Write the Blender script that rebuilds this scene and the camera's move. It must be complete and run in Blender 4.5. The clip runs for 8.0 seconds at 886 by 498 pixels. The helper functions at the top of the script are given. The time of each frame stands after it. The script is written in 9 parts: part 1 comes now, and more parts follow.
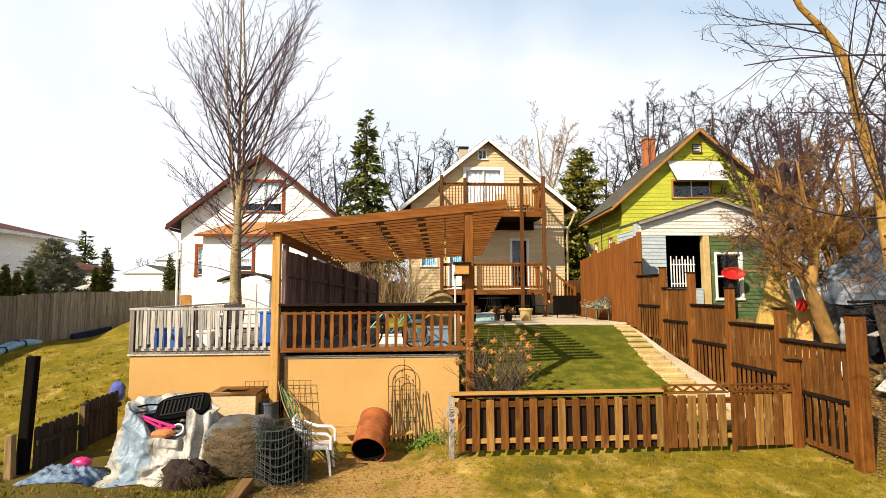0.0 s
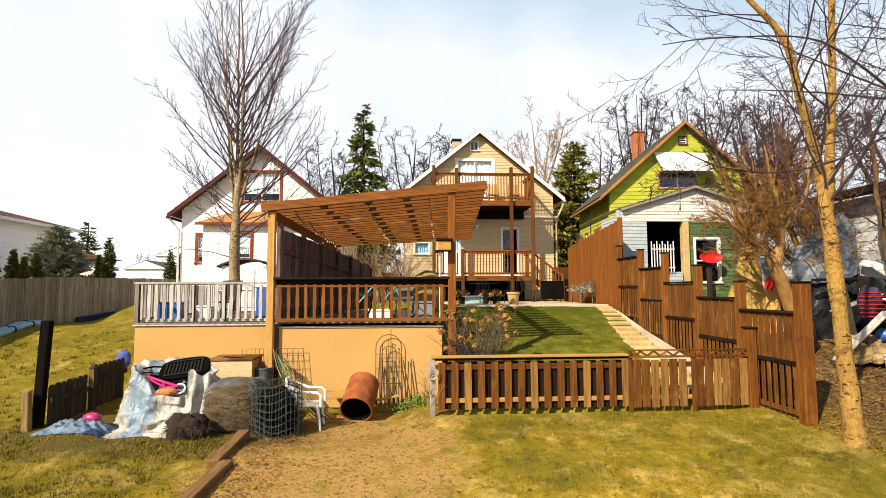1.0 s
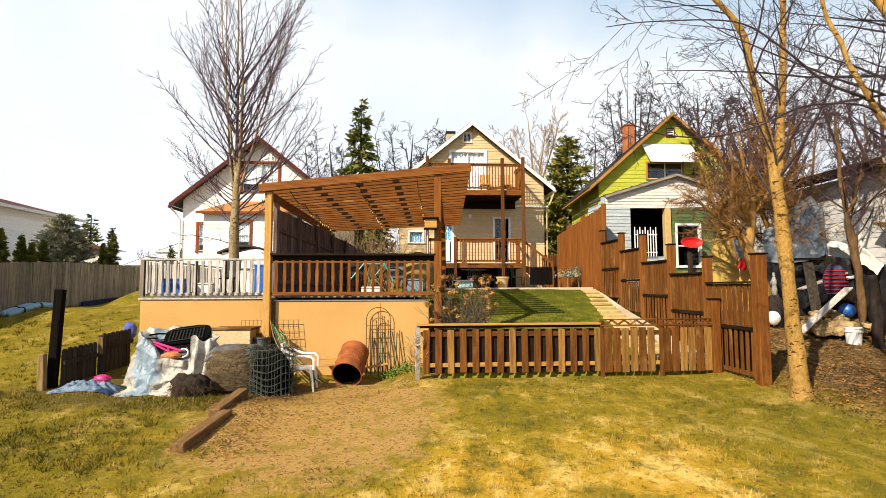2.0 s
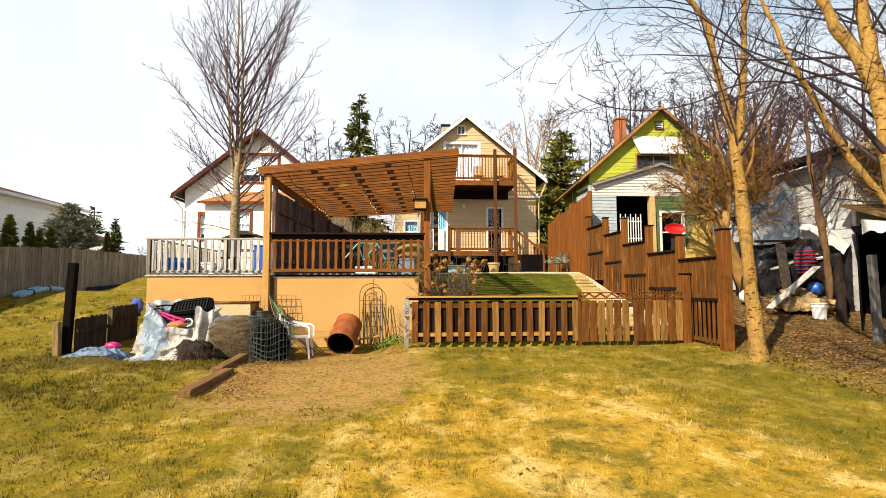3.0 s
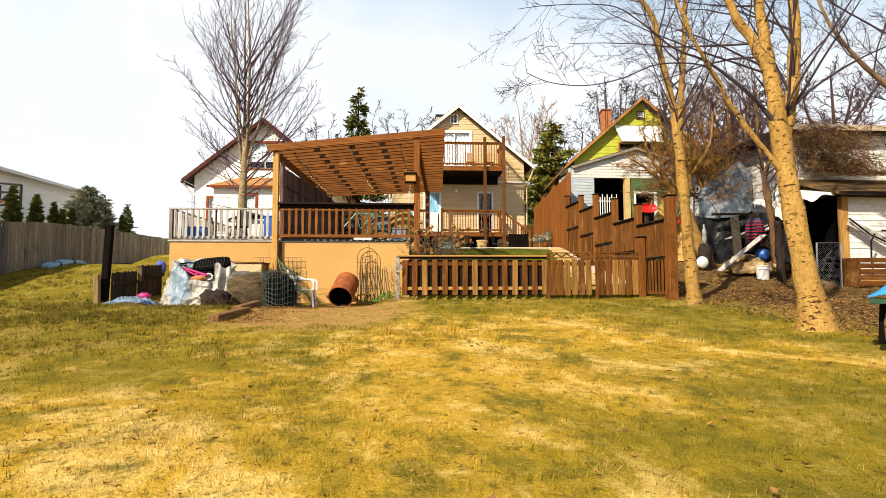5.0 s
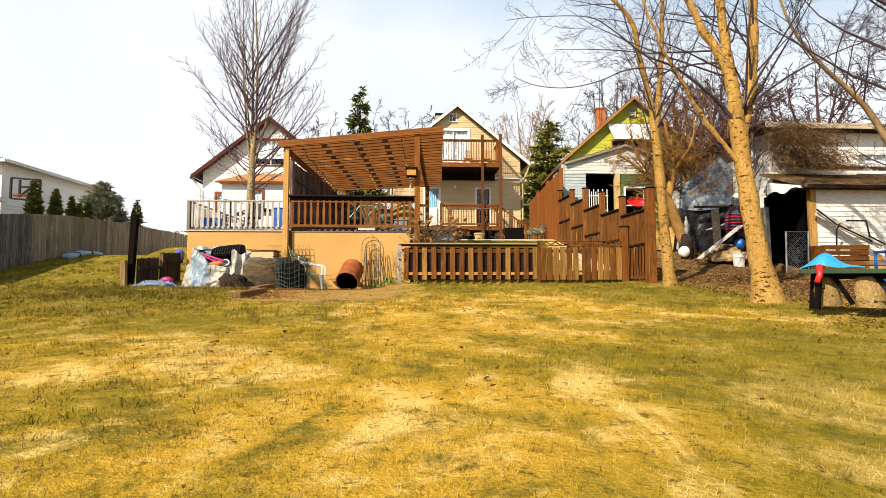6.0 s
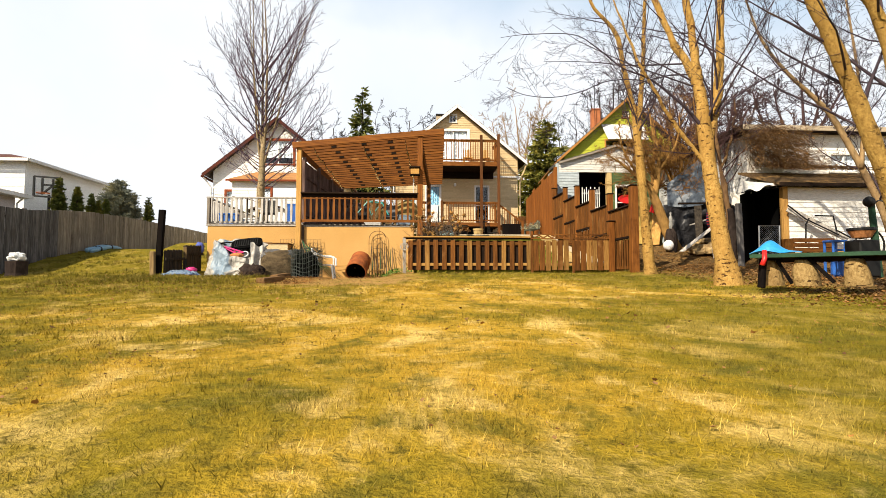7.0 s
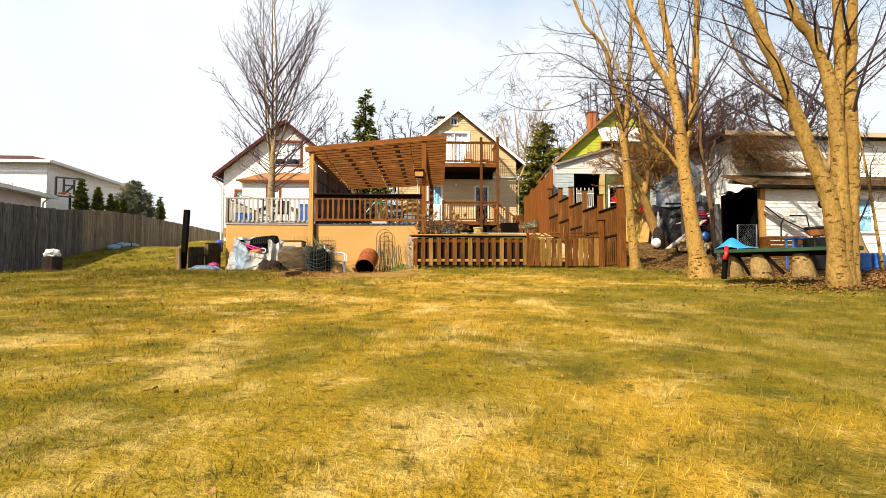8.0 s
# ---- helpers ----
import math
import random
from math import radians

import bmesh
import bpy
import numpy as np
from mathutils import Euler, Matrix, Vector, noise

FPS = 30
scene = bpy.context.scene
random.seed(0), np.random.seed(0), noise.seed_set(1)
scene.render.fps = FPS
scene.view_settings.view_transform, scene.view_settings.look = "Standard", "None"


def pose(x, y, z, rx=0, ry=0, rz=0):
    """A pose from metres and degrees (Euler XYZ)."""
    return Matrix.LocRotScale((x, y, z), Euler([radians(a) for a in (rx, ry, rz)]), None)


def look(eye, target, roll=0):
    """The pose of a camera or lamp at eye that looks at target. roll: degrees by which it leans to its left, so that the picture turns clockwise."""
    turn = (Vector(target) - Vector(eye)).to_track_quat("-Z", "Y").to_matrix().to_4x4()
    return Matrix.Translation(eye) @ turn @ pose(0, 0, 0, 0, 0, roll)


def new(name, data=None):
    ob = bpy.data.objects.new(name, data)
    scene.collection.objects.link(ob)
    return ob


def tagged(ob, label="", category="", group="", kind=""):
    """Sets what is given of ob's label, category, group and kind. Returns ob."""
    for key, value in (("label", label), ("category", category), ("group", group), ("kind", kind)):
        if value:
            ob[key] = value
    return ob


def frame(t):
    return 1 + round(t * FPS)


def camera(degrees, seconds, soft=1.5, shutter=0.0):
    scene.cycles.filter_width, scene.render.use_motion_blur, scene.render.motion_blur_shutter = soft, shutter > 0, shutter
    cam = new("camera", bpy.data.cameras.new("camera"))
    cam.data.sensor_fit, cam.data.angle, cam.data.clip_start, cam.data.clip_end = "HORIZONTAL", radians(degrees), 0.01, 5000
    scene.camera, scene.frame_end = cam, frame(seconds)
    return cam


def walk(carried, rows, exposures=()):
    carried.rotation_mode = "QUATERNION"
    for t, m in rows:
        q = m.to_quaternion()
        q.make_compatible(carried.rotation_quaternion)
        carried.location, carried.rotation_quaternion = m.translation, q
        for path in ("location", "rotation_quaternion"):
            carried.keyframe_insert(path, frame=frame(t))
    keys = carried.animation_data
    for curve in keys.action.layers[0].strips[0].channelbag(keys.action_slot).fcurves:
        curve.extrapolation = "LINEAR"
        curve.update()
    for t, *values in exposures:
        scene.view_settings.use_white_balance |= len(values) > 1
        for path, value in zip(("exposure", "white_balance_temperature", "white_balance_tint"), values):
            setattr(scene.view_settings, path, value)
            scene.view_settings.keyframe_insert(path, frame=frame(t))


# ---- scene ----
cam = camera(79.9, 8.0, soft=0.85)
# seconds, eye x y z, yaw, pitch, roll
PATH = [
    (0.0, -0.678, 1.425, 2.549, -3.99, 4.59, -0.22),
    (0.5, -0.539, 1.083, 2.322, -3.98, 4.47, -0.21),
    (1.0, -0.407, 0.739, 2.090, -3.98, 4.35, -0.20),
    (1.5, -0.283, 0.399, 1.854, -3.97, 4.25, -0.19),
    (2.0, -0.166, 0.064, 1.616, -3.97, 4.15, -0.18),
    (2.5, -0.059, -0.268, 1.380, -3.96, 4.05, -0.17),
    (3.0, 0.036, -0.605, 1.149, -3.96, 3.96, -0.16),
    (3.5, 0.117, -0.955, 0.924, -3.96, 3.87, -0.16),
    (4.0, 0.180, -1.328, 0.708, -3.96, 3.78, -0.15),
    (4.5, 0.222, -1.731, 0.505, -3.96, 3.70, -0.14),
    (5.0, 0.242, -2.173, 0.316, -3.96, 3.61, -0.13),
    (5.5, 0.238, -2.657, 0.146, -3.96, 3.53, -0.12),
    (6.0, 0.211, -3.184, -0.004, -3.96, 3.45, -0.11),
    (6.5, 0.163, -3.748, -0.129, -3.96, 3.36, -0.10),
    (7.0, 0.098, -4.337, -0.228, -3.97, 3.28, -0.10),
    (7.5, 0.021, -4.932, -0.297, -3.97, 3.19, -0.09),
    (8.0, -0.058, -5.503, -0.332, -3.97, 3.10, -0.08),
]
walk(cam, [(t, look((x, y, z), (x - math.sin(radians(w)) * math.cos(radians(p)), y + math.cos(radians(w)) * math.cos(radians(p)), z + math.sin(radians(p))), r)) for t, x, y, z, w, p, r in PATH])

# ---- light ----
SUN_AZ, SUN_EL = 224.4, 38.5
world = bpy.data.worlds.new("sky")
scene.world = world
world.use_nodes = True
wt = world.node_tree
wt.nodes.clear()
w_out = wt.nodes.new("ShaderNodeOutputWorld")
w_bg = wt.nodes.new("ShaderNodeBackground")
w_sky = wt.nodes.new("ShaderNodeTexSky")
w_sky.sky_type = "NISHITA"
w_sky.sun_disc = False
w_sky.sun_elevation = radians(SUN_EL)
w_sky.sun_rotation = radians(SUN_AZ)
w_sky.dust_density = 2.0
w_where = wt.nodes.new("ShaderNodeTexCoord")
w_sep = wt.nodes.new("ShaderNodeSeparateXYZ")
wt.links.new(w_where.outputs["Generated"], w_sep.inputs[0])
# thin cloud: white low in the sky and towards the west, clearer overhead
w_haze = wt.nodes.new("ShaderNodeMapRange")
for key, value in (("From Min", 0.425), ("From Max", 0.515), ("To Min", 1.0), ("To Max", 0.12)):
    w_haze.inputs[key].default_value = value
w_west = wt.nodes.new("ShaderNodeMath")
w_west.operation = "MULTIPLY_ADD"
w_west.inputs[1].default_value = 0.14
wt.links.new(w_sep.outputs["X"], w_west.inputs[0])
wt.links.new(w_sep.outputs["Z"], w_west.inputs[2])
w_noise = wt.nodes.new("ShaderNodeTexNoise")
w_noise.inputs["Scale"].default_value = 2.6
w_noise.inputs["Detail"].default_value = 5.0
w_edge = wt.nodes.new("ShaderNodeMath")
w_edge.operation = "MULTIPLY_ADD"
w_edge.inputs[1].default_value = -0.20
wt.links.new(w_noise.outputs["Fac"], w_edge.inputs[0])
wt.links.new(w_west.outputs[0], w_edge.inputs[2])
w_lift = wt.nodes.new("ShaderNodeMath")
w_lift.inputs[1].default_value = 0.10
wt.links.new(w_edge.outputs[0], w_lift.inputs[0])
wt.links.new(w_lift.outputs[0], w_haze.inputs["Value"])
w_ramp = wt.nodes.new("ShaderNodeMapRange")
for key, value in (("From Min", 0.38), ("From Max", 0.56), ("To Min", 0.80), ("To Max", 1.0)):
    w_ramp.inputs[key].default_value = value
w_mix = wt.nodes.new("ShaderNodeMix")
w_mix.data_type = "RGBA"
w_mix.inputs["B"].default_value = (13.6, 14.1, 14.8, 1)
wt.links.new(w_noise.outputs["Fac"], w_ramp.inputs["Value"])
w_mul = wt.nodes.new("ShaderNodeMath")
w_mul.operation = "MULTIPLY"
wt.links.new(w_ramp.outputs["Result"], w_mul.inputs[0])
wt.links.new(w_haze.outputs["Result"], w_mul.inputs[1])
wt.links.new(w_mul.outputs[0], w_mix.inputs["Factor"])
# pale blue where the cloud thins, going over into the clear sky overhead
w_thin = wt.nodes.new("ShaderNodeMapRange")
for key, value in (("From Min", 0.52), ("From Max", 0.72), ("To Min", 0.9), ("To Max", 0.05)):
    w_thin.inputs[key].default_value = value
wt.links.new(w_sep.outputs["Z"], w_thin.inputs["Value"])
w_veil = wt.nodes.new("ShaderNodeMix")
w_veil.data_type = "RGBA"
w_veil.inputs["B"].default_value = (8.4, 10.7, 13.2, 1)
wt.links.new(w_thin.outputs["Result"], w_veil.inputs["Factor"])
wt.links.new(w_sky.outputs["Color"], w_veil.inputs["A"])
wt.links.new(w_veil.outputs["Result"], w_mix.inputs["A"])
wt.links.new(w_mix.outputs["Result"], w_bg.inputs["Color"])
w_bg.inputs["Strength"].default_value = 0.044
wt.links.new(w_bg.outputs["Background"], w_out.inputs["Surface"])

sun = new("sun", bpy.data.lights.new("sun", "SUN"))
sun.data.energy = 4.9
sun.data.angle = radians(0.6)
sun.data.color = (1.0, 0.88, 0.685)
sun_from = Vector((math.sin(radians(SUN_AZ)) * math.cos(radians(SUN_EL)), math.cos(radians(SUN_AZ)) * math.cos(radians(SUN_EL)), math.sin(radians(SUN_EL))))
sun.matrix_world = look(sun_from * 60, (0, 0, 0))
scene.view_settings.exposure = 0.75

# ---- small builders ----
def world_of(ob):
    if ob is None:
        return Matrix.Identity(4)
    if ob.parent is None:
        return ob.matrix_basis.copy()
    return world_of(ob.parent) @ ob.matrix_parent_inverse @ ob.matrix_basis


class Soup:
    """Vertices and faces of one mesh."""

    def __init__(self):
        self.v, self.f = [], []

    def add(self, vs, fs):
        n = len(self.v)
        self.v.extend(vs)
        self.f.extend([tuple(i + n for i in f) for f in fs])

    def box(self, x0, x1, y0, y1, z0, z1, ch=0.004, m=None):
        """A box with chamfered edges."""
        ch = min(ch, abs(x1 - x0) * 0.3, abs(y1 - y0) * 0.3, abs(z1 - z0) * 0.3)
        lo, hi = (min(x0, x1), min(y0, y1), min(z0, z1)), (max(x0, x1), max(y0, y1), max(z0, z1))
        vs, idx = [], {}
        for sx in (0, 1):
            for sy in (0, 1):
                for sz in (0, 1):
                    s = (sx, sy, sz)
                    for a in range(3):
                        p = []
                        for k in range(3):
                            c = hi[k] if s[k] else lo[k]
                            p.append(c if k == a else c + (-ch if s[k] else ch))
                        idx[(s, a)] = len(vs)
                        vs.append(Vector(p) if m is None else m @ Vector(p))
        fs = []
        for a in range(3):
            b, c = (a + 1) % 3, (a + 2) % 3
            for side in (0, 1):
                loop = []
                for sb, sc in ((0, 0), (1, 0), (1, 1), (0, 1)):
                    s = [0, 0, 0]
                    s[a], s[b], s[c] = side, sb, sc
                    loop.append(idx[(tuple(s), a)])
                fs.append(tuple(loop if side else loop[::-1]))
            for sb in (0, 1):
                for sc in (0, 1):
                    s0, s1 = [0, 0, 0], [0, 0, 0]
                    s0[b] = s1[b] = sb
                    s0[c] = s1[c] = sc
                    s1[a] = 1
                    q = [idx[(tuple(s0), b)], idx[(tuple(s1), b)], idx[(tuple(s1), c)], idx[(tuple(s0), c)]]
                    fs.append(tuple(q if sb == sc else q[::-1]))
        for s in [(i, j, k) for i in (0, 1) for j in (0, 1) for k in (0, 1)]:
            t = [idx[(s, 0)], idx[(s, 1)], idx[(s, 2)]]
            fs.append(tuple(t if sum(s) % 2 else t[::-1]))
        self.add(vs, fs)
        return self

    def prism(self, poly, vec):
        """A polygon, pushed along a vector."""
        n = len(poly)
        a = [Vector(p) for p in poly]
        b = [p + Vector(vec) for p in a]
        fs = [tuple(range(n)), tuple(range(2 * n - 1, n - 1, -1))]
        fs += [(i, n + i, n + (i + 1) % n, (i + 1) % n) for i in range(n)]
        self.add(a + b, fs)
        return self

    def beam(self, p, q, w, h, ch=0.004, up=(0, 0, 1)):
        """A straight piece of timber from p to q, w wide and h high."""
        p, q = Vector(p), Vector(q)
        d = (q - p).normalized()
        side = d.cross(Vector(up)).normalized()
        top = side.cross(d)
        m = Matrix((side, d, top)).transposed().to_4x4()
        m.translation = p
        return self.box(-w / 2, w / 2, 0, (q - p).length, -h / 2, h / 2, ch, m)

    def tube(self, pts, radii, n=6, caps=True):
        pts = [Vector(p) for p in pts]
        if isinstance(radii, (int, float)):
            radii = [radii] * len(pts)
        d = (pts[1] - pts[0]).normalized()
        u = d.orthogonal().normalized()
        vs, fs = [], []
        for i, p in enumerate(pts):
            if 0 < i < len(pts) - 1:
                d = (pts[i + 1] - pts[i - 1]).normalized()
            elif i:
                d = (pts[i] - pts[i - 1]).normalized()
            u = (u - d * u.dot(d))
            u = u.normalized() if u.length > 1e-6 else d.orthogonal().normalized()
            w = d.cross(u)
            for k in range(n):
                a = 2 * math.pi * k / n
                vs.append(p + (u * math.cos(a) + w * math.sin(a)) * radii[i])
        for i in range(len(pts) - 1):
            for k in range(n):
                fs.append((i * n + k, i * n + (k + 1) % n, (i + 1) * n + (k + 1) % n, (i + 1) * n + k))
        if caps:
            fs.append(tuple(range(n - 1, -1, -1)))
            fs.append(tuple((len(pts) - 1) * n + k for k in range(n)))
        self.add(vs, fs)
        return self

    def lathe(self, profile, n=20, m=None, close=False):
        """A profile of (radius, height) turned round the z axis."""
        vs, fs = [], []
        for r, z in profile:
            for k in range(n):
                a = 2 * math.pi * k / n
                p = Vector((r * math.cos(a), r * math.sin(a), z))
                vs.append(p if m is None else m @ p)
        for i in range(len(profile) - 1):
            for k in range(n):
                fs.append((i * n + k, i * n + (k + 1) % n, (i + 1) * n + (k + 1) % n, (i + 1) * n + k))
        if close:
            fs.append(tuple(range(n - 1, -1, -1)))
            fs.append(tuple((len(profile) - 1) * n + k for k in range(n)))
        self.add(vs, fs)
        return self

    def lump(self, c, s, rough=0.2, freq=1.5, n=14, seed=0.0, m=None, flat=None):
        """A rounded, uneven body with half sizes s about c."""
        vs, fs = [], []
        for i in range(n + 1):
            th = math.pi * i / n
            for k in range(2 * n):
                ph = math.pi * k / n
                d = Vector((math.sin(th) * math.cos(ph), math.sin(th) * math.sin(ph), math.cos(th)))
                r = 1 + rough * noise.fractal(d * freq + Vector((seed, seed * 2.3, -seed)), 1.0, 2.0, 3)
                p = Vector((d.x * s[0] * r, d.y * s[1] * r, d.z * s[2] * r))
                if flat is not None:
                    p.z = max(p.z, flat)
                p = p + Vector(c)
                vs.append(p if m is None else m @ p)
        w = 2 * n
        for i in range(n):
            for k in range(w):
                fs.append((i * w + k, (i + 1) * w + k, (i + 1) * w + (k + 1) % w, i * w + (k + 1) % w))
        self.add(vs, fs)
        return self

    def mesh(self, name, mat, smooth=False):
        me = bpy.data.meshes.new(name)
        me.from_pydata([tuple(p) for p in self.v], [], self.f)
        me.materials.append(mat)
        if smooth:
            me.polygons.foreach_set("use_smooth", [True] * len(me.polygons))
        me.update()
        return me


def thing(name, label, category, at=(0, 0, 0), group="", kind=""):
    """An empty at a thing's base, to which its parts belong."""
    ob = new(name)
    ob.empty_display_size = 0.1
    ob.matrix_basis = Matrix.Translation(at)
    return tagged(ob, label, category, group, kind)


def hang(ob, parent):
    ob.parent = parent
    ob.matrix_parent_inverse = world_of(parent).inverted()
    return ob


def part(name, soup, mat, parent=None, label="", smooth=False):
    """Links a mesh as one object under a thing or a part."""
    me = soup.mesh(name, mat, smooth) if isinstance(soup, Soup) else soup
    ob = new(name, me)
    if parent is not None:
        hang(ob, parent)
    return tagged(ob, label)


def piece(name, me, m, parent):
    """One of many alike pieces, sharing its mesh."""
    ob = new(name, me)
    ob.matrix_basis = m
    ob.parent = parent
    ob.matrix_parent_inverse = world_of(parent).inverted()
    return ob


def single(name, soup, mat, label, category, smooth=False, group="", kind=""):
    """A thing that is one mesh."""
    ob = new(name, soup.mesh(name, mat, smooth) if isinstance(soup, Soup) else soup)
    return tagged(ob, label, category, group, kind)


def set_along(build, dx):
    """Builds things and sets all of them along the x axis."""
    before = set(bpy.data.objects)
    build()
    for ob in bpy.data.objects:
        if ob not in before and ob.parent is None:
            ob.matrix_basis = Matrix.Translation((dx, 0, 0)) @ ob.matrix_basis


BOARDS = {}


def board(lx, ly, lz, mat, ch=0.005):
    """A shared mesh of one board, with its base centre at the origin."""
    key = (round(lx, 3), round(ly, 3), round(lz, 3), mat.name)
    if key not in BOARDS:
        BOARDS[key] = Soup().box(-lx / 2, lx / 2, -ly / 2, ly / 2, 0, lz, ch).mesh("board", mat)
    return BOARDS[key]


def smooth01(a, b, x):
    if a == b:
        return float(x >= a)
    t = min(1.0, max(0.0, (x - a) / (b - a)))
    return t * t * (3 - 2 * t)


def along(table, x):
    if x <= table[0][0]:
        return table[0][1]
    for (a, p), (b, q) in zip(table, table[1:]):
        if x <= b:
            return p + (q - p) * (x - a) / (b - a)
    return table[-1][1]


# ---- materials ----
class Nodes:
    def __init__(self, name):
        self.mat = bpy.data.materials.new(name)
        self.mat.use_nodes = True
        self.t = self.mat.node_tree
        self.t.nodes.clear()
        self.out = self.n("ShaderNodeOutputMaterial")
        self.bsdf = self.n("ShaderNodeBsdfPrincipled")
        self.link(self.bsdf.outputs["BSDF"], self.out.inputs["Surface"])

    def n(self, kind, **values):
        node = self.t.nodes.new(kind)
        for key, value in values.items():
            node.inputs[key.replace("_", " ")].default_value = value
        return node

    def link(self, a, b):
        self.t.links.new(a, b)

    def put(self, value, socket):
        if isinstance(value, bpy.types.NodeSocket):
            self.link(value, socket)
        else:
            socket.default_value = (*value, 1) if isinstance(value, tuple) and len(value) == 3 and socket.type == "RGBA" else value

    def mix(self, fac, a, b, blend="MIX"):
        node = self.n("ShaderNodeMix")
        node.data_type, node.blend_type = "RGBA", blend
        self.put(fac, node.inputs["Factor"])
        self.put(a, node.inputs["A"])
        self.put(b, node.inputs["B"])
        return node.outputs["Result"]

    def math(self, op, a, b=0.0):
        node = self.n("ShaderNodeMath")
        node.operation = op
        self.put(a, node.inputs[0])
        self.put(b, node.inputs[1])
        return node.outputs[0]

    def step(self, value, lo, hi, out_lo=0.0, out_hi=1.0):
        node = self.n("ShaderNodeMapRange")
        node.interpolation_type = "SMOOTHSTEP"
        self.put(value, node.inputs["Value"])
        node.inputs["From Min"].default_value, node.inputs["From Max"].default_value = lo, hi
        node.inputs["To Min"].default_value, node.inputs["To Max"].default_value = out_lo, out_hi
        return node.outputs["Result"]

    def noise(self, vec, scale, detail=4.0, rough=0.55, warp=0.0):
        node = self.n("ShaderNodeTexNoise")
        self.link(vec, node.inputs["Vector"])
        node.inputs["Scale"].default_value, node.inputs["Detail"].default_value = scale, detail
        node.inputs["Roughness"].default_value, node.inputs["Distortion"].default_value = rough, warp
        return node.outputs["Fac"]

    def place(self, stretch=(1, 1, 1), scatter=True):
        """World position, stretched, and shifted from object to object."""
        geo = self.n("ShaderNodeNewGeometry")
        v = geo.outputs["Position"]
        if scatter:
            info = self.n("ShaderNodeObjectInfo")
            add = self.n("ShaderNodeVectorMath")
            add.operation = "ADD"
            mul = self.math("MULTIPLY", info.outputs["Random"], 31.7)
            self.link(v, add.inputs[0])
            self.link(mul, add.inputs[1])
            v = add.outputs[0]
            self.random = info.outputs["Random"]
        sc = self.n("ShaderNodeVectorMath")
        sc.operation = "MULTIPLY"
        sc.inputs[1].default_value = stretch
        self.link(v, sc.inputs[0])
        return sc.outputs[0]

    def relief(self, height, strength, distance=0.01):
        b = self.n("ShaderNodeBump", Strength=strength, Distance=distance)
        self.link(height, b.inputs["Height"])
        self.link(b.outputs["Normal"], self.bsdf.inputs["Normal"])

    def finish(self, color, rough=0.7, metal=0.0, spec=0.12):
        self.put(color, self.bsdf.inputs["Base Color"])
        self.put(rough, self.bsdf.inputs["Roughness"])
        self.bsdf.inputs["Metallic"].default_value = metal
        self.bsdf.inputs["Specular IOR Level"].default_value = spec
        return self.mat


def shade(name, c1, c2, scale=3.0, stretch=(1, 1, 1), rough=0.7, bump=0.3, fine=9.0, vary=0.15, metal=0.0, c3=None, patch=0.6, spec=0.12, depth=0.01):
    """A surface of two colours, fine grain, larger stains of c3, and pieces that differ a little."""
    k = Nodes(name)
    v = k.place(stretch)
    n1, n2 = k.noise(v, scale, 5.0, 0.6), k.noise(v, scale * fine, 4.0, 0.65)
    col = k.mix(k.step(n1, 0.32, 0.68), c1, c2)
    if c3:
        col = k.mix(k.step(k.noise(k.place((1, 1, 1)), scale * 0.4, 5.0, 0.65), patch, patch + 0.15), col, c3)
    value = k.math("ADD", k.step(n2, 0.2, 0.8, 0.78, 1.18), k.math("MULTIPLY", k.math("SUBTRACT", k.random, 0.5), 2 * vary))
    hsv = k.n("ShaderNodeHueSaturation")
    k.link(col, hsv.inputs["Color"])
    k.link(value, hsv.inputs["Value"])
    k.relief(n2, bump, depth)
    return k.finish(hsv.outputs["Color"], k.step(n2, 0.2, 0.8, rough - 0.08, min(1.0, rough + 0.1)), metal, spec)


def glass(name, tint=(0.75, 0.8, 0.85)):
    k = Nodes(name)
    k.bsdf.inputs["Transmission Weight"].default_value = 1.0
    k.bsdf.inputs["IOR"].default_value = 1.45
    return k.finish(tint, 0.03, 0.0, 0.5)


WX, WY, WZ = (1.2, 14, 14), (14, 1.2, 14), (14, 14, 1.2)
SCREEN = shade("orange_brown_stain", (0.22, 0.076, 0.014), (0.145, 0.047, 0.010), 1.0, WZ, 0.65, 0.4, 5.0, 0.12)
# stained deck timber, by the way its grain runs
BROWN = {a: shade("stained_wood_" + a, (0.220, 0.080, 0.0150), (0.125, 0.042, 0.009), 1.6, s, 0.6, 0.35, 5.0, 0.16, c3=(0.30, 0.13, 0.035), patch=0.6) for a, s in (("x", WX), ("y", WY), ("z", WZ))}
FENCE = {a: shade("fence_wood_" + a, (0.165, 0.063, 0.0125), (0.085, 0.031, 0.007), 1.6, s, 0.7, 0.45, 5.0, 0.22, c3=(0.29, 0.15, 0.05), patch=0.56) for a, s in (("x", WX), ("y", WY), ("z", WZ))}
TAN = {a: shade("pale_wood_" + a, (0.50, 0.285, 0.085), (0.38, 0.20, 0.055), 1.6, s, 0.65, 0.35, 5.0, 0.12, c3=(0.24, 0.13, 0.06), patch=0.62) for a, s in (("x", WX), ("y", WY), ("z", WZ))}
GREY = {a: shade("weathered_wood_" + a, (0.27, 0.235, 0.195), (0.155, 0.13, 0.105), 1.6, s, 0.85, 0.5, 5.0, 0.25, c3=(0.14, 0.115, 0.09), patch=0.55) for a, s in (("x", WX), ("y", WY), ("z", WZ))}
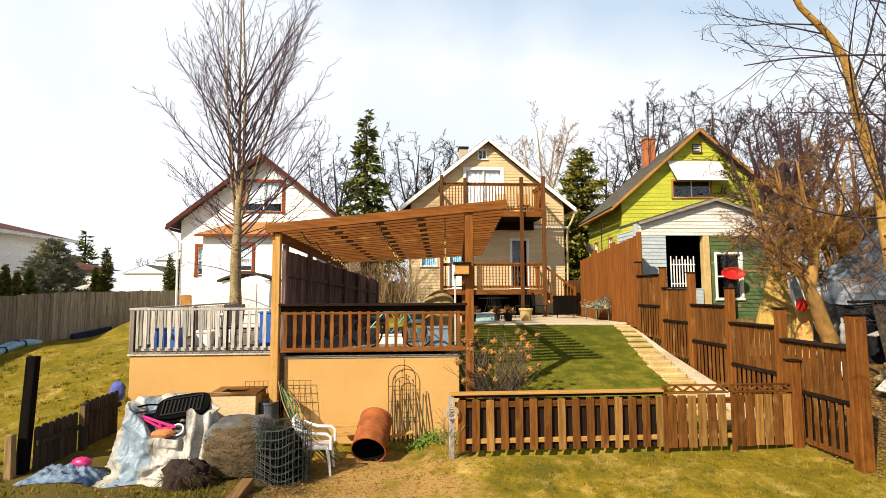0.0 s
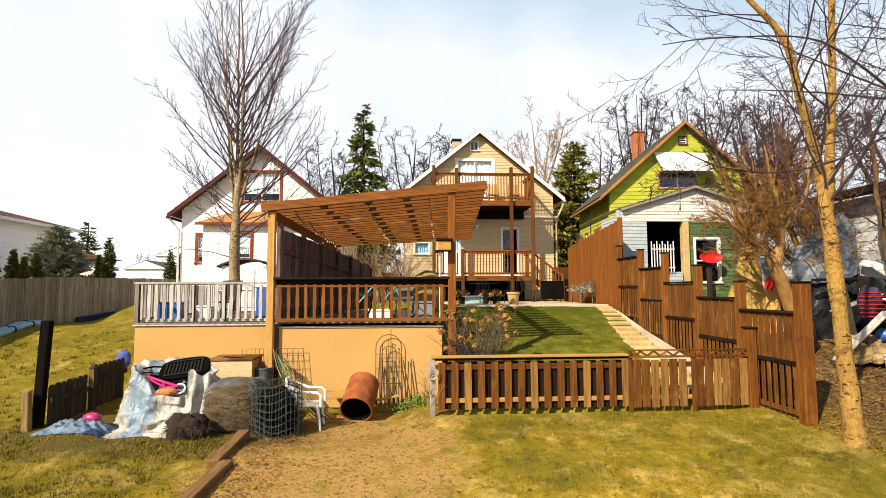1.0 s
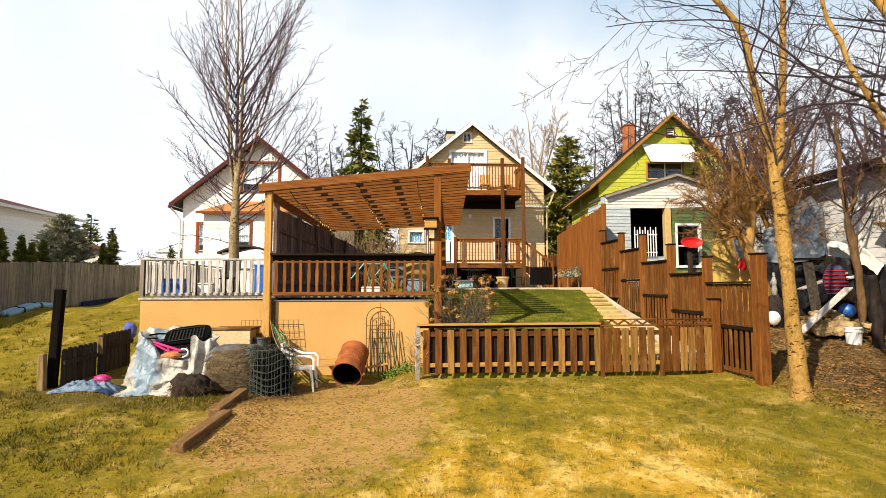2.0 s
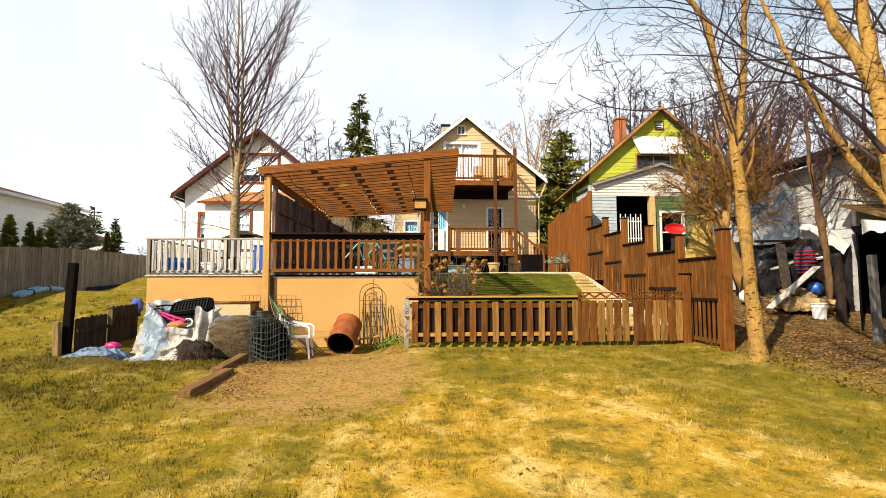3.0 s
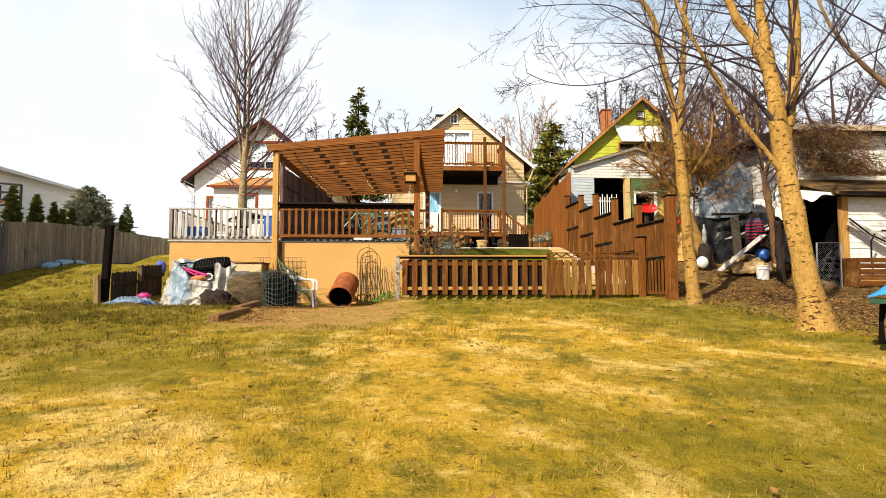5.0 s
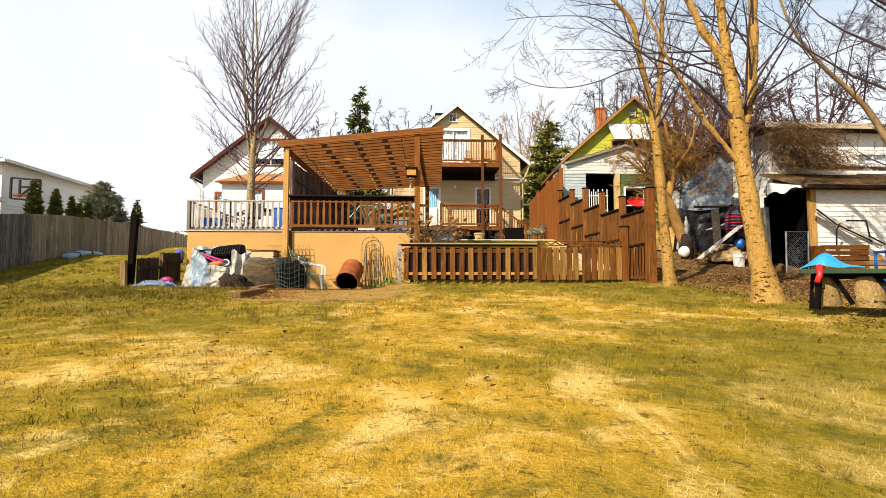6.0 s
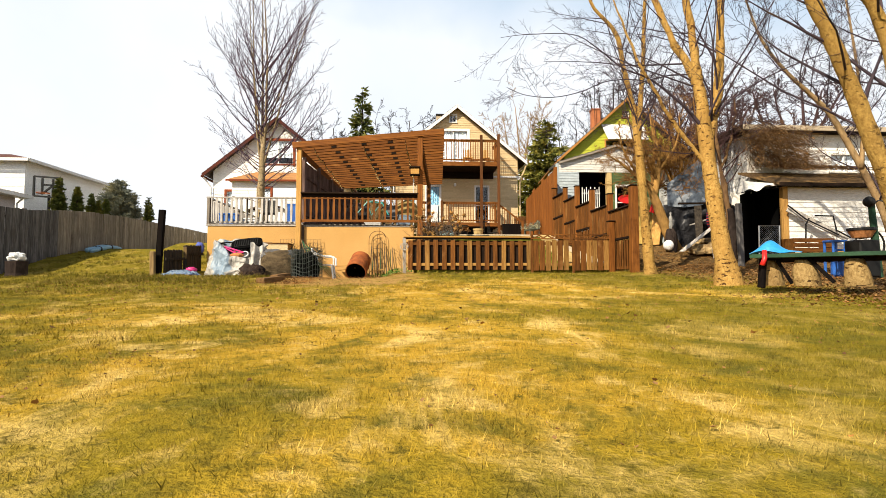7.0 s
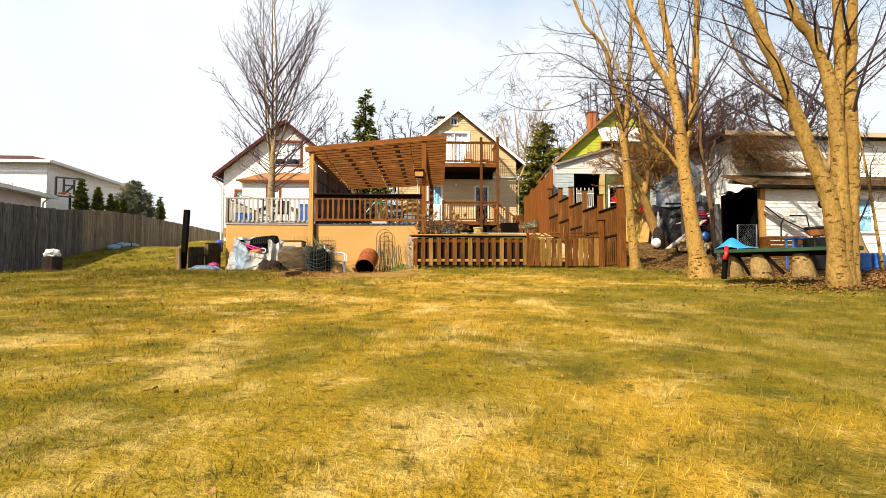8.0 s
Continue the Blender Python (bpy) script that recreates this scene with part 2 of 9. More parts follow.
LONGFENCE = {a: shade("old_grey_board_" + a, (0.150, 0.140, 0.132), (0.062, 0.058, 0.058), 1.6, s, 0.9, 0.5, 5.0, 0.28, c3=(0.07, 0.062, 0.056), patch=0.55) for a, s in (("y", WY), ("z", WZ))}
PALEFENCE = shade("dry_grey_board", (0.255, 0.215, 0.165), (0.140, 0.118, 0.092), 1.6, WZ, 0.9, 0.5, 5.0, 0.25, c3=(0.085, 0.072, 0.058), patch=0.56)
# real dark timber; porch undersides and fence gaps use it for their shade
DARKWOOD = {a: shade("dark_and_shaded_wood_" + a, (0.026, 0.016, 0.011), (0.012, 0.008, 0.006), 1.6, s, 0.75, 0.4, 5.0, 0.2, spec=0.04) for a, s in (("x", WX), ("y", WY), ("z", WZ))}
WHITEWOOD = shade("worn_white_paint", (0.50, 0.47, 0.43), (0.34, 0.31, 0.28), 1.6, WZ, 0.7, 0.4, 5.0, 0.25, c3=(0.25, 0.21, 0.17), patch=0.56)
STUCCO = shade("tan_stucco", (0.57, 0.335, 0.118), (0.51, 0.295, 0.098), 0.9, (1, 1, 1), 0.9, 0.5, 60.0, 0.02, c3=(0.36, 0.225, 0.11), patch=0.66)
BEIGE = shade("beige_siding", (0.62, 0.475, 0.275), (0.54, 0.405, 0.225), 0.7, (1, 1, 3), 0.6, 0.15, 20.0, 0.03)
WHITE = shade("white_siding", (0.86, 0.85, 0.83), (0.80, 0.79, 0.77), 0.6, (1, 1, 3), 0.6, 0.15, 20.0, 0.03)
OLDWHITE = shade("stained_white_siding", (0.66, 0.64, 0.60), (0.50, 0.47, 0.42), 0.9, (1, 1, 3), 0.65, 0.2, 12.0, 0.06, c3=(0.33, 0.28, 0.22), patch=0.62)
# greyer than the front wall, partly for the twigs' shade on this side
HOUSEGREY = shade("weathered_grey_siding_in_shade", (0.58, 0.575, 0.56), (0.44, 0.44, 0.445), 0.9, (1, 1, 3), 0.65, 0.2, 12.0, 0.05, c3=(0.33, 0.31, 0.28), patch=0.60)
GARAGEWHITE = shade("worn_white_clapboard", (0.80, 0.78, 0.74), (0.68, 0.65, 0.60), 0.9, (1, 1, 3), 0.65, 0.2, 12.0, 0.05, c3=(0.45, 0.40, 0.33), patch=0.64)
ROOF_L = shade("leaf_strewn_shingles", (0.16, 0.098, 0.045), (0.075, 0.050, 0.030), 4.0, (1, 1, 1), 0.95, 0.9, 10.0, 0.1, c3=(0.27, 0.165, 0.065), patch=0.52, depth=0.03)
FRESHWHITE = shade("fresh_white_siding", (0.92, 0.91, 0.89), (0.88, 0.87, 0.85), 0.6, (1, 1, 3), 0.6, 0.12, 20.0, 0.02)
GREYBLUE = shade("grey_blue_siding", (0.42, 0.47, 0.50), (0.34, 0.39, 0.42), 0.8, (1, 1, 3), 0.6, 0.15, 15.0, 0.03)
LIME = shade("lime_green_paint", (0.44, 0.45, 0.05), (0.35, 0.365, 0.04), 0.7, (1, 1, 2), 0.7, 0.2, 15.0, 0.04, c3=(0.32, 0.36, 0.07), patch=0.62)
TRIM_W = shade("white_trim", (0.80, 0.79, 0.77), (0.70, 0.68, 0.65), 1.2, (1, 1, 1), 0.5, 0.1, 14.0, 0.03)
TRIM_B = shade("red_brown_trim", (0.24, 0.055, 0.018), (0.15, 0.036, 0.013), 1.2, (1, 1, 1), 0.6, 0.2, 14.0, 0.06)
RAKE_B = shade("dark_maroon_trim", (0.105, 0.024, 0.013), (0.065, 0.017, 0.010), 1.2, (1, 1, 1), 0.6, 0.2, 14.0, 0.06)
ORANGE = shade("orange_brown_trim", (0.40, 0.19, 0.05), (0.28, 0.125, 0.034), 1.0, (1, 1, 1), 0.65, 0.2, 14.0, 0.05)
ROOF_D = shade("dark_shingles", (0.075, 0.055, 0.05), (0.045, 0.034, 0.03), 3.0, (1, 1, 1), 0.9, 0.6, 12.0, 0.05)
ROOF_G = shade("grey_shingles", (0.125, 0.118, 0.10), (0.075, 0.07, 0.06), 2.0, (1, 1, 1), 0.9, 0.6, 12.0, 0.05, c3=(0.10, 0.085, 0.05), patch=0.6)
ROOF_R = shade("red_brown_shingles", (0.125, 0.055, 0.042), (0.080, 0.036, 0.030), 2.5, (1, 1, 1), 0.9, 0.6, 12.0, 0.05)
ROOF_O = shade("tan_shingles", (0.40, 0.20, 0.075), (0.30, 0.15, 0.06), 2.5, (1, 1, 1), 0.9, 0.6, 12.0, 0.05)
BRICK = shade("orange_brick", (0.45, 0.16, 0.065), (0.34, 0.115, 0.05), 4.0, (1, 1, 1), 0.85, 0.5, 8.0, 0.15)
CONCRETE = shade("pale_concrete", (0.52, 0.43, 0.31), (0.42, 0.34, 0.24), 1.2, (1, 1, 1), 0.9, 0.5, 18.0, 0.05, c3=(0.32, 0.26, 0.18), patch=0.6)
SANDSTONE = shade("tan_sandstone", (0.52, 0.38, 0.17), (0.40, 0.28, 0.12), 1.6, (1, 1, 1), 0.9, 0.6, 12.0, 0.12, c3=(0.30, 0.22, 0.11), patch=0.6)
ROCK = shade("tan_rock", (0.46, 0.32, 0.15), (0.30, 0.21, 0.11), 2.4, (1, 1, 1), 0.9, 0.7, 9.0, 0.3, c3=(0.19, 0.16, 0.13), patch=0.58, depth=0.02)
SOIL = shade("dark_soil", (0.12, 0.075, 0.04), (0.07, 0.045, 0.028), 3.0, (1, 1, 1), 0.95, 0.8, 12.0, 0.1, depth=0.02)
GLASS = glass("window_glass")
PANE = shade("dark_reflecting_glass", (0.03, 0.045, 0.06), (0.02, 0.03, 0.045), 1.0, (1, 1, 1), 0.04, 0.02, 2.0, 0.02, spec=0.8)
CURTAIN = shade("pale_curtain", (0.78, 0.80, 0.82), (0.64, 0.67, 0.70), 3.0, (8, 8, 0.5), 0.9, 0.5, 4.0, 0.03)
# pale blue sheet behind glass, painted for the sky reflected in it
SKYPANE = shade("pale_blue_sky_reflection", (0.16, 0.34, 0.47), (0.23, 0.42, 0.54), 2.0, (1, 1, 1), 0.8, 0.1, 9.0, 0.05)
# near black for the shade inside openings; also real black plastic and netting
BLACK = shade("black_shade_and_plastic", (0.005, 0.005, 0.005), (0.003, 0.003, 0.003), 2.0, (1, 1, 1), 0.95, 0.2, 9.0, 0.1, spec=0.01)
BLACKMETAL = shade("black_metal", (0.012, 0.012, 0.012), (0.007, 0.007, 0.007), 6.0, (1, 1, 1), 0.5, 0.2, 9.0, 0.1, spec=0.2)
STEEL = shade("galvanised_steel", (0.48, 0.49, 0.50), (0.36, 0.37, 0.38), 6.0, (1, 1, 1), 0.35, 0.1, 9.0, 0.06, metal=0.9)
RUST = shade("rusty_steel", (0.34, 0.105, 0.032), (0.23, 0.065, 0.022), 5.0, (1, 1, 1), 0.8, 0.4, 9.0, 0.05, c3=(0.14, 0.05, 0.025), patch=0.56)
WIRE = shade("rusty_wire", (0.13, 0.085, 0.045), (0.07, 0.05, 0.035), 8.0, (1, 1, 1), 0.7, 0.1, 9.0, 0.05, metal=0.3)
PLASTIC_W = shade("white_plastic", (0.78, 0.78, 0.78), (0.68, 0.68, 0.67), 3.0, (1, 1, 1), 0.4, 0.05, 9.0, 0.03, spec=0.5)
BLUE = shade("blue_plastic", (0.03, 0.14, 0.50), (0.022, 0.10, 0.40), 3.0, (1, 1, 1), 0.4, 0.08, 9.0, 0.1, spec=0.5)
CYAN = shade("bright_blue_plastic", (0.03, 0.32, 0.68), (0.022, 0.25, 0.58), 3.0, (1, 1, 1), 0.4, 0.08, 9.0, 0.04, spec=0.5)
TEAL = shade("teal_plastic", (0.05, 0.42, 0.40), (0.035, 0.33, 0.32), 3.0, (1, 1, 1), 0.4, 0.08, 9.0, 0.05, spec=0.5)
RED = shade("red_plastic", (0.62, 0.016, 0.014), (0.50, 0.012, 0.012), 3.0, (1, 1, 1), 0.45, 0.08, 9.0, 0.05, spec=0.5)
PINK = shade("pink_paint", (0.62, 0.03, 0.20), (0.48, 0.02, 0.15), 3.0, (1, 1, 1), 0.4, 0.05, 9.0, 0.05, spec=0.5)
TERRA = shade("terracotta", (0.46, 0.20, 0.075), (0.37, 0.15, 0.06), 4.0, (1, 1, 1), 0.85, 0.3, 9.0, 0.08)
GREENPAINT = shade("dark_green_paint", (0.03, 0.075, 0.04), (0.02, 0.05, 0.028), 4.0, (1, 1, 1), 0.55, 0.1, 9.0, 0.05)
HOSE = shade("green_hose", (0.02, 0.13, 0.05), (0.015, 0.09, 0.035), 4.0, (1, 1, 1), 0.5, 0.05, 9.0, 0.05)

# ---- the lie of the land ----
FRONT = [(-60, -1.6), (-14, -0.98), (-8, -0.83), (-5, -0.73), (-2, -0.64), (0, -0.58), (3, -0.46), (5, -0.36), (7, -0.22), (9, -0.09), (11, -0.05)]
LEFT = [(-60, -1.6), (-14, -0.95), (-5, -0.70), (0, -0.56), (5, -0.36), (9, -0.16), (10.6, -0.06), (11.6, 0.06), (13, 0.28), (15.7, 0.66), (17.6, 1.0), (20, 0.98), (25, 0.94), (29, 1.0), (36, 2.1), (60, 2.2)]
RIGHT = [(-60, -1.6), (-5, -0.70), (0, -0.52), (5, -0.22), (8, 0.0), (10, 0.12), (12, 0.55), (14, 1.0), (17, 1.6), (40, 2.2)]
UPPER = [(10, 0.10), (12.35, 0.57), (14.3, 0.97), (16, 1.40), (17, 1.54), (24, 1.57), (40, 2.2)]


def ground_z(x, y):
    z = along(FRONT, y)
    z -= 0.10 * math.exp(-(((x + 1.9) / 1.9) ** 2 + ((y - 7.6) / 2.2) ** 2))
    z -= 0.15 * smooth01(-0.10, -0.6, x) * smooth01(-5.7, -4.9, x) * smooth01(8.4, 9.7, y) * smooth01(12.0, 11.5, y)
    a = smooth01(-5.2, -6.6, x)
    left = along(LEFT, y) - 0.35 * smooth01(-9.0, -12.0, x) * smooth01(15.5, 12.0, y) * smooth01(7, 11, y)
    z = z * (1 - a) + left * a
    b = smooth01(5.2, 7.2, x)
    z = z * (1 - b) + (along(RIGHT, y) + 0.03 * max(0.0, x - 7)) * b
    if y > 10.0:
        c = smooth01(10.06, 10.16, y) * smooth01(0.42, 0.50, x) * smooth01(5.95, 5.88, x)
        z = z * (1 - c) + along(UPPER, y) * c
        d = smooth01(11.9, 12.3, y) * smooth01(-5.75, -5.5, x) * smooth01(0.48, 0.40, x)
        z = z * (1 - d) + 1.2 * d
        e = max(smooth01(19.5, 22.0, y) * smooth01(-12.0, -10.6, x), smooth01(28.0, 36.0, y))
        z = z * (1 - e) + max(z, along([(19, 1.45), (26, 1.7), (60, 2.4)], y)) * e
    if -14 < x < 14 and -10 < y < 24:
        z += 0.035 * noise.noise(Vector((x * 0.55, y * 0.55, 3.1))) + 0.012 * noise.noise(Vector((x * 2.3, y * 2.3, 7.7)))
    return z


def lawn_colour(k, v, x, y, green, dry, pale):
    """Olive grass with dry golden stretches, pale tufts and darker, greener ground on the shaded left."""
    big, mid, tuft = k.noise(v, 0.5, 5.0, 0.62), k.noise(v, 2.3, 6.0, 0.68, 0.3), k.noise(v, 11.0, 5.0, 0.75, 0.5)
    flat = k.n("ShaderNodeVectorMath")
    flat.operation = "MULTIPLY"
    flat.inputs[1].default_value = (1.15, 0.75, 1.0)
    k.link(v, flat.inputs[0])
    streak = k.noise(flat.outputs[0], 1.1, 6.0, 0.7, 0.6)
    dryness = k.math("ADD", big, k.math("SUBTRACT", k.math("SUBTRACT", 0.05, k.math("MAXIMUM", k.math("MULTIPLY", k.math("SUBTRACT", 0.0, x), 0.045), k.math("MULTIPLY", k.math("MULTIPLY", k.math("SUBTRACT", x, 0.6), 0.165), k.step(y, 3.0, -0.5, 0.12, 1.0)))), k.math("MAXIMUM", k.math("MULTIPLY", k.math("SUBTRACT", y, 0.5), 0.026), k.math("MULTIPLY", k.math("SUBTRACT", 0.5, y), 0.008))))
    mx, my = k.math("DIVIDE", k.math("SUBTRACT", x, 1.5), 2.4), k.math("DIVIDE", k.math("SUBTRACT", y, 4.4), 2.6)
    dryness = k.math("ADD", dryness, k.step(k.math("ADD", k.math("MULTIPLY", mx, mx), k.math("MULTIPLY", my, my)), 1.3, 0.1, 0.0, 0.16))
    gx, gy = k.math("DIVIDE", k.math("SUBTRACT", x, 0.2), 0.5), k.math("DIVIDE", k.math("ADD", y, 3.65), 0.65)
    dryness = k.math("SUBTRACT", dryness, k.step(k.math("ADD", k.math("MULTIPLY", gx, gx), k.math("MULTIPLY", gy, gy)), 1.3, 0.1, 0.0, 0.17))
    deep = (green[0] * 0.40, green[1] * 0.52, green[2] * 0.95)
    col = k.mix(k.step(dryness, 0.34, 0.62), green, dry)
    col = k.mix(k.step(dryness, 0.44, 0.22, 0.0, 0.75), col, (green[0] * 0.60, green[1] * 0.68, green[2] * 0.8))
    worn = k.step(k.noise(v, 0.95, 3.0, 0.55, 1.4), 0.545, 0.66, 0.0, 0.55)
    col = k.mix(worn, col, deep)
    bleached = k.step(dryness, 0.28, 0.52, 0.30, 1.0)
    col = k.mix(k.math("MULTIPLY", k.step(streak, 0.50, 0.66, 0.0, 0.9), bleached), col, pale)
    col = k.mix(k.step(streak, 0.50, 0.30, 0.0, 0.9), col, deep)
    col = k.mix(k.math("MULTIPLY", k.step(mid, 0.53, 0.68, 0.0, 0.75), bleached), col, pale)
    col = k.mix(k.step(mid, 0.49, 0.30, 0.0, 0.9), col, deep)
    col = k.mix(k.math("MULTIPLY", k.step(tuft, 0.54, 0.72, 0.0, 0.5), bleached), col, pale)
    return k.mix(k.step(tuft, 0.48, 0.32, 0.0, 0.95), col, (green[0] * 0.40, green[1] * 0.44, green[2] * 0.8))


def ground_material():
    k = Nodes("lawn_ground")
    v = k.place((1, 1, 0), False)
    sep = k.n("ShaderNodeSeparateXYZ")
    k.link(v, sep.inputs[0])
    x, y = sep.outputs["X"], sep.outputs["Y"]
    fine = k.noise(v, 38.0, 4.0, 0.7)
    mid = k.noise(v, 2.6, 5.0, 0.65)
    lawn = lawn_colour(k, v, x, y, (0.245, 0.172, 0.014), (0.425, 0.258, 0.028), (0.62, 0.435, 0.14))
    wob = k.math("MULTIPLY", k.math("SUBTRACT", mid, 0.5), 2.2)
    # greener grass on the upper terrace
    up = k.math("MULTIPLY", k.step(y, 10.0, 10.15), k.math("MULTIPLY", k.step(x, 0.3, 0.5), k.step(x, 6.0, 5.8)))
    green = k.mix(k.step(k.math("ADD", mid, k.math("MULTIPLY", k.math("SUBTRACT", 13.5, y), 0.04)), 0.35, 0.75), (0.070, 0.078, 0.009), (0.185, 0.160, 0.020))
    col = k.mix(up, lawn, green)
    # bare soil before the retaining wall
    ex, ey = k.math("DIVIDE", k.math("ADD", x, 1.35), 1.75), k.math("DIVIDE", k.math("SUBTRACT", y, 8.2), 2.75)
    rad = k.math("ADD", k.math("ADD", k.math("POWER", k.math("ABSOLUTE", ex), 2.0), k.math("POWER", k.math("ABSOLUTE", ey), 2.0)), wob)
    soil = k.mix(fine, (0.28, 0.165, 0.050), (0.41, 0.255, 0.085))
    soil = k.mix(k.step(k.noise(v, 13.0, 6.0, 0.8), 0.52, 0.60, 0.0, 0.9), soil, (0.10, 0.062, 0.025))
    soil = k.mix(k.step(mid, 0.50, 0.64, 0.0, 0.85), soil, (0.22, 0.160, 0.028))
    col = k.mix(k.step(rad, 1.25, 0.55), col, soil)
    # dark trodden earth and litter round the heaped things
    hx, hy = k.math("DIVIDE", k.math("ADD", x, 4.4), 2.6), k.math("DIVIDE", k.math("SUBTRACT", y, 9.7), 1.5)
    heap = k.math("ADD", k.math("ADD", k.math("MULTIPLY", hx, hx), k.math("MULTIPLY", hy, hy)), wob)
    col = k.mix(k.step(heap, 1.2, 0.6, 0.0, 0.85), col, k.mix(fine, (0.055, 0.042, 0.014), (0.125, 0.095, 0.028)))
    # leaf litter and earth under the trees
    lit = k.math("MULTIPLY", k.step(k.math("ADD", x, wob), 5.6, 7.2), k.step(k.math("ADD", y, wob), -0.5, 2.0))
    col = k.mix(lit, col, k.mix(k.step(k.noise(v, 9.0, 5.0, 0.75), 0.40, 0.62), (0.070, 0.044, 0.020), k.mix(k.step(mid, 0.4, 0.65), (0.14, 0.085, 0.035), (0.30, 0.175, 0.06))))
    col = k.mix(0.5, col, k.mix(fine, (0.25, 0.25, 0.25), (1.0, 1.0, 1.0)), "OVERLAY")
    k.relief(fine, 0.8, 0.03)
    return k.finish(col, 0.95, 0.0, 0.03)


def lawn_blade_material(name, base, dry, pale):
    k = Nodes(name)
    v = k.place((1, 1, 0), False)
    geo = k.n("ShaderNodeNewGeometry")
    sep = k.n("ShaderNodeSeparateXYZ")
    k.link(v, sep.inputs[0])
    col = lawn_colour(k, v, sep.outputs["X"], sep.outputs["Y"], base, dry, pale)
    hsv = k.n("ShaderNodeHueSaturation")
    k.link(col, hsv.inputs["Color"])
    k.link(k.step(geo.outputs["Random Per Island"], 0, 1, 0.62, 1.35), hsv.inputs["Value"])
    k.bsdf.inputs["Subsurface Weight"].default_value = 0.0
    return k.finish(hsv.outputs["Color"], 0.8, 0.0, 0.06)


def lay_ground():
    fine_x, fine_y = np.arange(-15.0, 14.01, 0.2), np.arange(-9.0, 25.01, 0.2)
    xs = sorted(set(np.round(np.concatenate([[-700, -400, -200, -120, -80, -60, -45, -35, -28, -23, -19, -17], fine_x, [0.42, 0.5, 5.86, 5.96, 15, 17, 20, 25, 32, 42, 60, 90, 150, 300, 700]]), 3)))
    ys = sorted(set(np.round(np.concatenate([[-700, -300, -150, -80, -50, -35, -25, -18, -14, -11], fine_y, [10.05, 10.12, 10.18, 26, 28, 31, 35, 40, 50, 65, 90, 150, 300, 700]]), 3)))
    s = Soup()
    w = len(xs)
    s.v = [(float(x), float(y), ground_z(float(x), float(y))) for y in ys for x in xs]
    s.f = [(j * w + i, j * w + i + 1, (j + 1) * w + i + 1, (j + 1) * w + i) for j in range(len(ys) - 1) for i in range(w - 1)]
    ob = new("ground", s.mesh("ground", ground_material(), True))
    tagged(ob, "dry yellow winter lawn with patches of green and bare soil", "lawn", kind="structure")


def sow_grass(name, label, zones, mat, seed, clear=None):
    """Blades of grass: zones of (x0, x1, y0, y1, blades per square metre, height, width)."""
    rng = np.random.default_rng(seed)
    vs, count = [], 0
    for x0, x1, y0, y1, dens, high, wide in zones:
        n = int((x1 - x0) * (y1 - y0) * dens)
        px, py = rng.uniform(x0, x1, n), rng.uniform(y0, y1, n)
        ang, lean_a, lean = rng.uniform(0, 6.283, n), rng.uniform(0, 6.283, n), rng.uniform(0.1, 0.9, n)
        h, wd = high * rng.uniform(0.5, 1.4, n), wide * rng.uniform(0.6, 1.3, n)
        for i in range(n):
            x, y = px[i], py[i]
            if clear is not None and clear(x, y):
                continue
            patch = noise.noise(Vector((x * 0.9, y * 0.9, 11.0)))
            hh = h[i] * (0.85 + 0.5 * patch)
            z = ground_z(x, y) - 0.006
            cx, cy = math.cos(ang[i]) * wd[i], math.sin(ang[i]) * wd[i]
            lx, ly = math.cos(lean_a[i]) * lean[i] * hh, math.sin(lean_a[i]) * lean[i] * hh
            vs += [(x - cx, y - cy, z), (x + cx, y + cy, z), (x + lx, y + ly, z + hh)]
            count += 1
    me = bpy.data.meshes.new(name)
    me.from_pydata(vs, [], [(3 * i, 3 * i + 1, 3 * i + 2) for i in range(count)])
    me.materials.append(mat)
    tagged(new(name, me), label, "grass", kind="stuff")


def sow_tufts(name, label, zones, mat, seed, clear=None):
    """Clumps of taller blades, thick in some places and thin in others: zones of (x0, x1, y0, y1, clumps per square metre, height, width)."""
    rng = np.random.default_rng(seed)
    vs = []
    for x0, x1, y0, y1, dens, high, wide in zones:
        n = int((x1 - x0) * (y1 - y0) * dens)
        for x, y, r, q in zip(rng.uniform(x0, x1, n), rng.uniform(y0, y1, n), rng.uniform(0, 1, n), rng.uniform(0.5, 1.4, n)):
            rank = 0.5 + 0.9 * noise.noise(Vector((x * 0.7, y * 0.7, 21.0))) + 0.5 * noise.noise(Vector((x * 2.1, y * 2.1, 4.0)))
            if r > rank or (clear is not None and clear(x, y)):
                continue
            z = ground_z(x, y) - 0.005
            m = 13
            a, rad = rng.uniform(0, 6.283, m), np.sqrt(rng.uniform(0, 1, m)) * 0.055 * q
            h = high * q * rng.uniform(0.45, 1.2, m)
            lean, turn, w = rng.uniform(0.1, 1.0, m), rng.normal(0, 0.6, m), wide * rng.uniform(0.6, 1.4, m)
            for k in range(m):
                bx, by = x + math.cos(a[k]) * rad[k], y + math.sin(a[k]) * rad[k]
                cx, cy = math.cos(a[k] * 3) * w[k], math.sin(a[k] * 3) * w[k]
                lx, ly = math.cos(a[k] + turn[k]) * lean[k] * h[k], math.sin(a[k] + turn[k]) * lean[k] * h[k]
                vs += [(bx - cx, by - cy, z), (bx + cx, by + cy, z), (bx + lx, by + ly, z + h[k])]
    me = bpy.data.meshes.new(name)
    me.from_pydata(vs, [], [(3 * i, 3 * i + 1, 3 * i + 2) for i in range(len(vs) // 3)])
    me.materials.append(mat)
    tagged(new(name, me), label, "grass", kind="stuff")


lay_ground()

# ---- deck, retaining wall and pergola ----
DECK_Z = 1.43


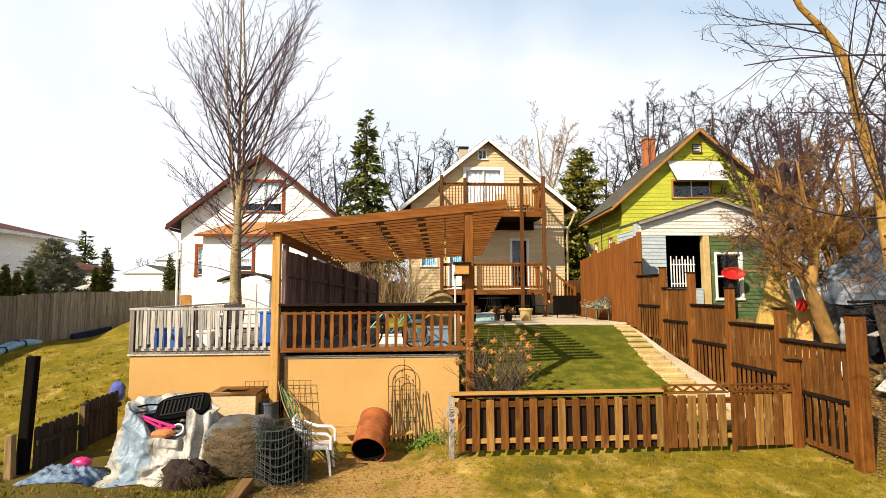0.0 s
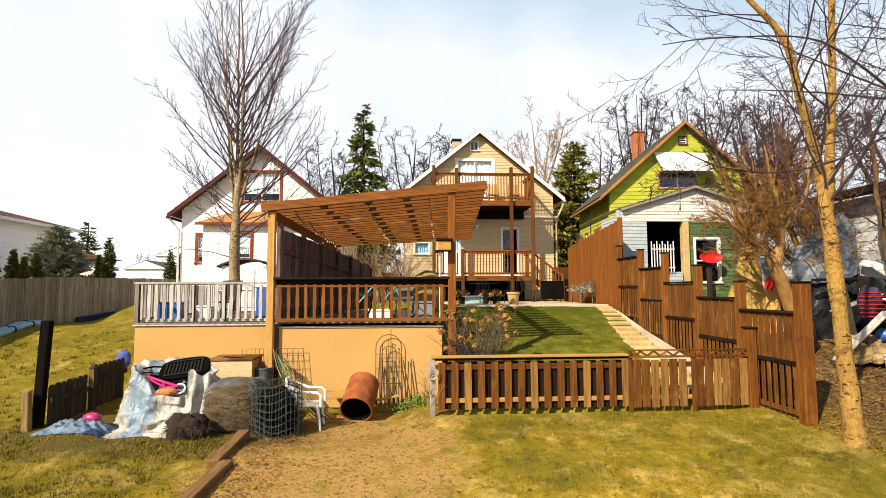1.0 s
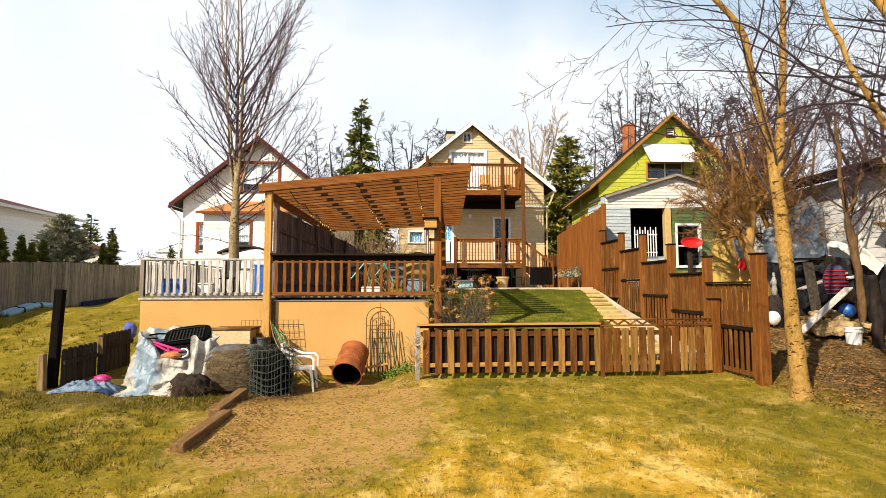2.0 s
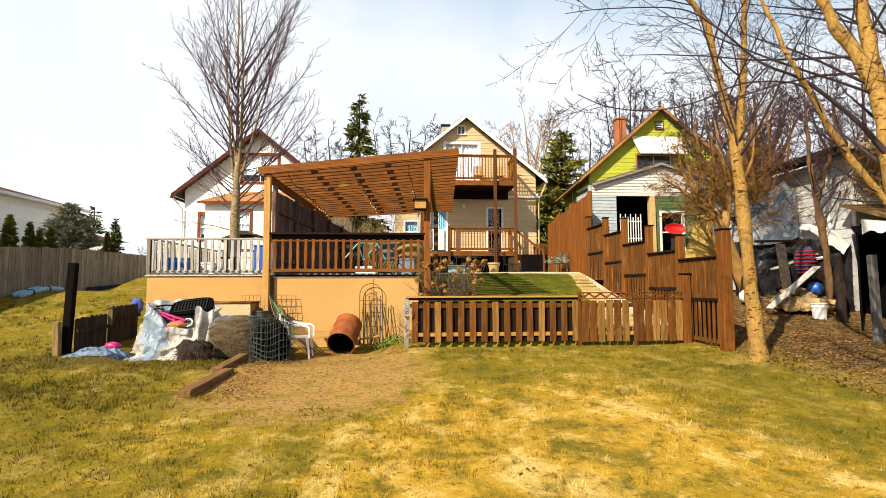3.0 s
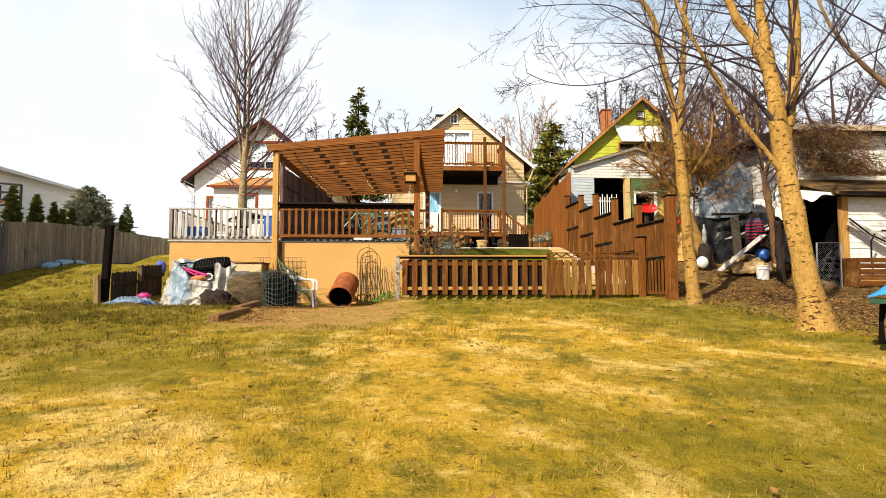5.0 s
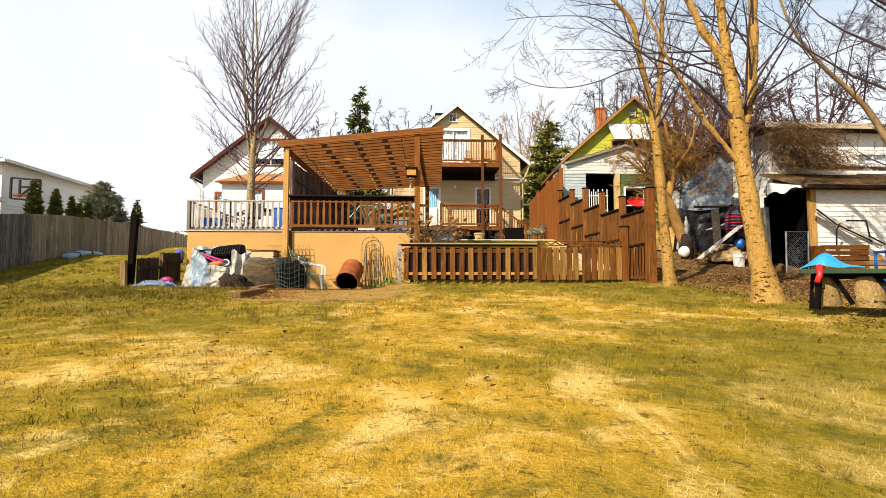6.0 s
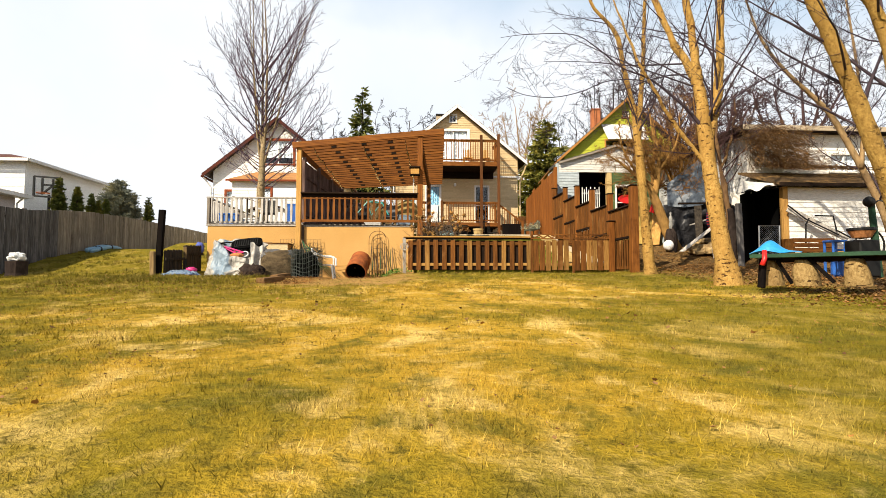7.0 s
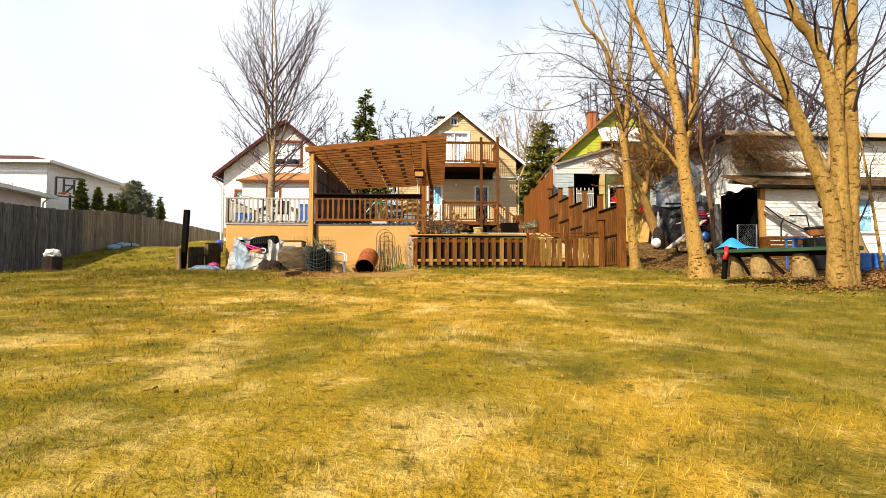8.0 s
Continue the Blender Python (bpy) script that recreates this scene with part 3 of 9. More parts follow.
def retaining_wall():
    w = thing("retaining_wall", "tan stuccoed retaining wall under a wooden deck", "wall", (-2.7, 11.6, -0.2), kind="structure")
    left = Soup().box(-5.80, -3.13, 11.76, 11.98, -0.5, 1.37, 0.012).box(-5.80, -5.60, 11.985, 18.0, 0.0, 1.37, 0.012)
    part("stucco_panel", left, STUCCO, w)
    part("stucco_panel", Soup().box(-2.90, 0.32, 11.42, 11.62, -0.5, 1.33, 0.012), STUCCO, w)
    part("stucco_panel", Soup().box(0.12, 0.32, 11.63, 17.5, 0.0, 1.33, 0.012), STUCCO, w)
    part("coping", Soup().box(-5.84, -3.13, 11.73, 11.99, 1.375, 1.405, 0.004), WHITEWOOD, w, "pale worn board on the wall top")
    part("coping", Soup().box(-2.92, 0.34, 11.40, 11.62, 1.335, 1.36, 0.004), WHITEWOOD, w, "pale worn board on the wall top")
    part("joint_strip", Soup().box(-0.72, -0.705, 11.412, 11.42, -0.1, 1.30, 0.002), ORANGE, w)


def deck():
    d = thing("deck", "weathered wooden deck on a stuccoed wall", "deck", (-2.7, 15, 1.3))
    # dark strip fills the gap between the wall panels for its shade
    part("rim", Soup().box(-3.12, -2.91, 11.62, 11.75, 0.2, 1.40), DARKWOOD["x"], d)
    part("rim", Soup().box(-5.75, 0.10, 17.9, 17.95, 1.0, 1.40), DARKWOOD["x"], d)
    x = -5.72
    me = board(0.135, 6.2, 0.035, GREY["y"])
    while x < 0.3:
        piece("plank", me, pose(x, 14.83, DECK_Z - 0.03), d)
        x += 0.142


def wavy_baluster(lz, wide, thick, mat):
    s = Soup()
    n = 9
    prof = [wide * (0.5 - 0.07 * math.sin(i / (n - 1) * math.pi * 3)) for i in range(n)]
    vs, fs = [], []
    for i in range(n):
        z = lz * i / (n - 1)
        for sx, sy in ((-1, -1), (1, -1), (1, 1), (-1, 1)):
            vs.append((sx * prof[i], sy * thick / 2, z))
    for i in range(n - 1):
        for k in range(4):
            fs.append((i * 4 + k, i * 4 + (k + 1) % 4, i * 4 + 4 + (k + 1) % 4, i * 4 + 4 + k))
    fs += [(3, 2, 1, 0), tuple(n * 4 - 4 + k for k in range(4))]
    s.add(vs, fs)
    return s.mesh("baluster", mat)


def railings():
    r = thing("deck_railing", "weathered grey-white wooden deck railing on a stucco wall", "railing", (-4.5, 11.85, 1.41))
    part("top_rail", Soup().box(-5.86, -3.13, 11.79, 11.88, 2.215, 2.255), WHITEWOOD, r)
    part("bottom_rail", Soup().box(-5.83, -3.13, 11.81, 11.85, 1.455, 1.52), WHITEWOOD, r)
    part("top_rail", Soup().box(-5.88, -5.79, 11.885, 17.9, 2.215, 2.255), WHITEWOOD, r)
    part("bottom_rail", Soup().box(-5.855, -5.815, 11.885, 17.9, 1.455, 1.52), WHITEWOOD, r)
    me, post = wavy_baluster(0.70, 0.064, 0.035, WHITEWOOD), board(0.085, 0.085, 0.80, GREY["z"])
    rng = random.Random(3)
    for i in range(18):
        x = -5.70 + i * 0.146
        piece("baluster", me, pose(x, 11.787, 1.50, 0, rng.uniform(-1.2, 1.2), 0), r)
    for i in range(40):
        piece("baluster", board(0.042, 0.04, 0.70, WHITEWOOD), pose(-5.87, 12.02 + i * 0.146, 1.50), r)
    for x, y in ((-5.80, 11.83), (-5.80, 14.8), (-5.80, 17.85)):
        piece("post", post, pose(x, y, 1.41), r)
    dark = board(0.03, 0.03, 0.74, DARKWOOD["z"])
    for x in (-5.73, -4.66, -4.05):
        piece("post", dark, pose(x, 11.775, 1.46), r)

    b = thing("deck_railing", "brown stained wooden railing with wavy balusters", "railing", (-1.2, 11.36, 1.37))
    part("cap_rail", Soup().box(-2.99, 0.46, 11.24, 11.42, 2.29, 2.335), DARKWOOD["x"], b)
    part("top_rail", Soup().box(-2.97, 0.43, 11.355, 11.395, 2.18, 2.298), DARKWOOD["x"], b)
    part("bottom_rail", Soup().box(-2.97, 0.43, 11.30, 11.345, 1.455, 1.53), BROWN["x"], b)
    me = wavy_baluster(0.66, 0.062, 0.032, BROWN["z"])
    for i in range(20):
        piece("baluster", me, pose(-2.87 + i * 0.167, 11.322, 1.53, 0, rng.uniform(-0.6, 0.6), 0), b)
    part("upper_strip", Soup().box(-2.97, 0.43, 11.305, 11.352, 2.135, 2.175), BROWN["x"], b)


def pergola():
    p = thing("pergola", "brown stained timber pergola with sloping slatted roof", "pergola", (-1.2, 14, 0))
    # this post is paler than the others, with sunlight put into its colour
    part("post", Soup().box(-3.12, -2.98, 11.26, 11.40, -0.15, 3.62, 0.008), TAN["z"], p, "tan corner post, brightened for the sun on it")
    part("post", Soup().box(0.43, 0.58, 11.24, 11.39, 0.0, 4.12, 0.008), BROWN["z"], p)
    part("post", Soup().box(-2.58, -2.44, 16.6, 16.74, 1.4, 3.5, 0.008), BROWN["z"], p)
    part("post", Soup().box(0.93, 1.07, 16.6, 16.74, 1.4, 3.6, 0.008), BROWN["z"], p)
    # fascia at the front, side beams running back
    part("front_beam", Soup().beam((-3.24, 11.22, 3.70), (1.22, 11.22, 4.195), 0.045, 0.17), BROWN["x"], p)
    part("side_beam", Soup().beam((-3.10, 11.26, 3.60), (-2.48, 16.9, 3.30), 0.05, 0.19), BROWN["y"], p)
    part("side_beam", Soup().beam((0.50, 11.42, 4.02), (1.0, 16.9, 3.50), 0.09, 0.19), BROWN["y"], p)
    n = 21
    for i in range(n):
        g = (0.24 + i * 0.265) / 5.6
        y = 11.22 + g * 5.6
        xl, xr = -3.22 + 0.66 * g, 1.22 + 0.32 * g
        zl, zr = 3.72 - 0.30 * g, 4.20 - 0.55 * g
        me = Soup().beam((xl, y, zl), (xr, y, zr), 0.070, 0.105).mesh("slat", BROWN["x"])
        piece("slat", me, Matrix.Identity(4), p)
        if i % 2:
            # dark squares on the face of every second slat, in three columns
            for u in (0.24, 0.445, 0.625):
                c = Vector((xl, y - 0.042, zl)).lerp(Vector((xr, y - 0.042, zr)), u)
                d = (Vector((xr, y, zr)) - Vector((xl, y, zl))).normalized() * 0.075
                part("block", Soup().beam(c - d, c + d, 0.012, 0.10), DARKWOOD["x"], p)
    # festoon lights
    for u0, u1 in ((0.12, 0.06), (0.45, 0.43), (0.735, 0.74)):
        w = thing("string_lights", "string of small bulbs under the pergola slats", "string lights", (0, 14, 3.6), "festoon lights")
        line = []
        for j in range(41):
            f = j / 40
            g = (0.3 + f * 5.1) / 5.6
            u = u0 + (u1 - u0) * f
            x = -3.22 + 0.66 * g + (4.44 - 0.34 * g) * u
            z = 3.72 - 0.30 * g + (0.48 - 0.25 * g) * u - 0.075 - 0.10 * abs(math.sin(f * 12.6))
            line.append((x, 11.22 + g * 5.6, z))
        part("cable", Soup().tube(line, 0.010, 4), BLACKMETAL, w)
        for j in range(1, 40, 2):
            x, y, z = line[j]
            part("bulb", Soup().lathe([(0.008, 0.0), (0.012, -0.02), (0.022, -0.045), (0.018, -0.065), (0.002, -0.072)], 8, Matrix.Translation((x, y, z))), SANDSTONE, w)


# brown of the gate; on porch posts it puts their shade into the colour
DARKBROWN = shade("dark_brown_gate_and_post_shade", (0.13, 0.05, 0.014), (0.075, 0.028, 0.009), 1.6, WZ, 0.65, 0.35, 5.0, 0.12)
PRIVACY = shade("privacy_boards", (0.17, 0.11, 0.095), (0.075, 0.050, 0.046), 1.6, WZ, 0.8, 0.4, 5.0, 0.25, spec=0.05)


def privacy_fence():
    f = thing("privacy_fence", "dark weathered board fence along the deck", "fence", (-2.5, 15, DECK_Z))
    ax, ay, bx, by = -3.02, 11.62, -1.72, 19.6
    run = math.hypot(bx - ax, by - ay)
    turn = math.degrees(math.atan2(by - ay, bx - ax))
    rng = random.Random(5)
    n = 66
    for i in range(n):
        t = (i + 0.5) / n
        top = 3.36 - 0.40 * t - 0.02 * rng.random()
        me = board(run / n - 0.008, 0.022, round(top - DECK_Z, 2), PRIVACY)
        piece("plank", me, pose(ax + (bx - ax) * t, ay + (by - ay) * t, DECK_Z + 0.01, 0, 0, turn), f)
    for i in range(7):
        t = i / 6
        top = 3.45 - 0.5 * t
        me = board(0.09, 0.09, round((top - DECK_Z) / 0.05) * 0.05, PRIVACY)
        piece("post", me, pose(ax + (bx - ax) * t + 0.065, ay + (by - ay) * t, DECK_Z + 0.01, 0, 0, turn), f)
    for z0, z1 in ((2.9, 2.52), (1.75, 1.7)):
        part("rail", Soup().beam((ax + 0.035, ay, z0), (bx + 0.035, by, z1), 0.04, 0.09), PRIVACY, f)


WORN = shade("worn_tan_boards", (0.30, 0.165, 0.045), (0.17, 0.075, 0.018), 1.6, WZ, 0.75, 0.5, 5.0, 0.2, c3=(0.40, 0.26, 0.09), patch=0.58)


def front_fence():
    f = thing("picket_fence", "low brown board fence along the terrace edge", "fence", (2.9, 10.0, -0.05))
    # cap is worn, and its colour also holds the light on its top
    part("cap_rail", Soup().box(0.02, 3.50, 9.90, 10.06, 0.905, 0.94), TAN["x"], f, "worn cap board, paler for its sunlit top")
    part("cap_trim", Soup().box(0.02, 3.50, 9.95, 10.02, 0.86, 0.903), DARKWOOD["x"], f)
    part("rail", Soup().box(0.10, 5.70, 9.965, 10.003, 0.70, 0.79), FENCE["x"], f)
    # lower rail painted pale where sun shows on it between boards
    part("rail", Soup().box(0.10, 5.70, 9.965, 10.003, 0.14, 0.215), TAN["x"], f, "bottom rail coloured pale for sun between the boards")
    part("post", Soup().box(0.0, 0.085, 9.93, 10.02, -0.2, 0.90), WHITEWOOD, f, "pale worn end post")
    rng = random.Random(8)
    # back boards are near black, so the gaps' shade is in their colour
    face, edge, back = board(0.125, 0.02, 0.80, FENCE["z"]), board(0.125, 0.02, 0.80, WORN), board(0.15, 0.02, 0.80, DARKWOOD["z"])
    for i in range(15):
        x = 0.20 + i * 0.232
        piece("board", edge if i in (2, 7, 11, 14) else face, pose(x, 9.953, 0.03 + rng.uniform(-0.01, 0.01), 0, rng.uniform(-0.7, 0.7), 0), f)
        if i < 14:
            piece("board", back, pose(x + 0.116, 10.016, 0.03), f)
    # two panels with narrow gaps and a cut-out band along the top
    rng = random.Random(4)
    slim, worn = board(0.150, 0.02, 0.83, FENCE["z"]), board(0.140, 0.02, 0.83, WORN)
    for x0, x1 in ((3.50, 4.58), (4.66, 5.70)):
        part("post", Soup().box(x0, x0 + 0.07, 9.93, 9.975, -0.1, 0.98), FENCE["z"], f)
        n = 6
        step = (x1 - x0 - 0.07) / n
        for i in range(n):
            piece("board", worn if i in (2, 3, 5) else slim, pose(x0 + 0.07 + step * (i + 0.5), 9.951, 0.01 + rng.uniform(-0.01, 0.01), 0, rng.uniform(-0.5, 0.5), 0), f)
        part("cap_rail", Soup().box(x0, x1 + 0.02, 9.91, 10.03, 0.87, 0.895), FENCE["x"], f)
        part("top_strip", Soup().box(x0, x1 + 0.02, 9.945, 9.99, 0.985, 1.01), FENCE["x"], f)
        m = 9
        for i in range(m):
            a = x0 + (x1 - x0) * i / m
            b = x0 + (x1 - x0) * (i + 1) / m
            z0, z1 = (0.90, 0.98) if i % 2 else (0.98, 0.90)
            part("lattice_strip", Soup().beam((a, 9.967, z0), (b, 9.967, z1), 0.02, 0.035), FENCE["x"], f)
    part("post", Soup().box(5.70, 5.86, 9.90, 10.06, -0.15, 1.36, 0.01), BROWN["z"], f)
    part("post_cap", Soup().box(5.68, 5.88, 9.88, 10.08, 1.362, 1.395, 0.008), DARKWOOD["x"], f)


POST_Y = [8.87, 10.45, 11.9, 13.35, 14.7, 16.15]
POST_TOP = [2.17, 2.21, 2.58, 2.95, 3.13, 3.35]
CAP_Z = [1.70, 1.91, 2.24, 2.63, 2.98]


def side_fence():
    f = thing("stepped_fence", "tall brown board fence stepping up the slope", "fence", (5.95, 12, 0))
    for i, (y, top) in enumerate(zip(POST_Y, POST_TOP)):
        w = 0.095 if i == 0 else 0.075
        base = ground_z(5.6, y) - 0.3
        post = part("post", Soup().box(5.95 - w, 5.95 + w, y - w, y + w, base, top, 0.012), BROWN["z"], f)
        part("post_cap", Soup().box(5.95 - w - 0.02, 5.95 + w + 0.02, y - w - 0.02, y + w + 0.02, top + 0.002, top + 0.03, 0.008), DARKWOOD["x"], post)
    rng = random.Random(6)
    for i in range(5):
        y0, y1, cap = POST_Y[i] + 0.08, POST_Y[i + 1] - 0.08, CAP_Z[i]
        mid = cap - 0.84
        low = max(cap - 1.68, ground_z(5.7, y0) + 0.06) if i else 0.03
        part("cap_rail", Soup().box(5.84, 6.04, y0, y1, cap - 0.03, cap + 0.008), DARKWOOD["y"], f)
        part("rail", Soup().box(5.91, 5.95, y0, y1, cap - 0.13, cap - 0.035), FENCE["y"], f)
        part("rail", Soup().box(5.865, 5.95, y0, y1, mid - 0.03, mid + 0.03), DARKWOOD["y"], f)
        part("rail", Soup().box(5.91, 5.95, y0, y1, low, low + 0.08), FENCE["y"], f)
        n = 9
        step = (y1 - y0) / n
        hi, lo = board(step * 0.82, 0.02, round(cap - mid - 0.08, 2), FENCE["z"]), board(step * 0.55, 0.02, max(0.3, round(mid - low - 0.04, 2)), FENCE["z"])
        # backing boards coloured near black to shade the gaps between lower slats
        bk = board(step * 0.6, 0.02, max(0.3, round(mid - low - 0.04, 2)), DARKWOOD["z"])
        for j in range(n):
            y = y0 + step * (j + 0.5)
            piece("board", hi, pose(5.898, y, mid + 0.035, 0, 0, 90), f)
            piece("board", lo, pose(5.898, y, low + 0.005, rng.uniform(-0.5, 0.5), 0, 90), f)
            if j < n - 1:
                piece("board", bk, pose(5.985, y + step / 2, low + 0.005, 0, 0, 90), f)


def plank_wall():
    f = thing("screen_fence", "tall orange-brown plank screen beside the green house", "fence", (6.05, 18.9, 1.5))
    rng = random.Random(9)
    n = 34
    step = (21.4 - 16.3) / n
    for i in range(n):
        t = (i + 0.5) / n
        top = 4.18 - 0.45 * t
        if i in (11, 12, 13, 22, 23, 24):
            top += 0.12
        me = board(step - 0.004, 0.025, round((top - 1.5) / 0.04) * 0.04, SCREEN)
        piece("plank", me, pose(6.03 + rng.uniform(-0.003, 0.003), 16.3 + step * (i + 0.5), 1.48, 0, 0, 90), f)
    part("rail", Soup().beam((6.07, 16.3, 3.7), (6.07, 21.4, 3.3), 0.05, 0.09), FENCE["y"], f)
    part("rail", Soup().box(6.05, 6.10, 16.3, 21.4, 1.9, 2.0), FENCE["y"], f)
    part("corner_post", Soup().box(5.97, 6.10, 16.18, 16.29, 1.3, 4.24, 0.01), SCREEN, f)


def terrace_path():
    p = thing("garden_steps", "tan sandstone steps climbing beside the upper lawn", "steps", (5, 14, 1))
    rng = random.Random(2)
    n = 16
    for i in range(n):
        t = i / (n - 1)
        y = 10.35 + t * 6.1
        x0, x1 = 4.52 + 0.88 * t, 5.22 + 0.62 * t
        z = along(UPPER, y)
        s = Soup().box(x0 + rng.uniform(-0.06, 0.06), x1, y, y + 0.402, z - 0.06, z + 0.085, 0.025)
        part("step", s, SANDSTONE, p)
    b = thing("border_strip", "pale gravel and concrete border along the fence", "border", (5.4, 14, 1))
    for i in range(14):
        y0, y1 = 10.2 + i * 0.46, 10.2 + (i + 1) * 0.46
        a, c = 5.25 + 0.60 * (i / 14) - 0.02, 5.25 + 0.60 * ((i + 1) / 14) - 0.02
        part("strip", Soup().prism([(a, y0, along(UPPER, y0) + 0.05), (5.82, y0, along(UPPER, y0) + 0.05), (5.82, y1, along(UPPER, y1) + 0.05), (c, y1, along(UPPER, y1) + 0.05)], (0, 0, -0.12)), CONCRETE, b)
    g = thing("patio", "pale concrete patio behind the upper lawn", "patio", (4, 20, 1.5), kind="structure")
    part("slab", Soup().box(1.0, 5.95, 17.25, 23.4, 1.40, 1.585, 0.02), CONCRETE, g)
    part("edge", Soup().box(2.2, 5.95, 17.0, 17.24, 1.38, 1.60, 0.03), CONCRETE, g)


def long_fence():
    f = thing("board_fence", "long grey weathered board fence up the slope", "fence", (-12.3, 16, 0))
    rng = random.Random(12)
    tops = [(-2, 1.45), (9, 1.80), (11.5, 1.97), (14, 2.10), (16.4, 2.36), (17.5, 2.45), (20, 2.55), (25, 2.62), (34, 2.7)]
    y, i = 3.0, 0
    while y < 33:
        base = ground_z(-12.2, y) + 0.02
        top = along(tops, y) + rng.uniform(-0.012, 0.012)
        me = board(0.142, 0.022, round((top - base) / 0.04) * 0.04, LONGFENCE["z"] if y < 15.4 else PALEFENCE)
        piece("plank", me, pose(-12.3 + rng.uniform(-0.006, 0.006), y, top - round((top - base) / 0.04) * 0.04, rng.uniform(-0.6, 0.6), 0, 90), f)
        y += 0.148
        i += 1
    for y0 in range(3, 33, 3):
        part("rail", Soup().beam((-12.34, y0, along(tops, y0) - 0.3), (-12.34, y0 + 3, along(tops, y0 + 3) - 0.3), 0.04, 0.09), LONGFENCE["y"], f)
    for y0 in np.arange(4.2, 33, 2.4):
        part("post", Soup().box(-12.44, -12.34, y0 - 0.05, y0 + 0.05, ground_z(-12.4, y0) - 0.2, along(tops, y0) + 0.03), LONGFENCE["z"], f)


retaining_wall()
deck()
railings()
pergola()
privacy_fence()
front_fence()
side_fence()
plank_wall()
terrace_path()
long_fence()

# ---- houses ----


def facing(x, y, turn=0):
    """A wall's own frame: its x runs along the wall, its -y looks out."""
    return pose(x, y, 0, 0, 0, turn)


def spans(a, b, cuts):
    out = [(a, b)]
    for c, d in cuts:
        out = [p for s, e in out for p in ((s, min(e, c)), (max(s, d), e)) if p[1] - p[0] > 0.01]
    return out


def clapboard(name, m, lo, hi, z0, z1, rise, mat, parent, holes=(), thick=0.12, lap=0.014):
    """A wall from lo(z) to hi(z) with openings (x0, x1, z0, z1) through it, and its lapped boards."""
    core = Soup()
    zs = sorted({z0, z1} | {e for h in holes for e in h[2:] if z0 < e < z1} | {z0 + (z1 - z0) * i / 40 for i in range(41) if abs(lo(z0) - lo(z1)) > 0.01})
    for za, zb in zip(zs, zs[1:]):
        zm = (za + zb) / 2
        for u, w in spans(lo(zb) if zb < z1 else lo(zm), hi(zb) if zb < z1 else hi(zm), [(h[0], h[1]) for h in holes if h[2] < zm < h[3]]):
            vs = [m @ Vector(p) for p in ((u, 0.0, za), (w, 0.0, za), (w, thick, za), (u, thick, za), (u, 0.0, zb), (w, 0.0, zb), (w, thick, zb), (u, thick, zb))]
            core.add(vs, [(0, 1, 5, 4), (1, 2, 6, 5), (2, 3, 7, 6), (3, 0, 4, 7), (4, 5, 6, 7), (3, 2, 1, 0)])
    wall = part(name, core, mat, parent)
    z = z0
    while z < z1 - 0.005:
        t = min(z + rise, z1)
        edges = sorted({z, t} | {e for h in holes for e in h[2:] if z < e < t})
        for za, zb in zip(edges, edges[1:]):
            zm = (za + zb) / 2
            a, b = lo(zm), hi(zm)
            if b - a < 0.02:
                continue
            oa = lap * (1 - (za - z) / rise) + 0.004
            ob = lap * (1 - (zb - z) / rise) + 0.004
            for u, w in spans(a, b, [(h[0], h[1]) for h in holes if h[2] < zm < h[3]]):
                s = Soup()
                vs = [m @ Vector(p) for p in ((u, -oa, za), (w, -oa, za), (w, -0.001, za), (u, -0.001, za), (u, -ob, zb), (w, -ob, zb), (w, -0.001, zb), (u, -0.001, zb))]
                s.add(vs, [(0, 1, 5, 4), (1, 2, 6, 5), (2, 3, 7, 6), (3, 0, 4, 7), (4, 5, 6, 7), (3, 2, 1, 0)])
                part("board", s, mat, wall)
        z = t
    return wall


def shingle_slope(p_low, p_high, back, thick=0.10, courses=14):
    """A roof slope from its eave edge to its ridge edge, running along back, with stepped courses."""
    s = Soup()
    lo, hi, bk = Vector(p_low), Vector(p_high), Vector(back)
    nrm = (hi - lo).cross(bk).normalized()
    if nrm.z < 0:
        nrm = -nrm
    line = [lo - nrm * thick]
    for i in range(courses):
        line += [lo.lerp(hi, i / courses) + nrm * 0.022, lo.lerp(hi, (i + 1) / courses) + nrm * 0.004]
    line.append(hi - nrm * thick)
    return s.prism(line, bk)


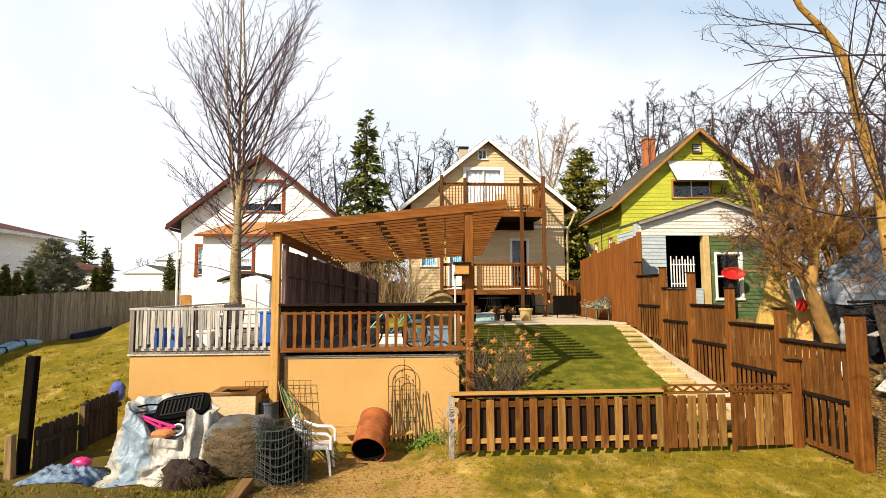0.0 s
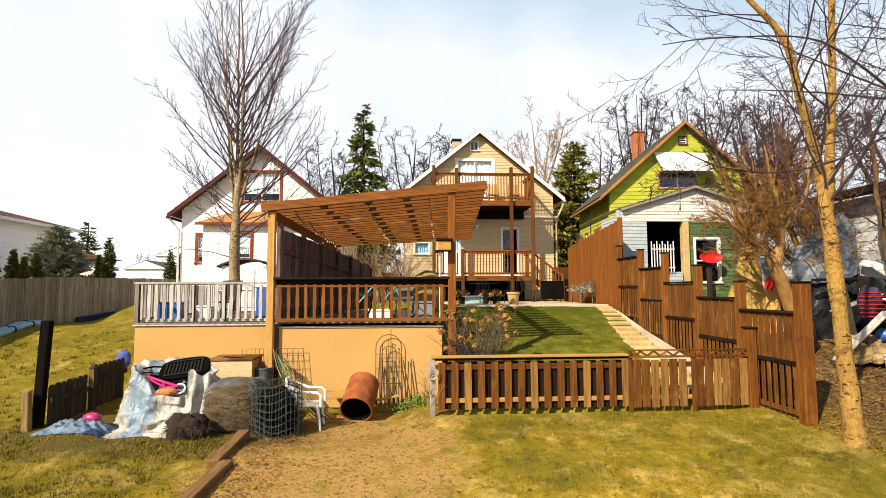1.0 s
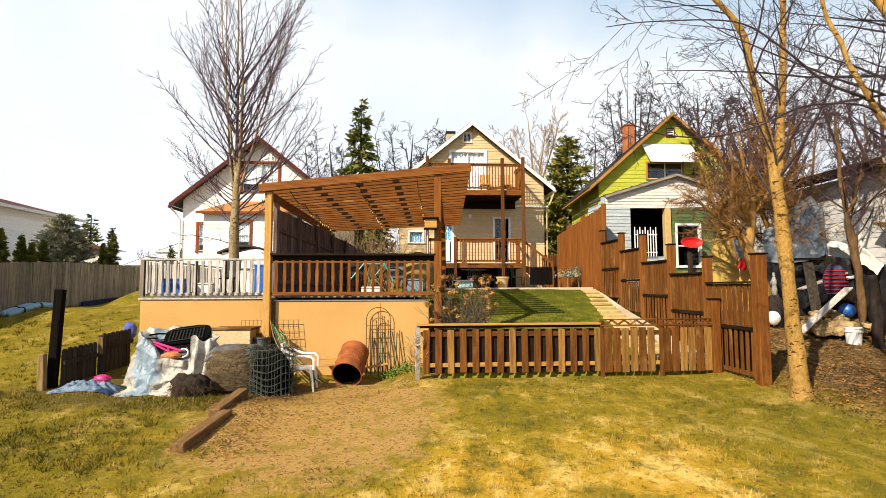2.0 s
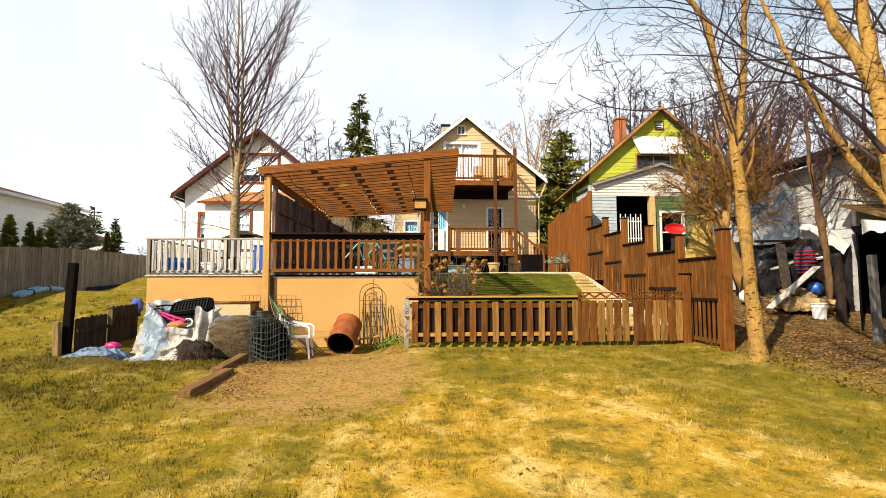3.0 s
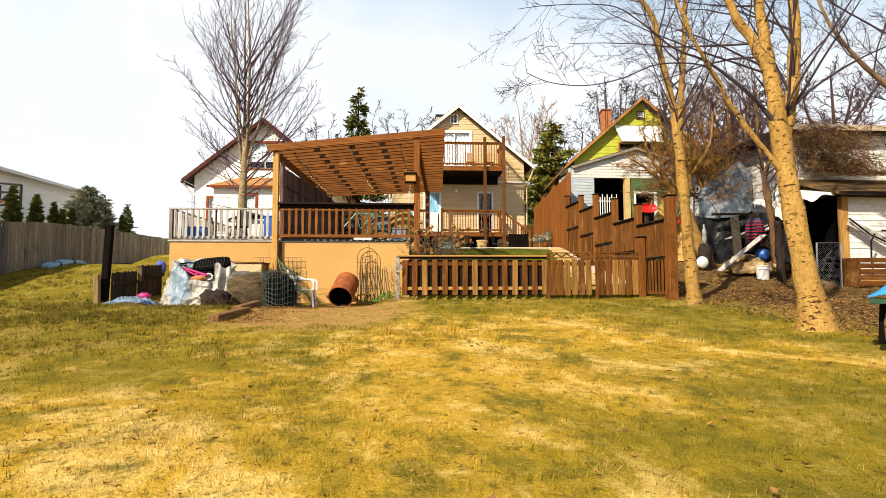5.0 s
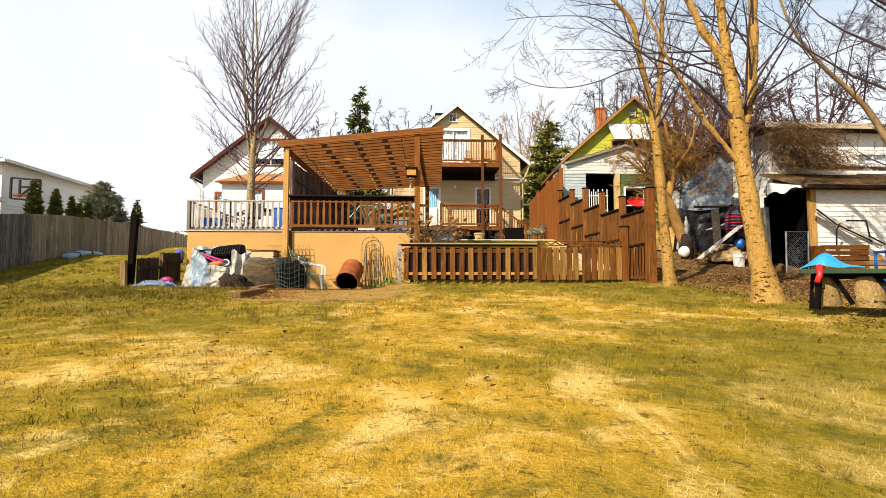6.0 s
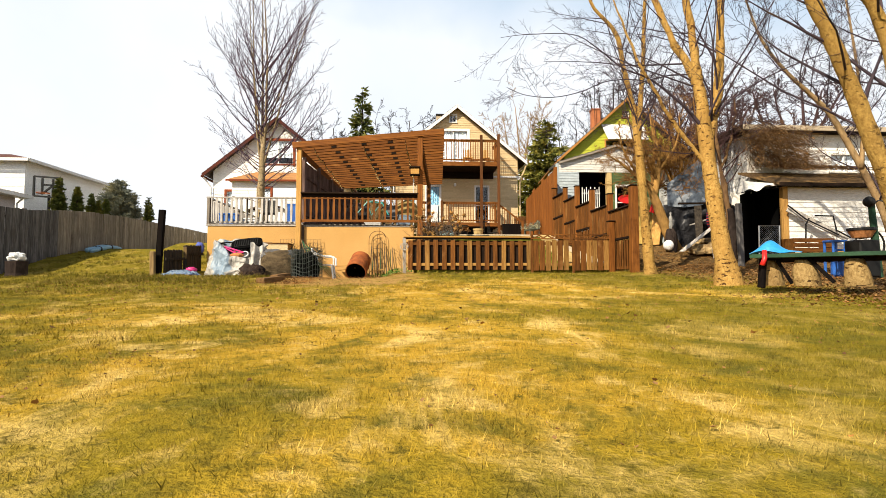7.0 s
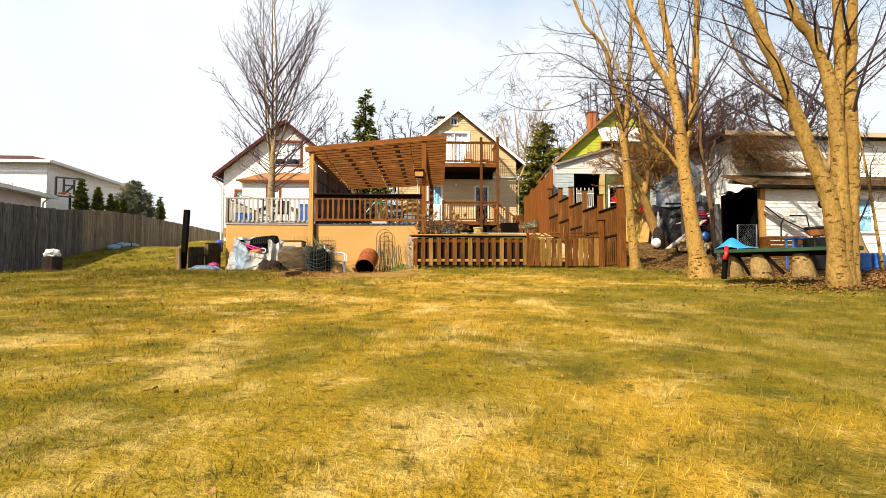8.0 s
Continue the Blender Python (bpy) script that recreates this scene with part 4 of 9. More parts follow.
def window(m, x0, x1, z0, z1, parent, trim, name="window", bars=(1, 2), cloth=None, edge=0.09, glass_mat=None, cloth_mat=None):
    """Trim, sash, panes and sill, in a wall's frame."""
    t = Soup()
    t.box(x0 - edge, x0, -0.045, 0.02, z0 - edge, z1 + edge, 0.006, m).box(x1, x1 + edge, -0.045, 0.02, z0 - edge, z1 + edge, 0.006, m)
    t.box(x0, x1, -0.044, 0.02, z1, z1 + edge, 0.006, m)
    w = part(name, t, trim, parent)
    part("sill", Soup().box(x0 - edge - 0.02, x1 + edge + 0.02, -0.07, 0.02, z0 - 0.06, z0 - 0.002, 0.006, m), trim, w)
    nx, nz = bars
    sash = Soup()
    for i in range(nx + 1):
        x = x0 + (x1 - x0) * i / nx
        sash.box(max(x0, x - 0.022), min(x1, x + 0.022), 0.0, 0.045, z0, z1, 0.004, m)
    for j in range(nz + 1):
        z = z0 + (z1 - z0) * j / nz
        sash.box(x0 + 0.022, x1 - 0.022, 0.002, 0.043, max(z0, z - 0.022), min(z1, z + 0.022), 0.004, m)
    part("sash", sash, TRIM_W, w)
    for i in range(nx):
        for j in range(nz):
            a, b = x0 + (x1 - x0) * i / nx, x0 + (x1 - x0) * (i + 1) / nx
            c, d = z0 + (z1 - z0) * j / nz, z0 + (z1 - z0) * (j + 1) / nz
            pane = part("pane", Soup().box(a + 0.02, b - 0.02, 0.02, 0.026, c + 0.02, d - 0.02, 0.001, m), glass_mat or GLASS, w)
            pane.visible_shadow = False
    if cloth is not None:
        c = Soup()
        n = 24
        for i in range(n):
            u, v = x0 + (x1 - x0) * i / n, x0 + (x1 - x0) * (i + 1) / n
            du, dv = 0.02 * math.sin(i * 1.9), 0.02 * math.sin((i + 1) * 1.9)
            c.add([m @ Vector(p) for p in ((u, 0.10 + du, z0 + cloth), (v, 0.10 + dv, z0 + cloth), (v, 0.10 + dv, z1), (u, 0.10 + du, z1))], [(0, 1, 2, 3)])
        part("curtain", c, cloth_mat or CURTAIN, w)
    return w


def gable_body(h, x0, x1, yf, yb, zb, ze, zr, walls, roof, trim, rise, holes, over=0.35, eave=0.45, thick=0.12, trim_w=0.16, side_holes=()):
    """Walls and roof of a house whose gable looks to -y."""
    mid = (x0 + x1) / 2
    k = (zr - ze) / ((x1 - x0) / 2)
    lo = lambda z: x0 if z < ze else x0 + (z - ze) / k
    hi = lambda z: x1 if z < ze else x1 - (z - ze) / k
    clapboard("wall", facing(0, yf), lo, hi, zb, zr - 0.05, rise, walls, h, holes)
    clapboard("wall", facing(x0, 0, -90), lambda z: -yb, lambda z: -yf - 0.125, zb, ze, rise, walls, h, side_holes)
    clapboard("wall", facing(x1, 0, 90), lambda z: yf + 0.125, lambda z: yb, zb, ze, rise, walls, h)
    part("wall", Soup().prism([(x0, yb, zb), (x1, yb, zb), (x1, yb, ze), (mid, yb, zr), (x0, yb, ze)], (0, -0.1, 0)), walls, h)
    ye = yf - over
    back = (0, yb - ye + 0.3, 0)
    t = 0.10
    for sx, xe in ((-1, x0 - eave), (1, x1 + eave)):
        low = (xe, ye, ze - k * eave + t + 0.03)
        high = (mid, ye, zr + t + 0.03)
        part("roof", shingle_slope(low, high, back, t), roof, h)
        d = (Vector(high) - Vector(low)).normalized()
        nrm = Vector((0, -1, 0)).cross(d) if sx < 0 else d.cross(Vector((0, -1, 0)))
        if nrm.z < 0:
            nrm = -nrm
        a, b = Vector(low) - nrm * 0.005, Vector(high) - nrm * 0.005
        part("rake_board", Soup().prism([a, b, b - Vector((0, 0, trim_w * 1.2)), a - Vector((0, 0, trim_w * 1.2))], (0, -0.035, 0)), trim, h)
        part("gutter", Soup().box(xe - 0.06, xe + 0.06, ye, yb, low[2] - 0.19, low[2] - 0.08, 0.02), TRIM_W if trim is TRIM_W else trim, h)
    return lo, hi


def railing(parent, a, b, z, high, mat, gap=0.12, thick=0.035, posts=()):
    """A straight railing between plan points a and b, its foot at z."""
    a, b = Vector((*a, 0)), Vector((*b, 0))
    d = (b - a).normalized()
    turn = math.degrees(math.atan2(d.y, d.x))
    up = Vector((0, 0, 1))
    part("hand_rail", Soup().beam(a + up * (z + high - 0.02), b + up * (z + high - 0.02), 0.10, 0.04), mat["x"], parent)
    part("top_rail", Soup().beam(a + up * (z + high - 0.085), b + up * (z + high - 0.085), 0.035, 0.08), mat["x"], parent)
    part("bottom_rail", Soup().beam(a + up * (z + 0.10), b + up * (z + 0.10), 0.04, 0.08), mat["x"], parent)
    n = max(2, int((b - a).length / gap))
    me = board(thick, thick, round(high - 0.08, 2), mat["z"])
    off = d.cross(up) * 0.04
    for i in range(n):
        p = a.lerp(b, (i + 0.5) / n) + off
        piece("baluster", me, pose(p.x, p.y, z + 0.04, 0, 0, turn), parent)


def main_house():
    h = thing("house", "beige clapboard house with a gable and brown wooden balcony", "house", (2.8, 26, 1.5))
    yw = 23.6
    m = facing(0, yw)
    slide, low_win, door, vent, left_door = (1.86, 3.36, 5.80, 7.72), (-0.02, 0.56, 3.62, 4.08), (3.80, 4.46, 2.70, 4.72), (2.42, 2.74, 8.22, 8.60), (1.16, 1.86, 2.70, 4.72)
    gable_body(h, -0.48, 6.08, yw, 33.5, 1.55, 6.32, 8.98, BEIGE, ROOF_D, TRIM_W, 0.125, (slide, low_win, door, vent, left_door), over=0.30, eave=0.46)
    window(m, *slide, h, TRIM_W, "sliding_door", (2, 1), 0.0, 0.13)
    window(m, *low_win, h, TRIM_W, "window", (1, 1), 0.0, 0.08, None, SKYPANE)
    window(m, *door, h, TRIM_W, "back_door", (1, 2), None, 0.07)
    window(m, *left_door, h, TRIM_W, "storm_door", (1, 2), 0.0, 0.09, None, SKYPANE)
    part("kick_panel", Soup().box(1.24, 1.78, yw - 0.045, yw + 0.02, 2.78, 3.72, 0.008), TRIM_W, h, "white lower door panel")
    v = window(m, *vent, h, TRIM_W, "gable_vent", (2, 1), None, 0.05)
    s = Soup()
    for i in range(8):
        z = 8.24 + i * 0.045
        s.box(2.43, 2.73, 0.05, 0.09, z, z + 0.03, 0.003, m)
    part("louvre", s, DARKWOOD["x"], v)
    part("downspout", Soup().box(-0.62, -0.54, yw - 0.09, yw - 0.03, 1.6, 5.6, 0.01), TRIM_W, h)
    part("downspout", Soup().tube([(6.5, yw - 0.2, 5.85), (6.42, yw - 0.12, 5.6), (6.2, yw - 0.09, 5.15), (6.16, yw - 0.09, 1.7)], 0.04, 6), BEIGE, h)
    part("chimney", Soup().box(1.84, 2.24, 26.0, 26.5, 7.4, 9.32, 0.01), CONCRETE, h)
    part("chimney_cap", Soup().box(1.80, 2.28, 25.95, 26.55, 9.322, 9.42, 0.01), BLACKMETAL, h)
    part("eave_return", Soup().box(4.75, 6.3, yw - 0.10, yw - 0.03, 5.22, 5.30, 0.008), TRIM_W, h)
    # black sheet behind the openings, for the dark of the rooms
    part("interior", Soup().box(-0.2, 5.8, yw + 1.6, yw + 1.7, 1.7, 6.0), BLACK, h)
    # lattice panel high on the wall
    s = Soup()
    for i in range(9):
        x = 4.86 + i * 0.14
        s.beam((x, yw - 0.05, 5.32), (x, yw - 0.05, 6.75 - 0.11 * i), 0.018, 0.018)
    for j in range(7):
        z = 5.4 + j * 0.19
        s.beam((4.8, yw - 0.065, z), (min(6.1, 4.86 + (6.8 - z) / 0.79), yw - 0.065, z), 0.018, 0.018)
    part("lattice", s, TAN["x"], h)
    part("wall_lamp", Soup().box(2.62, 2.74, yw - 0.16, yw - 0.03, 4.72, 4.88, 0.02), TRIM_W, h, "small white wall lamp")
    # two-storey porch
    p = thing("balcony_porch", "brown stained two-storey wooden porch with railings", "balcony", (2.8, 22.7, 1.5))
    x0, x1, y0 = 0.70, 4.74, 21.95
    for z0, z1 in ((5.48, 5.66), (2.42, 2.58)):
        part("rim_joist", Soup().box(x0 - 0.04, x1 + 0.04, y0 - 0.05, y0 - 0.005, z0, z1, 0.006), BROWN["x"], p)
        part("rim_joist", Soup().box(x1 + 0.0, x1 + 0.045, y0 - 0.003, yw - 0.03, z0, z1, 0.006), BROWN["y"], p)
        part("rim_joist", Soup().box(x0 - 0.045, x0, y0 - 0.003, yw - 0.03, z0, z1, 0.006), BROWN["y"], p)
        part("floor", Soup().box(x0 - 0.03, x1 + 0.04, y0 - 0.04, yw - 0.03, z1 + 0.002, z1 + 0.04, 0.004), BROWN["x"], p)
        # soffit and joists near black: shade under the floor put into their colour
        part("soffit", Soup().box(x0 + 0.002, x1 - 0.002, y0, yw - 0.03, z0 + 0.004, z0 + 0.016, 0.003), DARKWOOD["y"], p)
        s = Soup()
        for i in range(9):
            x = x0 + 0.4 + i * 0.42
            s.box(x, x + 0.04, y0, yw - 0.03, z0 + 0.03, z1 - 0.002)
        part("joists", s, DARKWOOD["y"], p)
    # dark strip added along the wall for the shade under the upper floor
    part("ledger", Soup().box(x0, x1, yw - 0.12, yw - 0.04, 5.14, 5.476, 0.006), DARKWOOD["x"], p)
    # posts are darker than the rails for the shade on them
    for x, ztop in ((x0, 7.10), (1.62, 7.0), (3.86, 7.05), (x1, 7.10)):
        zb = 5.70 if x == 1.62 else 1.5
        part("post", Soup().box(x - 0.065, x + 0.065, y0 - 0.18, y0 - 0.052, zb, ztop, 0.008), DARKBROWN, p)
    part("post", Soup().box(1.80, 1.92, y0 - 0.18, y0 - 0.052, 1.5, 3.70, 0.008), DARKBROWN, p)
    for z in (5.70,):
        railing(p, (x0, y0), (x1, y0), z, 1.14, BROWN)
        railing(p, (x1, y0), (x1, yw - 0.1), z, 1.14, BROWN)
        railing(p, (x0, y0), (x0, yw - 0.1), z, 1.14, BROWN)
    railing(p, (1.9, y0), (x1, y0), 2.62, 1.04, BROWN)
    railing(p, (x1, y0 + 0.9), (x1, yw - 0.1), 2.62, 1.04, BROWN)
    railing(p, (0.75, y0), (1.1, y0), 2.62, 1.04, BROWN)
    # steps from the lower floor to the patio
    st = thing("porch_stairs", "brown wooden stairs down from the porch", "stairs", (5.3, 22.3, 1.56))
    for i in range(5):
        part("tread", Soup().box(4.82 + i * 0.24, 5.10 + i * 0.24, 22.0, 22.85, 2.42 - i * 0.18, 2.46 - i * 0.18), BROWN["y"], st)
    part("stringer", Soup().beam((4.80, 21.98, 2.42), (6.0, 21.98, 1.56), 0.04, 0.22), BROWN["x"], st)
    part("hand_rail", Soup().beam((4.80, 21.93, 3.50), (5.95, 21.93, 2.62), 0.05, 0.08), BROWN["x"], st)
    part("newel", Soup().box(5.90, 6.0, 21.89, 21.97, 1.5, 2.72), BROWN["z"], st)
    me = board(0.035, 0.035, 1.0, BROWN["z"])
    for i in range(8):
        piece("baluster", me, pose(4.92 + i * 0.125, 21.93, 2.40 - i * 0.095), st)
    # black sheet in place of the deep shade under the porch
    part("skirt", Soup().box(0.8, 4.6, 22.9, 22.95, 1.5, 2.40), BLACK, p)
    gt = thing("garden_gate", "brown slatted wooden gate beside the house", "gate", (6.3, 22.0, 1.55))
    part("frame_rail", Soup().box(5.58, 6.80, 22.2, 22.24, 2.75, 2.83).box(5.58, 6.80, 22.2, 22.24, 1.75, 1.83), BROWN["x"], gt)
    me = board(0.07, 0.02, 1.42, DARKBROWN)
    for i in range(14):
        piece("slat", me, pose(5.62 + i * 0.085, 22.185, 1.56), gt)


def white_house():
    h = thing("house", "white clapboard house with red-brown trim", "house", (-6.8, 27, 1.8))
    yw = 24.5
    m = facing(0, yw)
    w1, up = (-9.50, -9.06, 3.30, 4.48), (-7.60, -6.04, 6.02, 7.28)
    gable_body(h, -10.22, -3.50, yw, 34, 1.6, 5.62, 8.36, WHITE, ROOF_D, RAKE_B, 0.16, (w1, up), over=0.40, eave=0.46, trim_w=0.17)
    window(m, *w1, h, TRIM_B, "window", (1, 2), 0.25, 0.12)
    window(m, *up, h, TRIM_B, "window", (2, 2), 0.35, 0.13)
    # rooms are unseen: one black sheet gives their darkness
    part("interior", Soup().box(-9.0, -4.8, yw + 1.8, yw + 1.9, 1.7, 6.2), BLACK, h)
    # one-storey bay with a tan hipped roof
    x0, x1, yf = -8.78, -4.3, 23.1
    w2 = (-7.42, -6.86, 3.40, 4.42)
    clapboard("bay_wall", facing(0, yf), lambda z: x0, lambda z: x1, 1.6, 4.86, 0.16, WHITE, h, (w2,))
    clapboard("bay_wall", facing(x0, 0, -90), lambda z: -yw, lambda z: -yf - 0.125, 1.6, 4.86, 0.16, WHITE, h)
    window(facing(0, yf), *w2, h, TRIM_B, "window", (1, 2), 0.2, 0.12)
    s = Soup()
    e = 0.25
    a, b, c, d = (x0 - e, yf - e, 4.84), (x1 + e, yf - e, 4.84), (x1 - 0.8, yw - 0.02, 5.55), (x0 + 0.8, yw - 0.02, 5.55)
    f, g = (x0 - e, yw - 0.02, 4.84), (x1 + e, yw - 0.02, 4.84)
    s.add([Vector(q) for q in (a, b, c, d, f, g)], [(0, 1, 2, 3), (4, 0, 3), (1, 5, 2), (0, 4, 5, 1)])
    part("bay_roof", s, ROOF_O, h, "tan shingled hip roof")
    part("bay_fascia", Soup().box(x0 - e, x1 + e, yf - e - 0.03, yf - e - 0.002, 4.76, 4.86), TRIM_B, h)
    part("downspout", Soup().tube([(-10.66, 24.2, 5.22), (-10.5, 24.3, 5.0), (-10.3, 24.4, 4.7), (-10.28, 24.4, 1.7)], 0.045, 6), TRIM_W, h)
    part("hatch", Soup().box(-10.12, -9.72, yw - 0.06, yw - 0.03, 1.9, 2.45), ORANGE, h)
    sh = thing("garden_shed", "small white plastic garden shed with a curved roof", "shed", (-6.0, 20.8, 1.4))
    part("body", Soup().box(-7.15, -5.45, 20.6, 22.0, 1.3, 2.98, 0.02), WHITE, sh)
    part("door", Soup().box(-6.65, -5.95, 20.57, 20.598, 1.45, 2.85, 0.015), TRIM_W, sh)
    s = Soup()
    n = 8
    top = [(-7.3 + 2.0 * i / n, 2.98 + 0.28 * math.sin(math.pi * i / n)) for i in range(n + 1)]
    s.prism([(x, 20.5, z) for x, z in top] + [(x, 20.5, z - 0.07) for x, z in top[::-1]], (0, 1.6, 0))
    part("roof", s, ROOF_D, sh)


def green_house():
    h = thing("house", "lime green house with orange-brown eaves and brick chimney", "house", (10.3, 24, 1.6))
    yw = 23.5
    m = facing(0, yw)
    up = (11.0, 12.6, 6.62, 7.35)
    gv = (11.93, 12.27, 8.62, 8.96)
    gable_body(h, 8.73, 15.47, yw, 29.3, 1.6, 6.51, 9.50, LIME, ROOF_G, ORANGE, 0.18, (up, gv), over=0.35, eave=0.5, trim_w=0.13, side_holes=((-25.5, -24.9, 3.7, 5.0), (-28.0, -27.4, 3.7, 5.0)))
    window(m, *up, h, ORANGE, "window", (2, 1), None, 0.08)
    window(m, *gv, h, RAKE_B, "gable_vent", (1, 3), None, 0.03)
    for y in (25.5, 28.0):
        window(facing(8.73, 0, -90), -y, -y + 0.6, 3.7, 5.0, h, ORANGE, "window", (1, 2), 0.0, 0.07)
    # black sheet stands in for unlit rooms behind the gable
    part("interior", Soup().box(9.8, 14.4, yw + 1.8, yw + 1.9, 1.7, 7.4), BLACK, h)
    part("awning", Soup().prism([(10.75, yw - 0.06, 8.22), (13.02, yw - 0.06, 8.16), (13.12, yw - 0.62, 7.22), (10.95, yw - 0.62, 7.26)], (0, -0.03, 0.02)), TRIM_W, h, "white metal window awning")
    ch = part("chimney", Soup().box(11.36, 11.88, 27.7, 28.2, 8.3, 10.42, 0.01), BRICK, h)
    part("chimney_cap", Soup().box(11.31, 11.93, 27.65, 28.25, 10.422, 10.52, 0.02), BRICK, ch)
    part("antenna", Soup().tube([(11.48, 27.5, 9.0), (11.48, 27.5, 12.4)], 0.02, 5), BLACKMETAL, h)
    # dish coloured grey for the shade it hangs in
    dish = part("satellite_dish", Soup().lathe([(0.02, 0.0), (0.18, 0.04), (0.33, 0.11), (0.34, 0.118), (0.18, 0.06), (0.02, 0.03)], 20, pose(7.62, 24.9, 4.40, 66, 0, 40)), GREY["z"], h, "satellite dish, greyed for the shade on it")
    part("dish_arm", Soup().tube([(7.64, 24.95, 4.36), (7.9, 25.1, 4.25), (8.72, 25.2, 4.3)], 0.025, 6), BLACKMETAL, dish)
    part("conduit", Soup().tube([(8.24, 25.0, 4.3), (8.24, 25.0, 6.05)], 0.022, 6), BLACKMETAL, h)
    # the house stands a little askew to the yard
    h.matrix_basis = Matrix.Translation((12.1, 23.5, 0)) @ Matrix.Rotation(radians(-5.5), 4, "Z") @ Matrix.Translation((-12.1, -23.5, 0)) @ h.matrix_basis
    # enclosed porch before the gable
    p = thing("porch", "cluttered back porch with white and grey-blue siding", "porch", (9, 18.5, 1.6))
    yp = 17.15
    mp = facing(0, yp)
    gl = lambda z: 6.44 if z < 4.62 else 6.44 + (z - 4.62) / 0.30
    gh = lambda z: 11.6 if z < 4.55 else 8.95 + (5.37 - z) / 0.30
    clapboard("gable_siding", mp, gl, gh, 4.25, 5.33, 0.11, OLDWHITE, p)
    clapboard("siding_panel", mp, lambda z: 6.44, lambda z: 7.30, 1.55, 4.24, 0.115, GREYBLUE, p)
    clapboard("sill_wall", mp, lambda z: 7.305, lambda z: 8.44, 1.55, 2.62, 0.115, GREYBLUE, p)
    part("column", Soup().box(8.50, 8.70, yp - 0.02, yp + 0.2, 1.5, 4.24, 0.01), SANDSTONE, p)
    clapboard("green_wall", mp, lambda z: 8.745, lambda z: 11.6, 1.55, 4.24, 0.12, GREENWALL, p, ((8.90, 9.66, 2.30, 3.66),))
    window(mp, 8.90, 9.66, 2.30, 3.66, p, TRIM_W, "window", (1, 2), None, 0.07)
    part("corner_trim", Soup().box(6.34, 6.435, yp - 0.03, yp + 0.12, 1.5, 4.6, 0.006), GREYBLUE, p)
    clapboard("side_wall", facing(6.44, 0, -90), lambda z: -18.75, lambda z: -yp - 0.125, 1.55, 4.45, 0.115, GREYBLUE, p)
    # black sheets behind and above the opening give the porch its deep shade
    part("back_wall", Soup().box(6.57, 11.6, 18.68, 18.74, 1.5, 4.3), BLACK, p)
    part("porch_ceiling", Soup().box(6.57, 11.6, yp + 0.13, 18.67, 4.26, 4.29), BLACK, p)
    for xa, za, xb, zb in ((6.42, 4.66, 8.9, 5.42), (11.9, 4.50, 8.9, 5.42)):
        part("roof", shingle_slope((xa, yp - 0.12, za), (xb, yp - 0.12, zb), (0, 1.62, 0), 0.07, 8), ROOF_G, p)
    part("rake_board", Soup().prism([(6.42, yp - 0.13, 4.64), (8.9, yp - 0.13, 5.40), (8.9, yp - 0.13, 5.32), (6.42, yp - 0.13, 4.56)], (0, -0.03, 0)), GREY["x"], p)
    part("rake_board", Soup().prism([(11.9, yp - 0.13, 4.48), (8.9, yp - 0.13, 5.40), (8.9, yp - 0.13, 5.32), (11.9, yp - 0.13, 4.40)], (0, -0.03, 0)), GREY["x"], p)
    g = Soup()
    for i in range(9):
        x = 7.40 + i * 0.09
        g.box(x - 0.014, x + 0.014, yp - 0.10, yp - 0.07, 2.62, 3.60 - 0.10 * (i % 2))
    g.box(7.38, 8.16, yp - 0.104, yp - 0.066, 2.74, 2.77).box(7.38, 8.16, yp - 0.104, yp - 0.066, 3.33, 3.36)
    part("window_grille", g, TRIM_W, p, "white wrought-iron grille")


def smooth_tube(pts, per=4):
    """More points on a smooth line through the given ones."""
    p = [Vector(q) for q in pts]
    out = []
    for i in range(len(p) - 1):
        a, b, c, d = p[max(0, i - 1)], p[i], p[i + 1], p[min(len(p) - 1, i + 2)]
        for k in range(per):
            t = k / per
            out.append(0.5 * ((2 * b) + (c - a) * t + (2 * a - 5 * b + 4 * c - d) * t * t + (3 * b - a - 3 * c + d) * t ** 3))
    return out + [p[-1]]


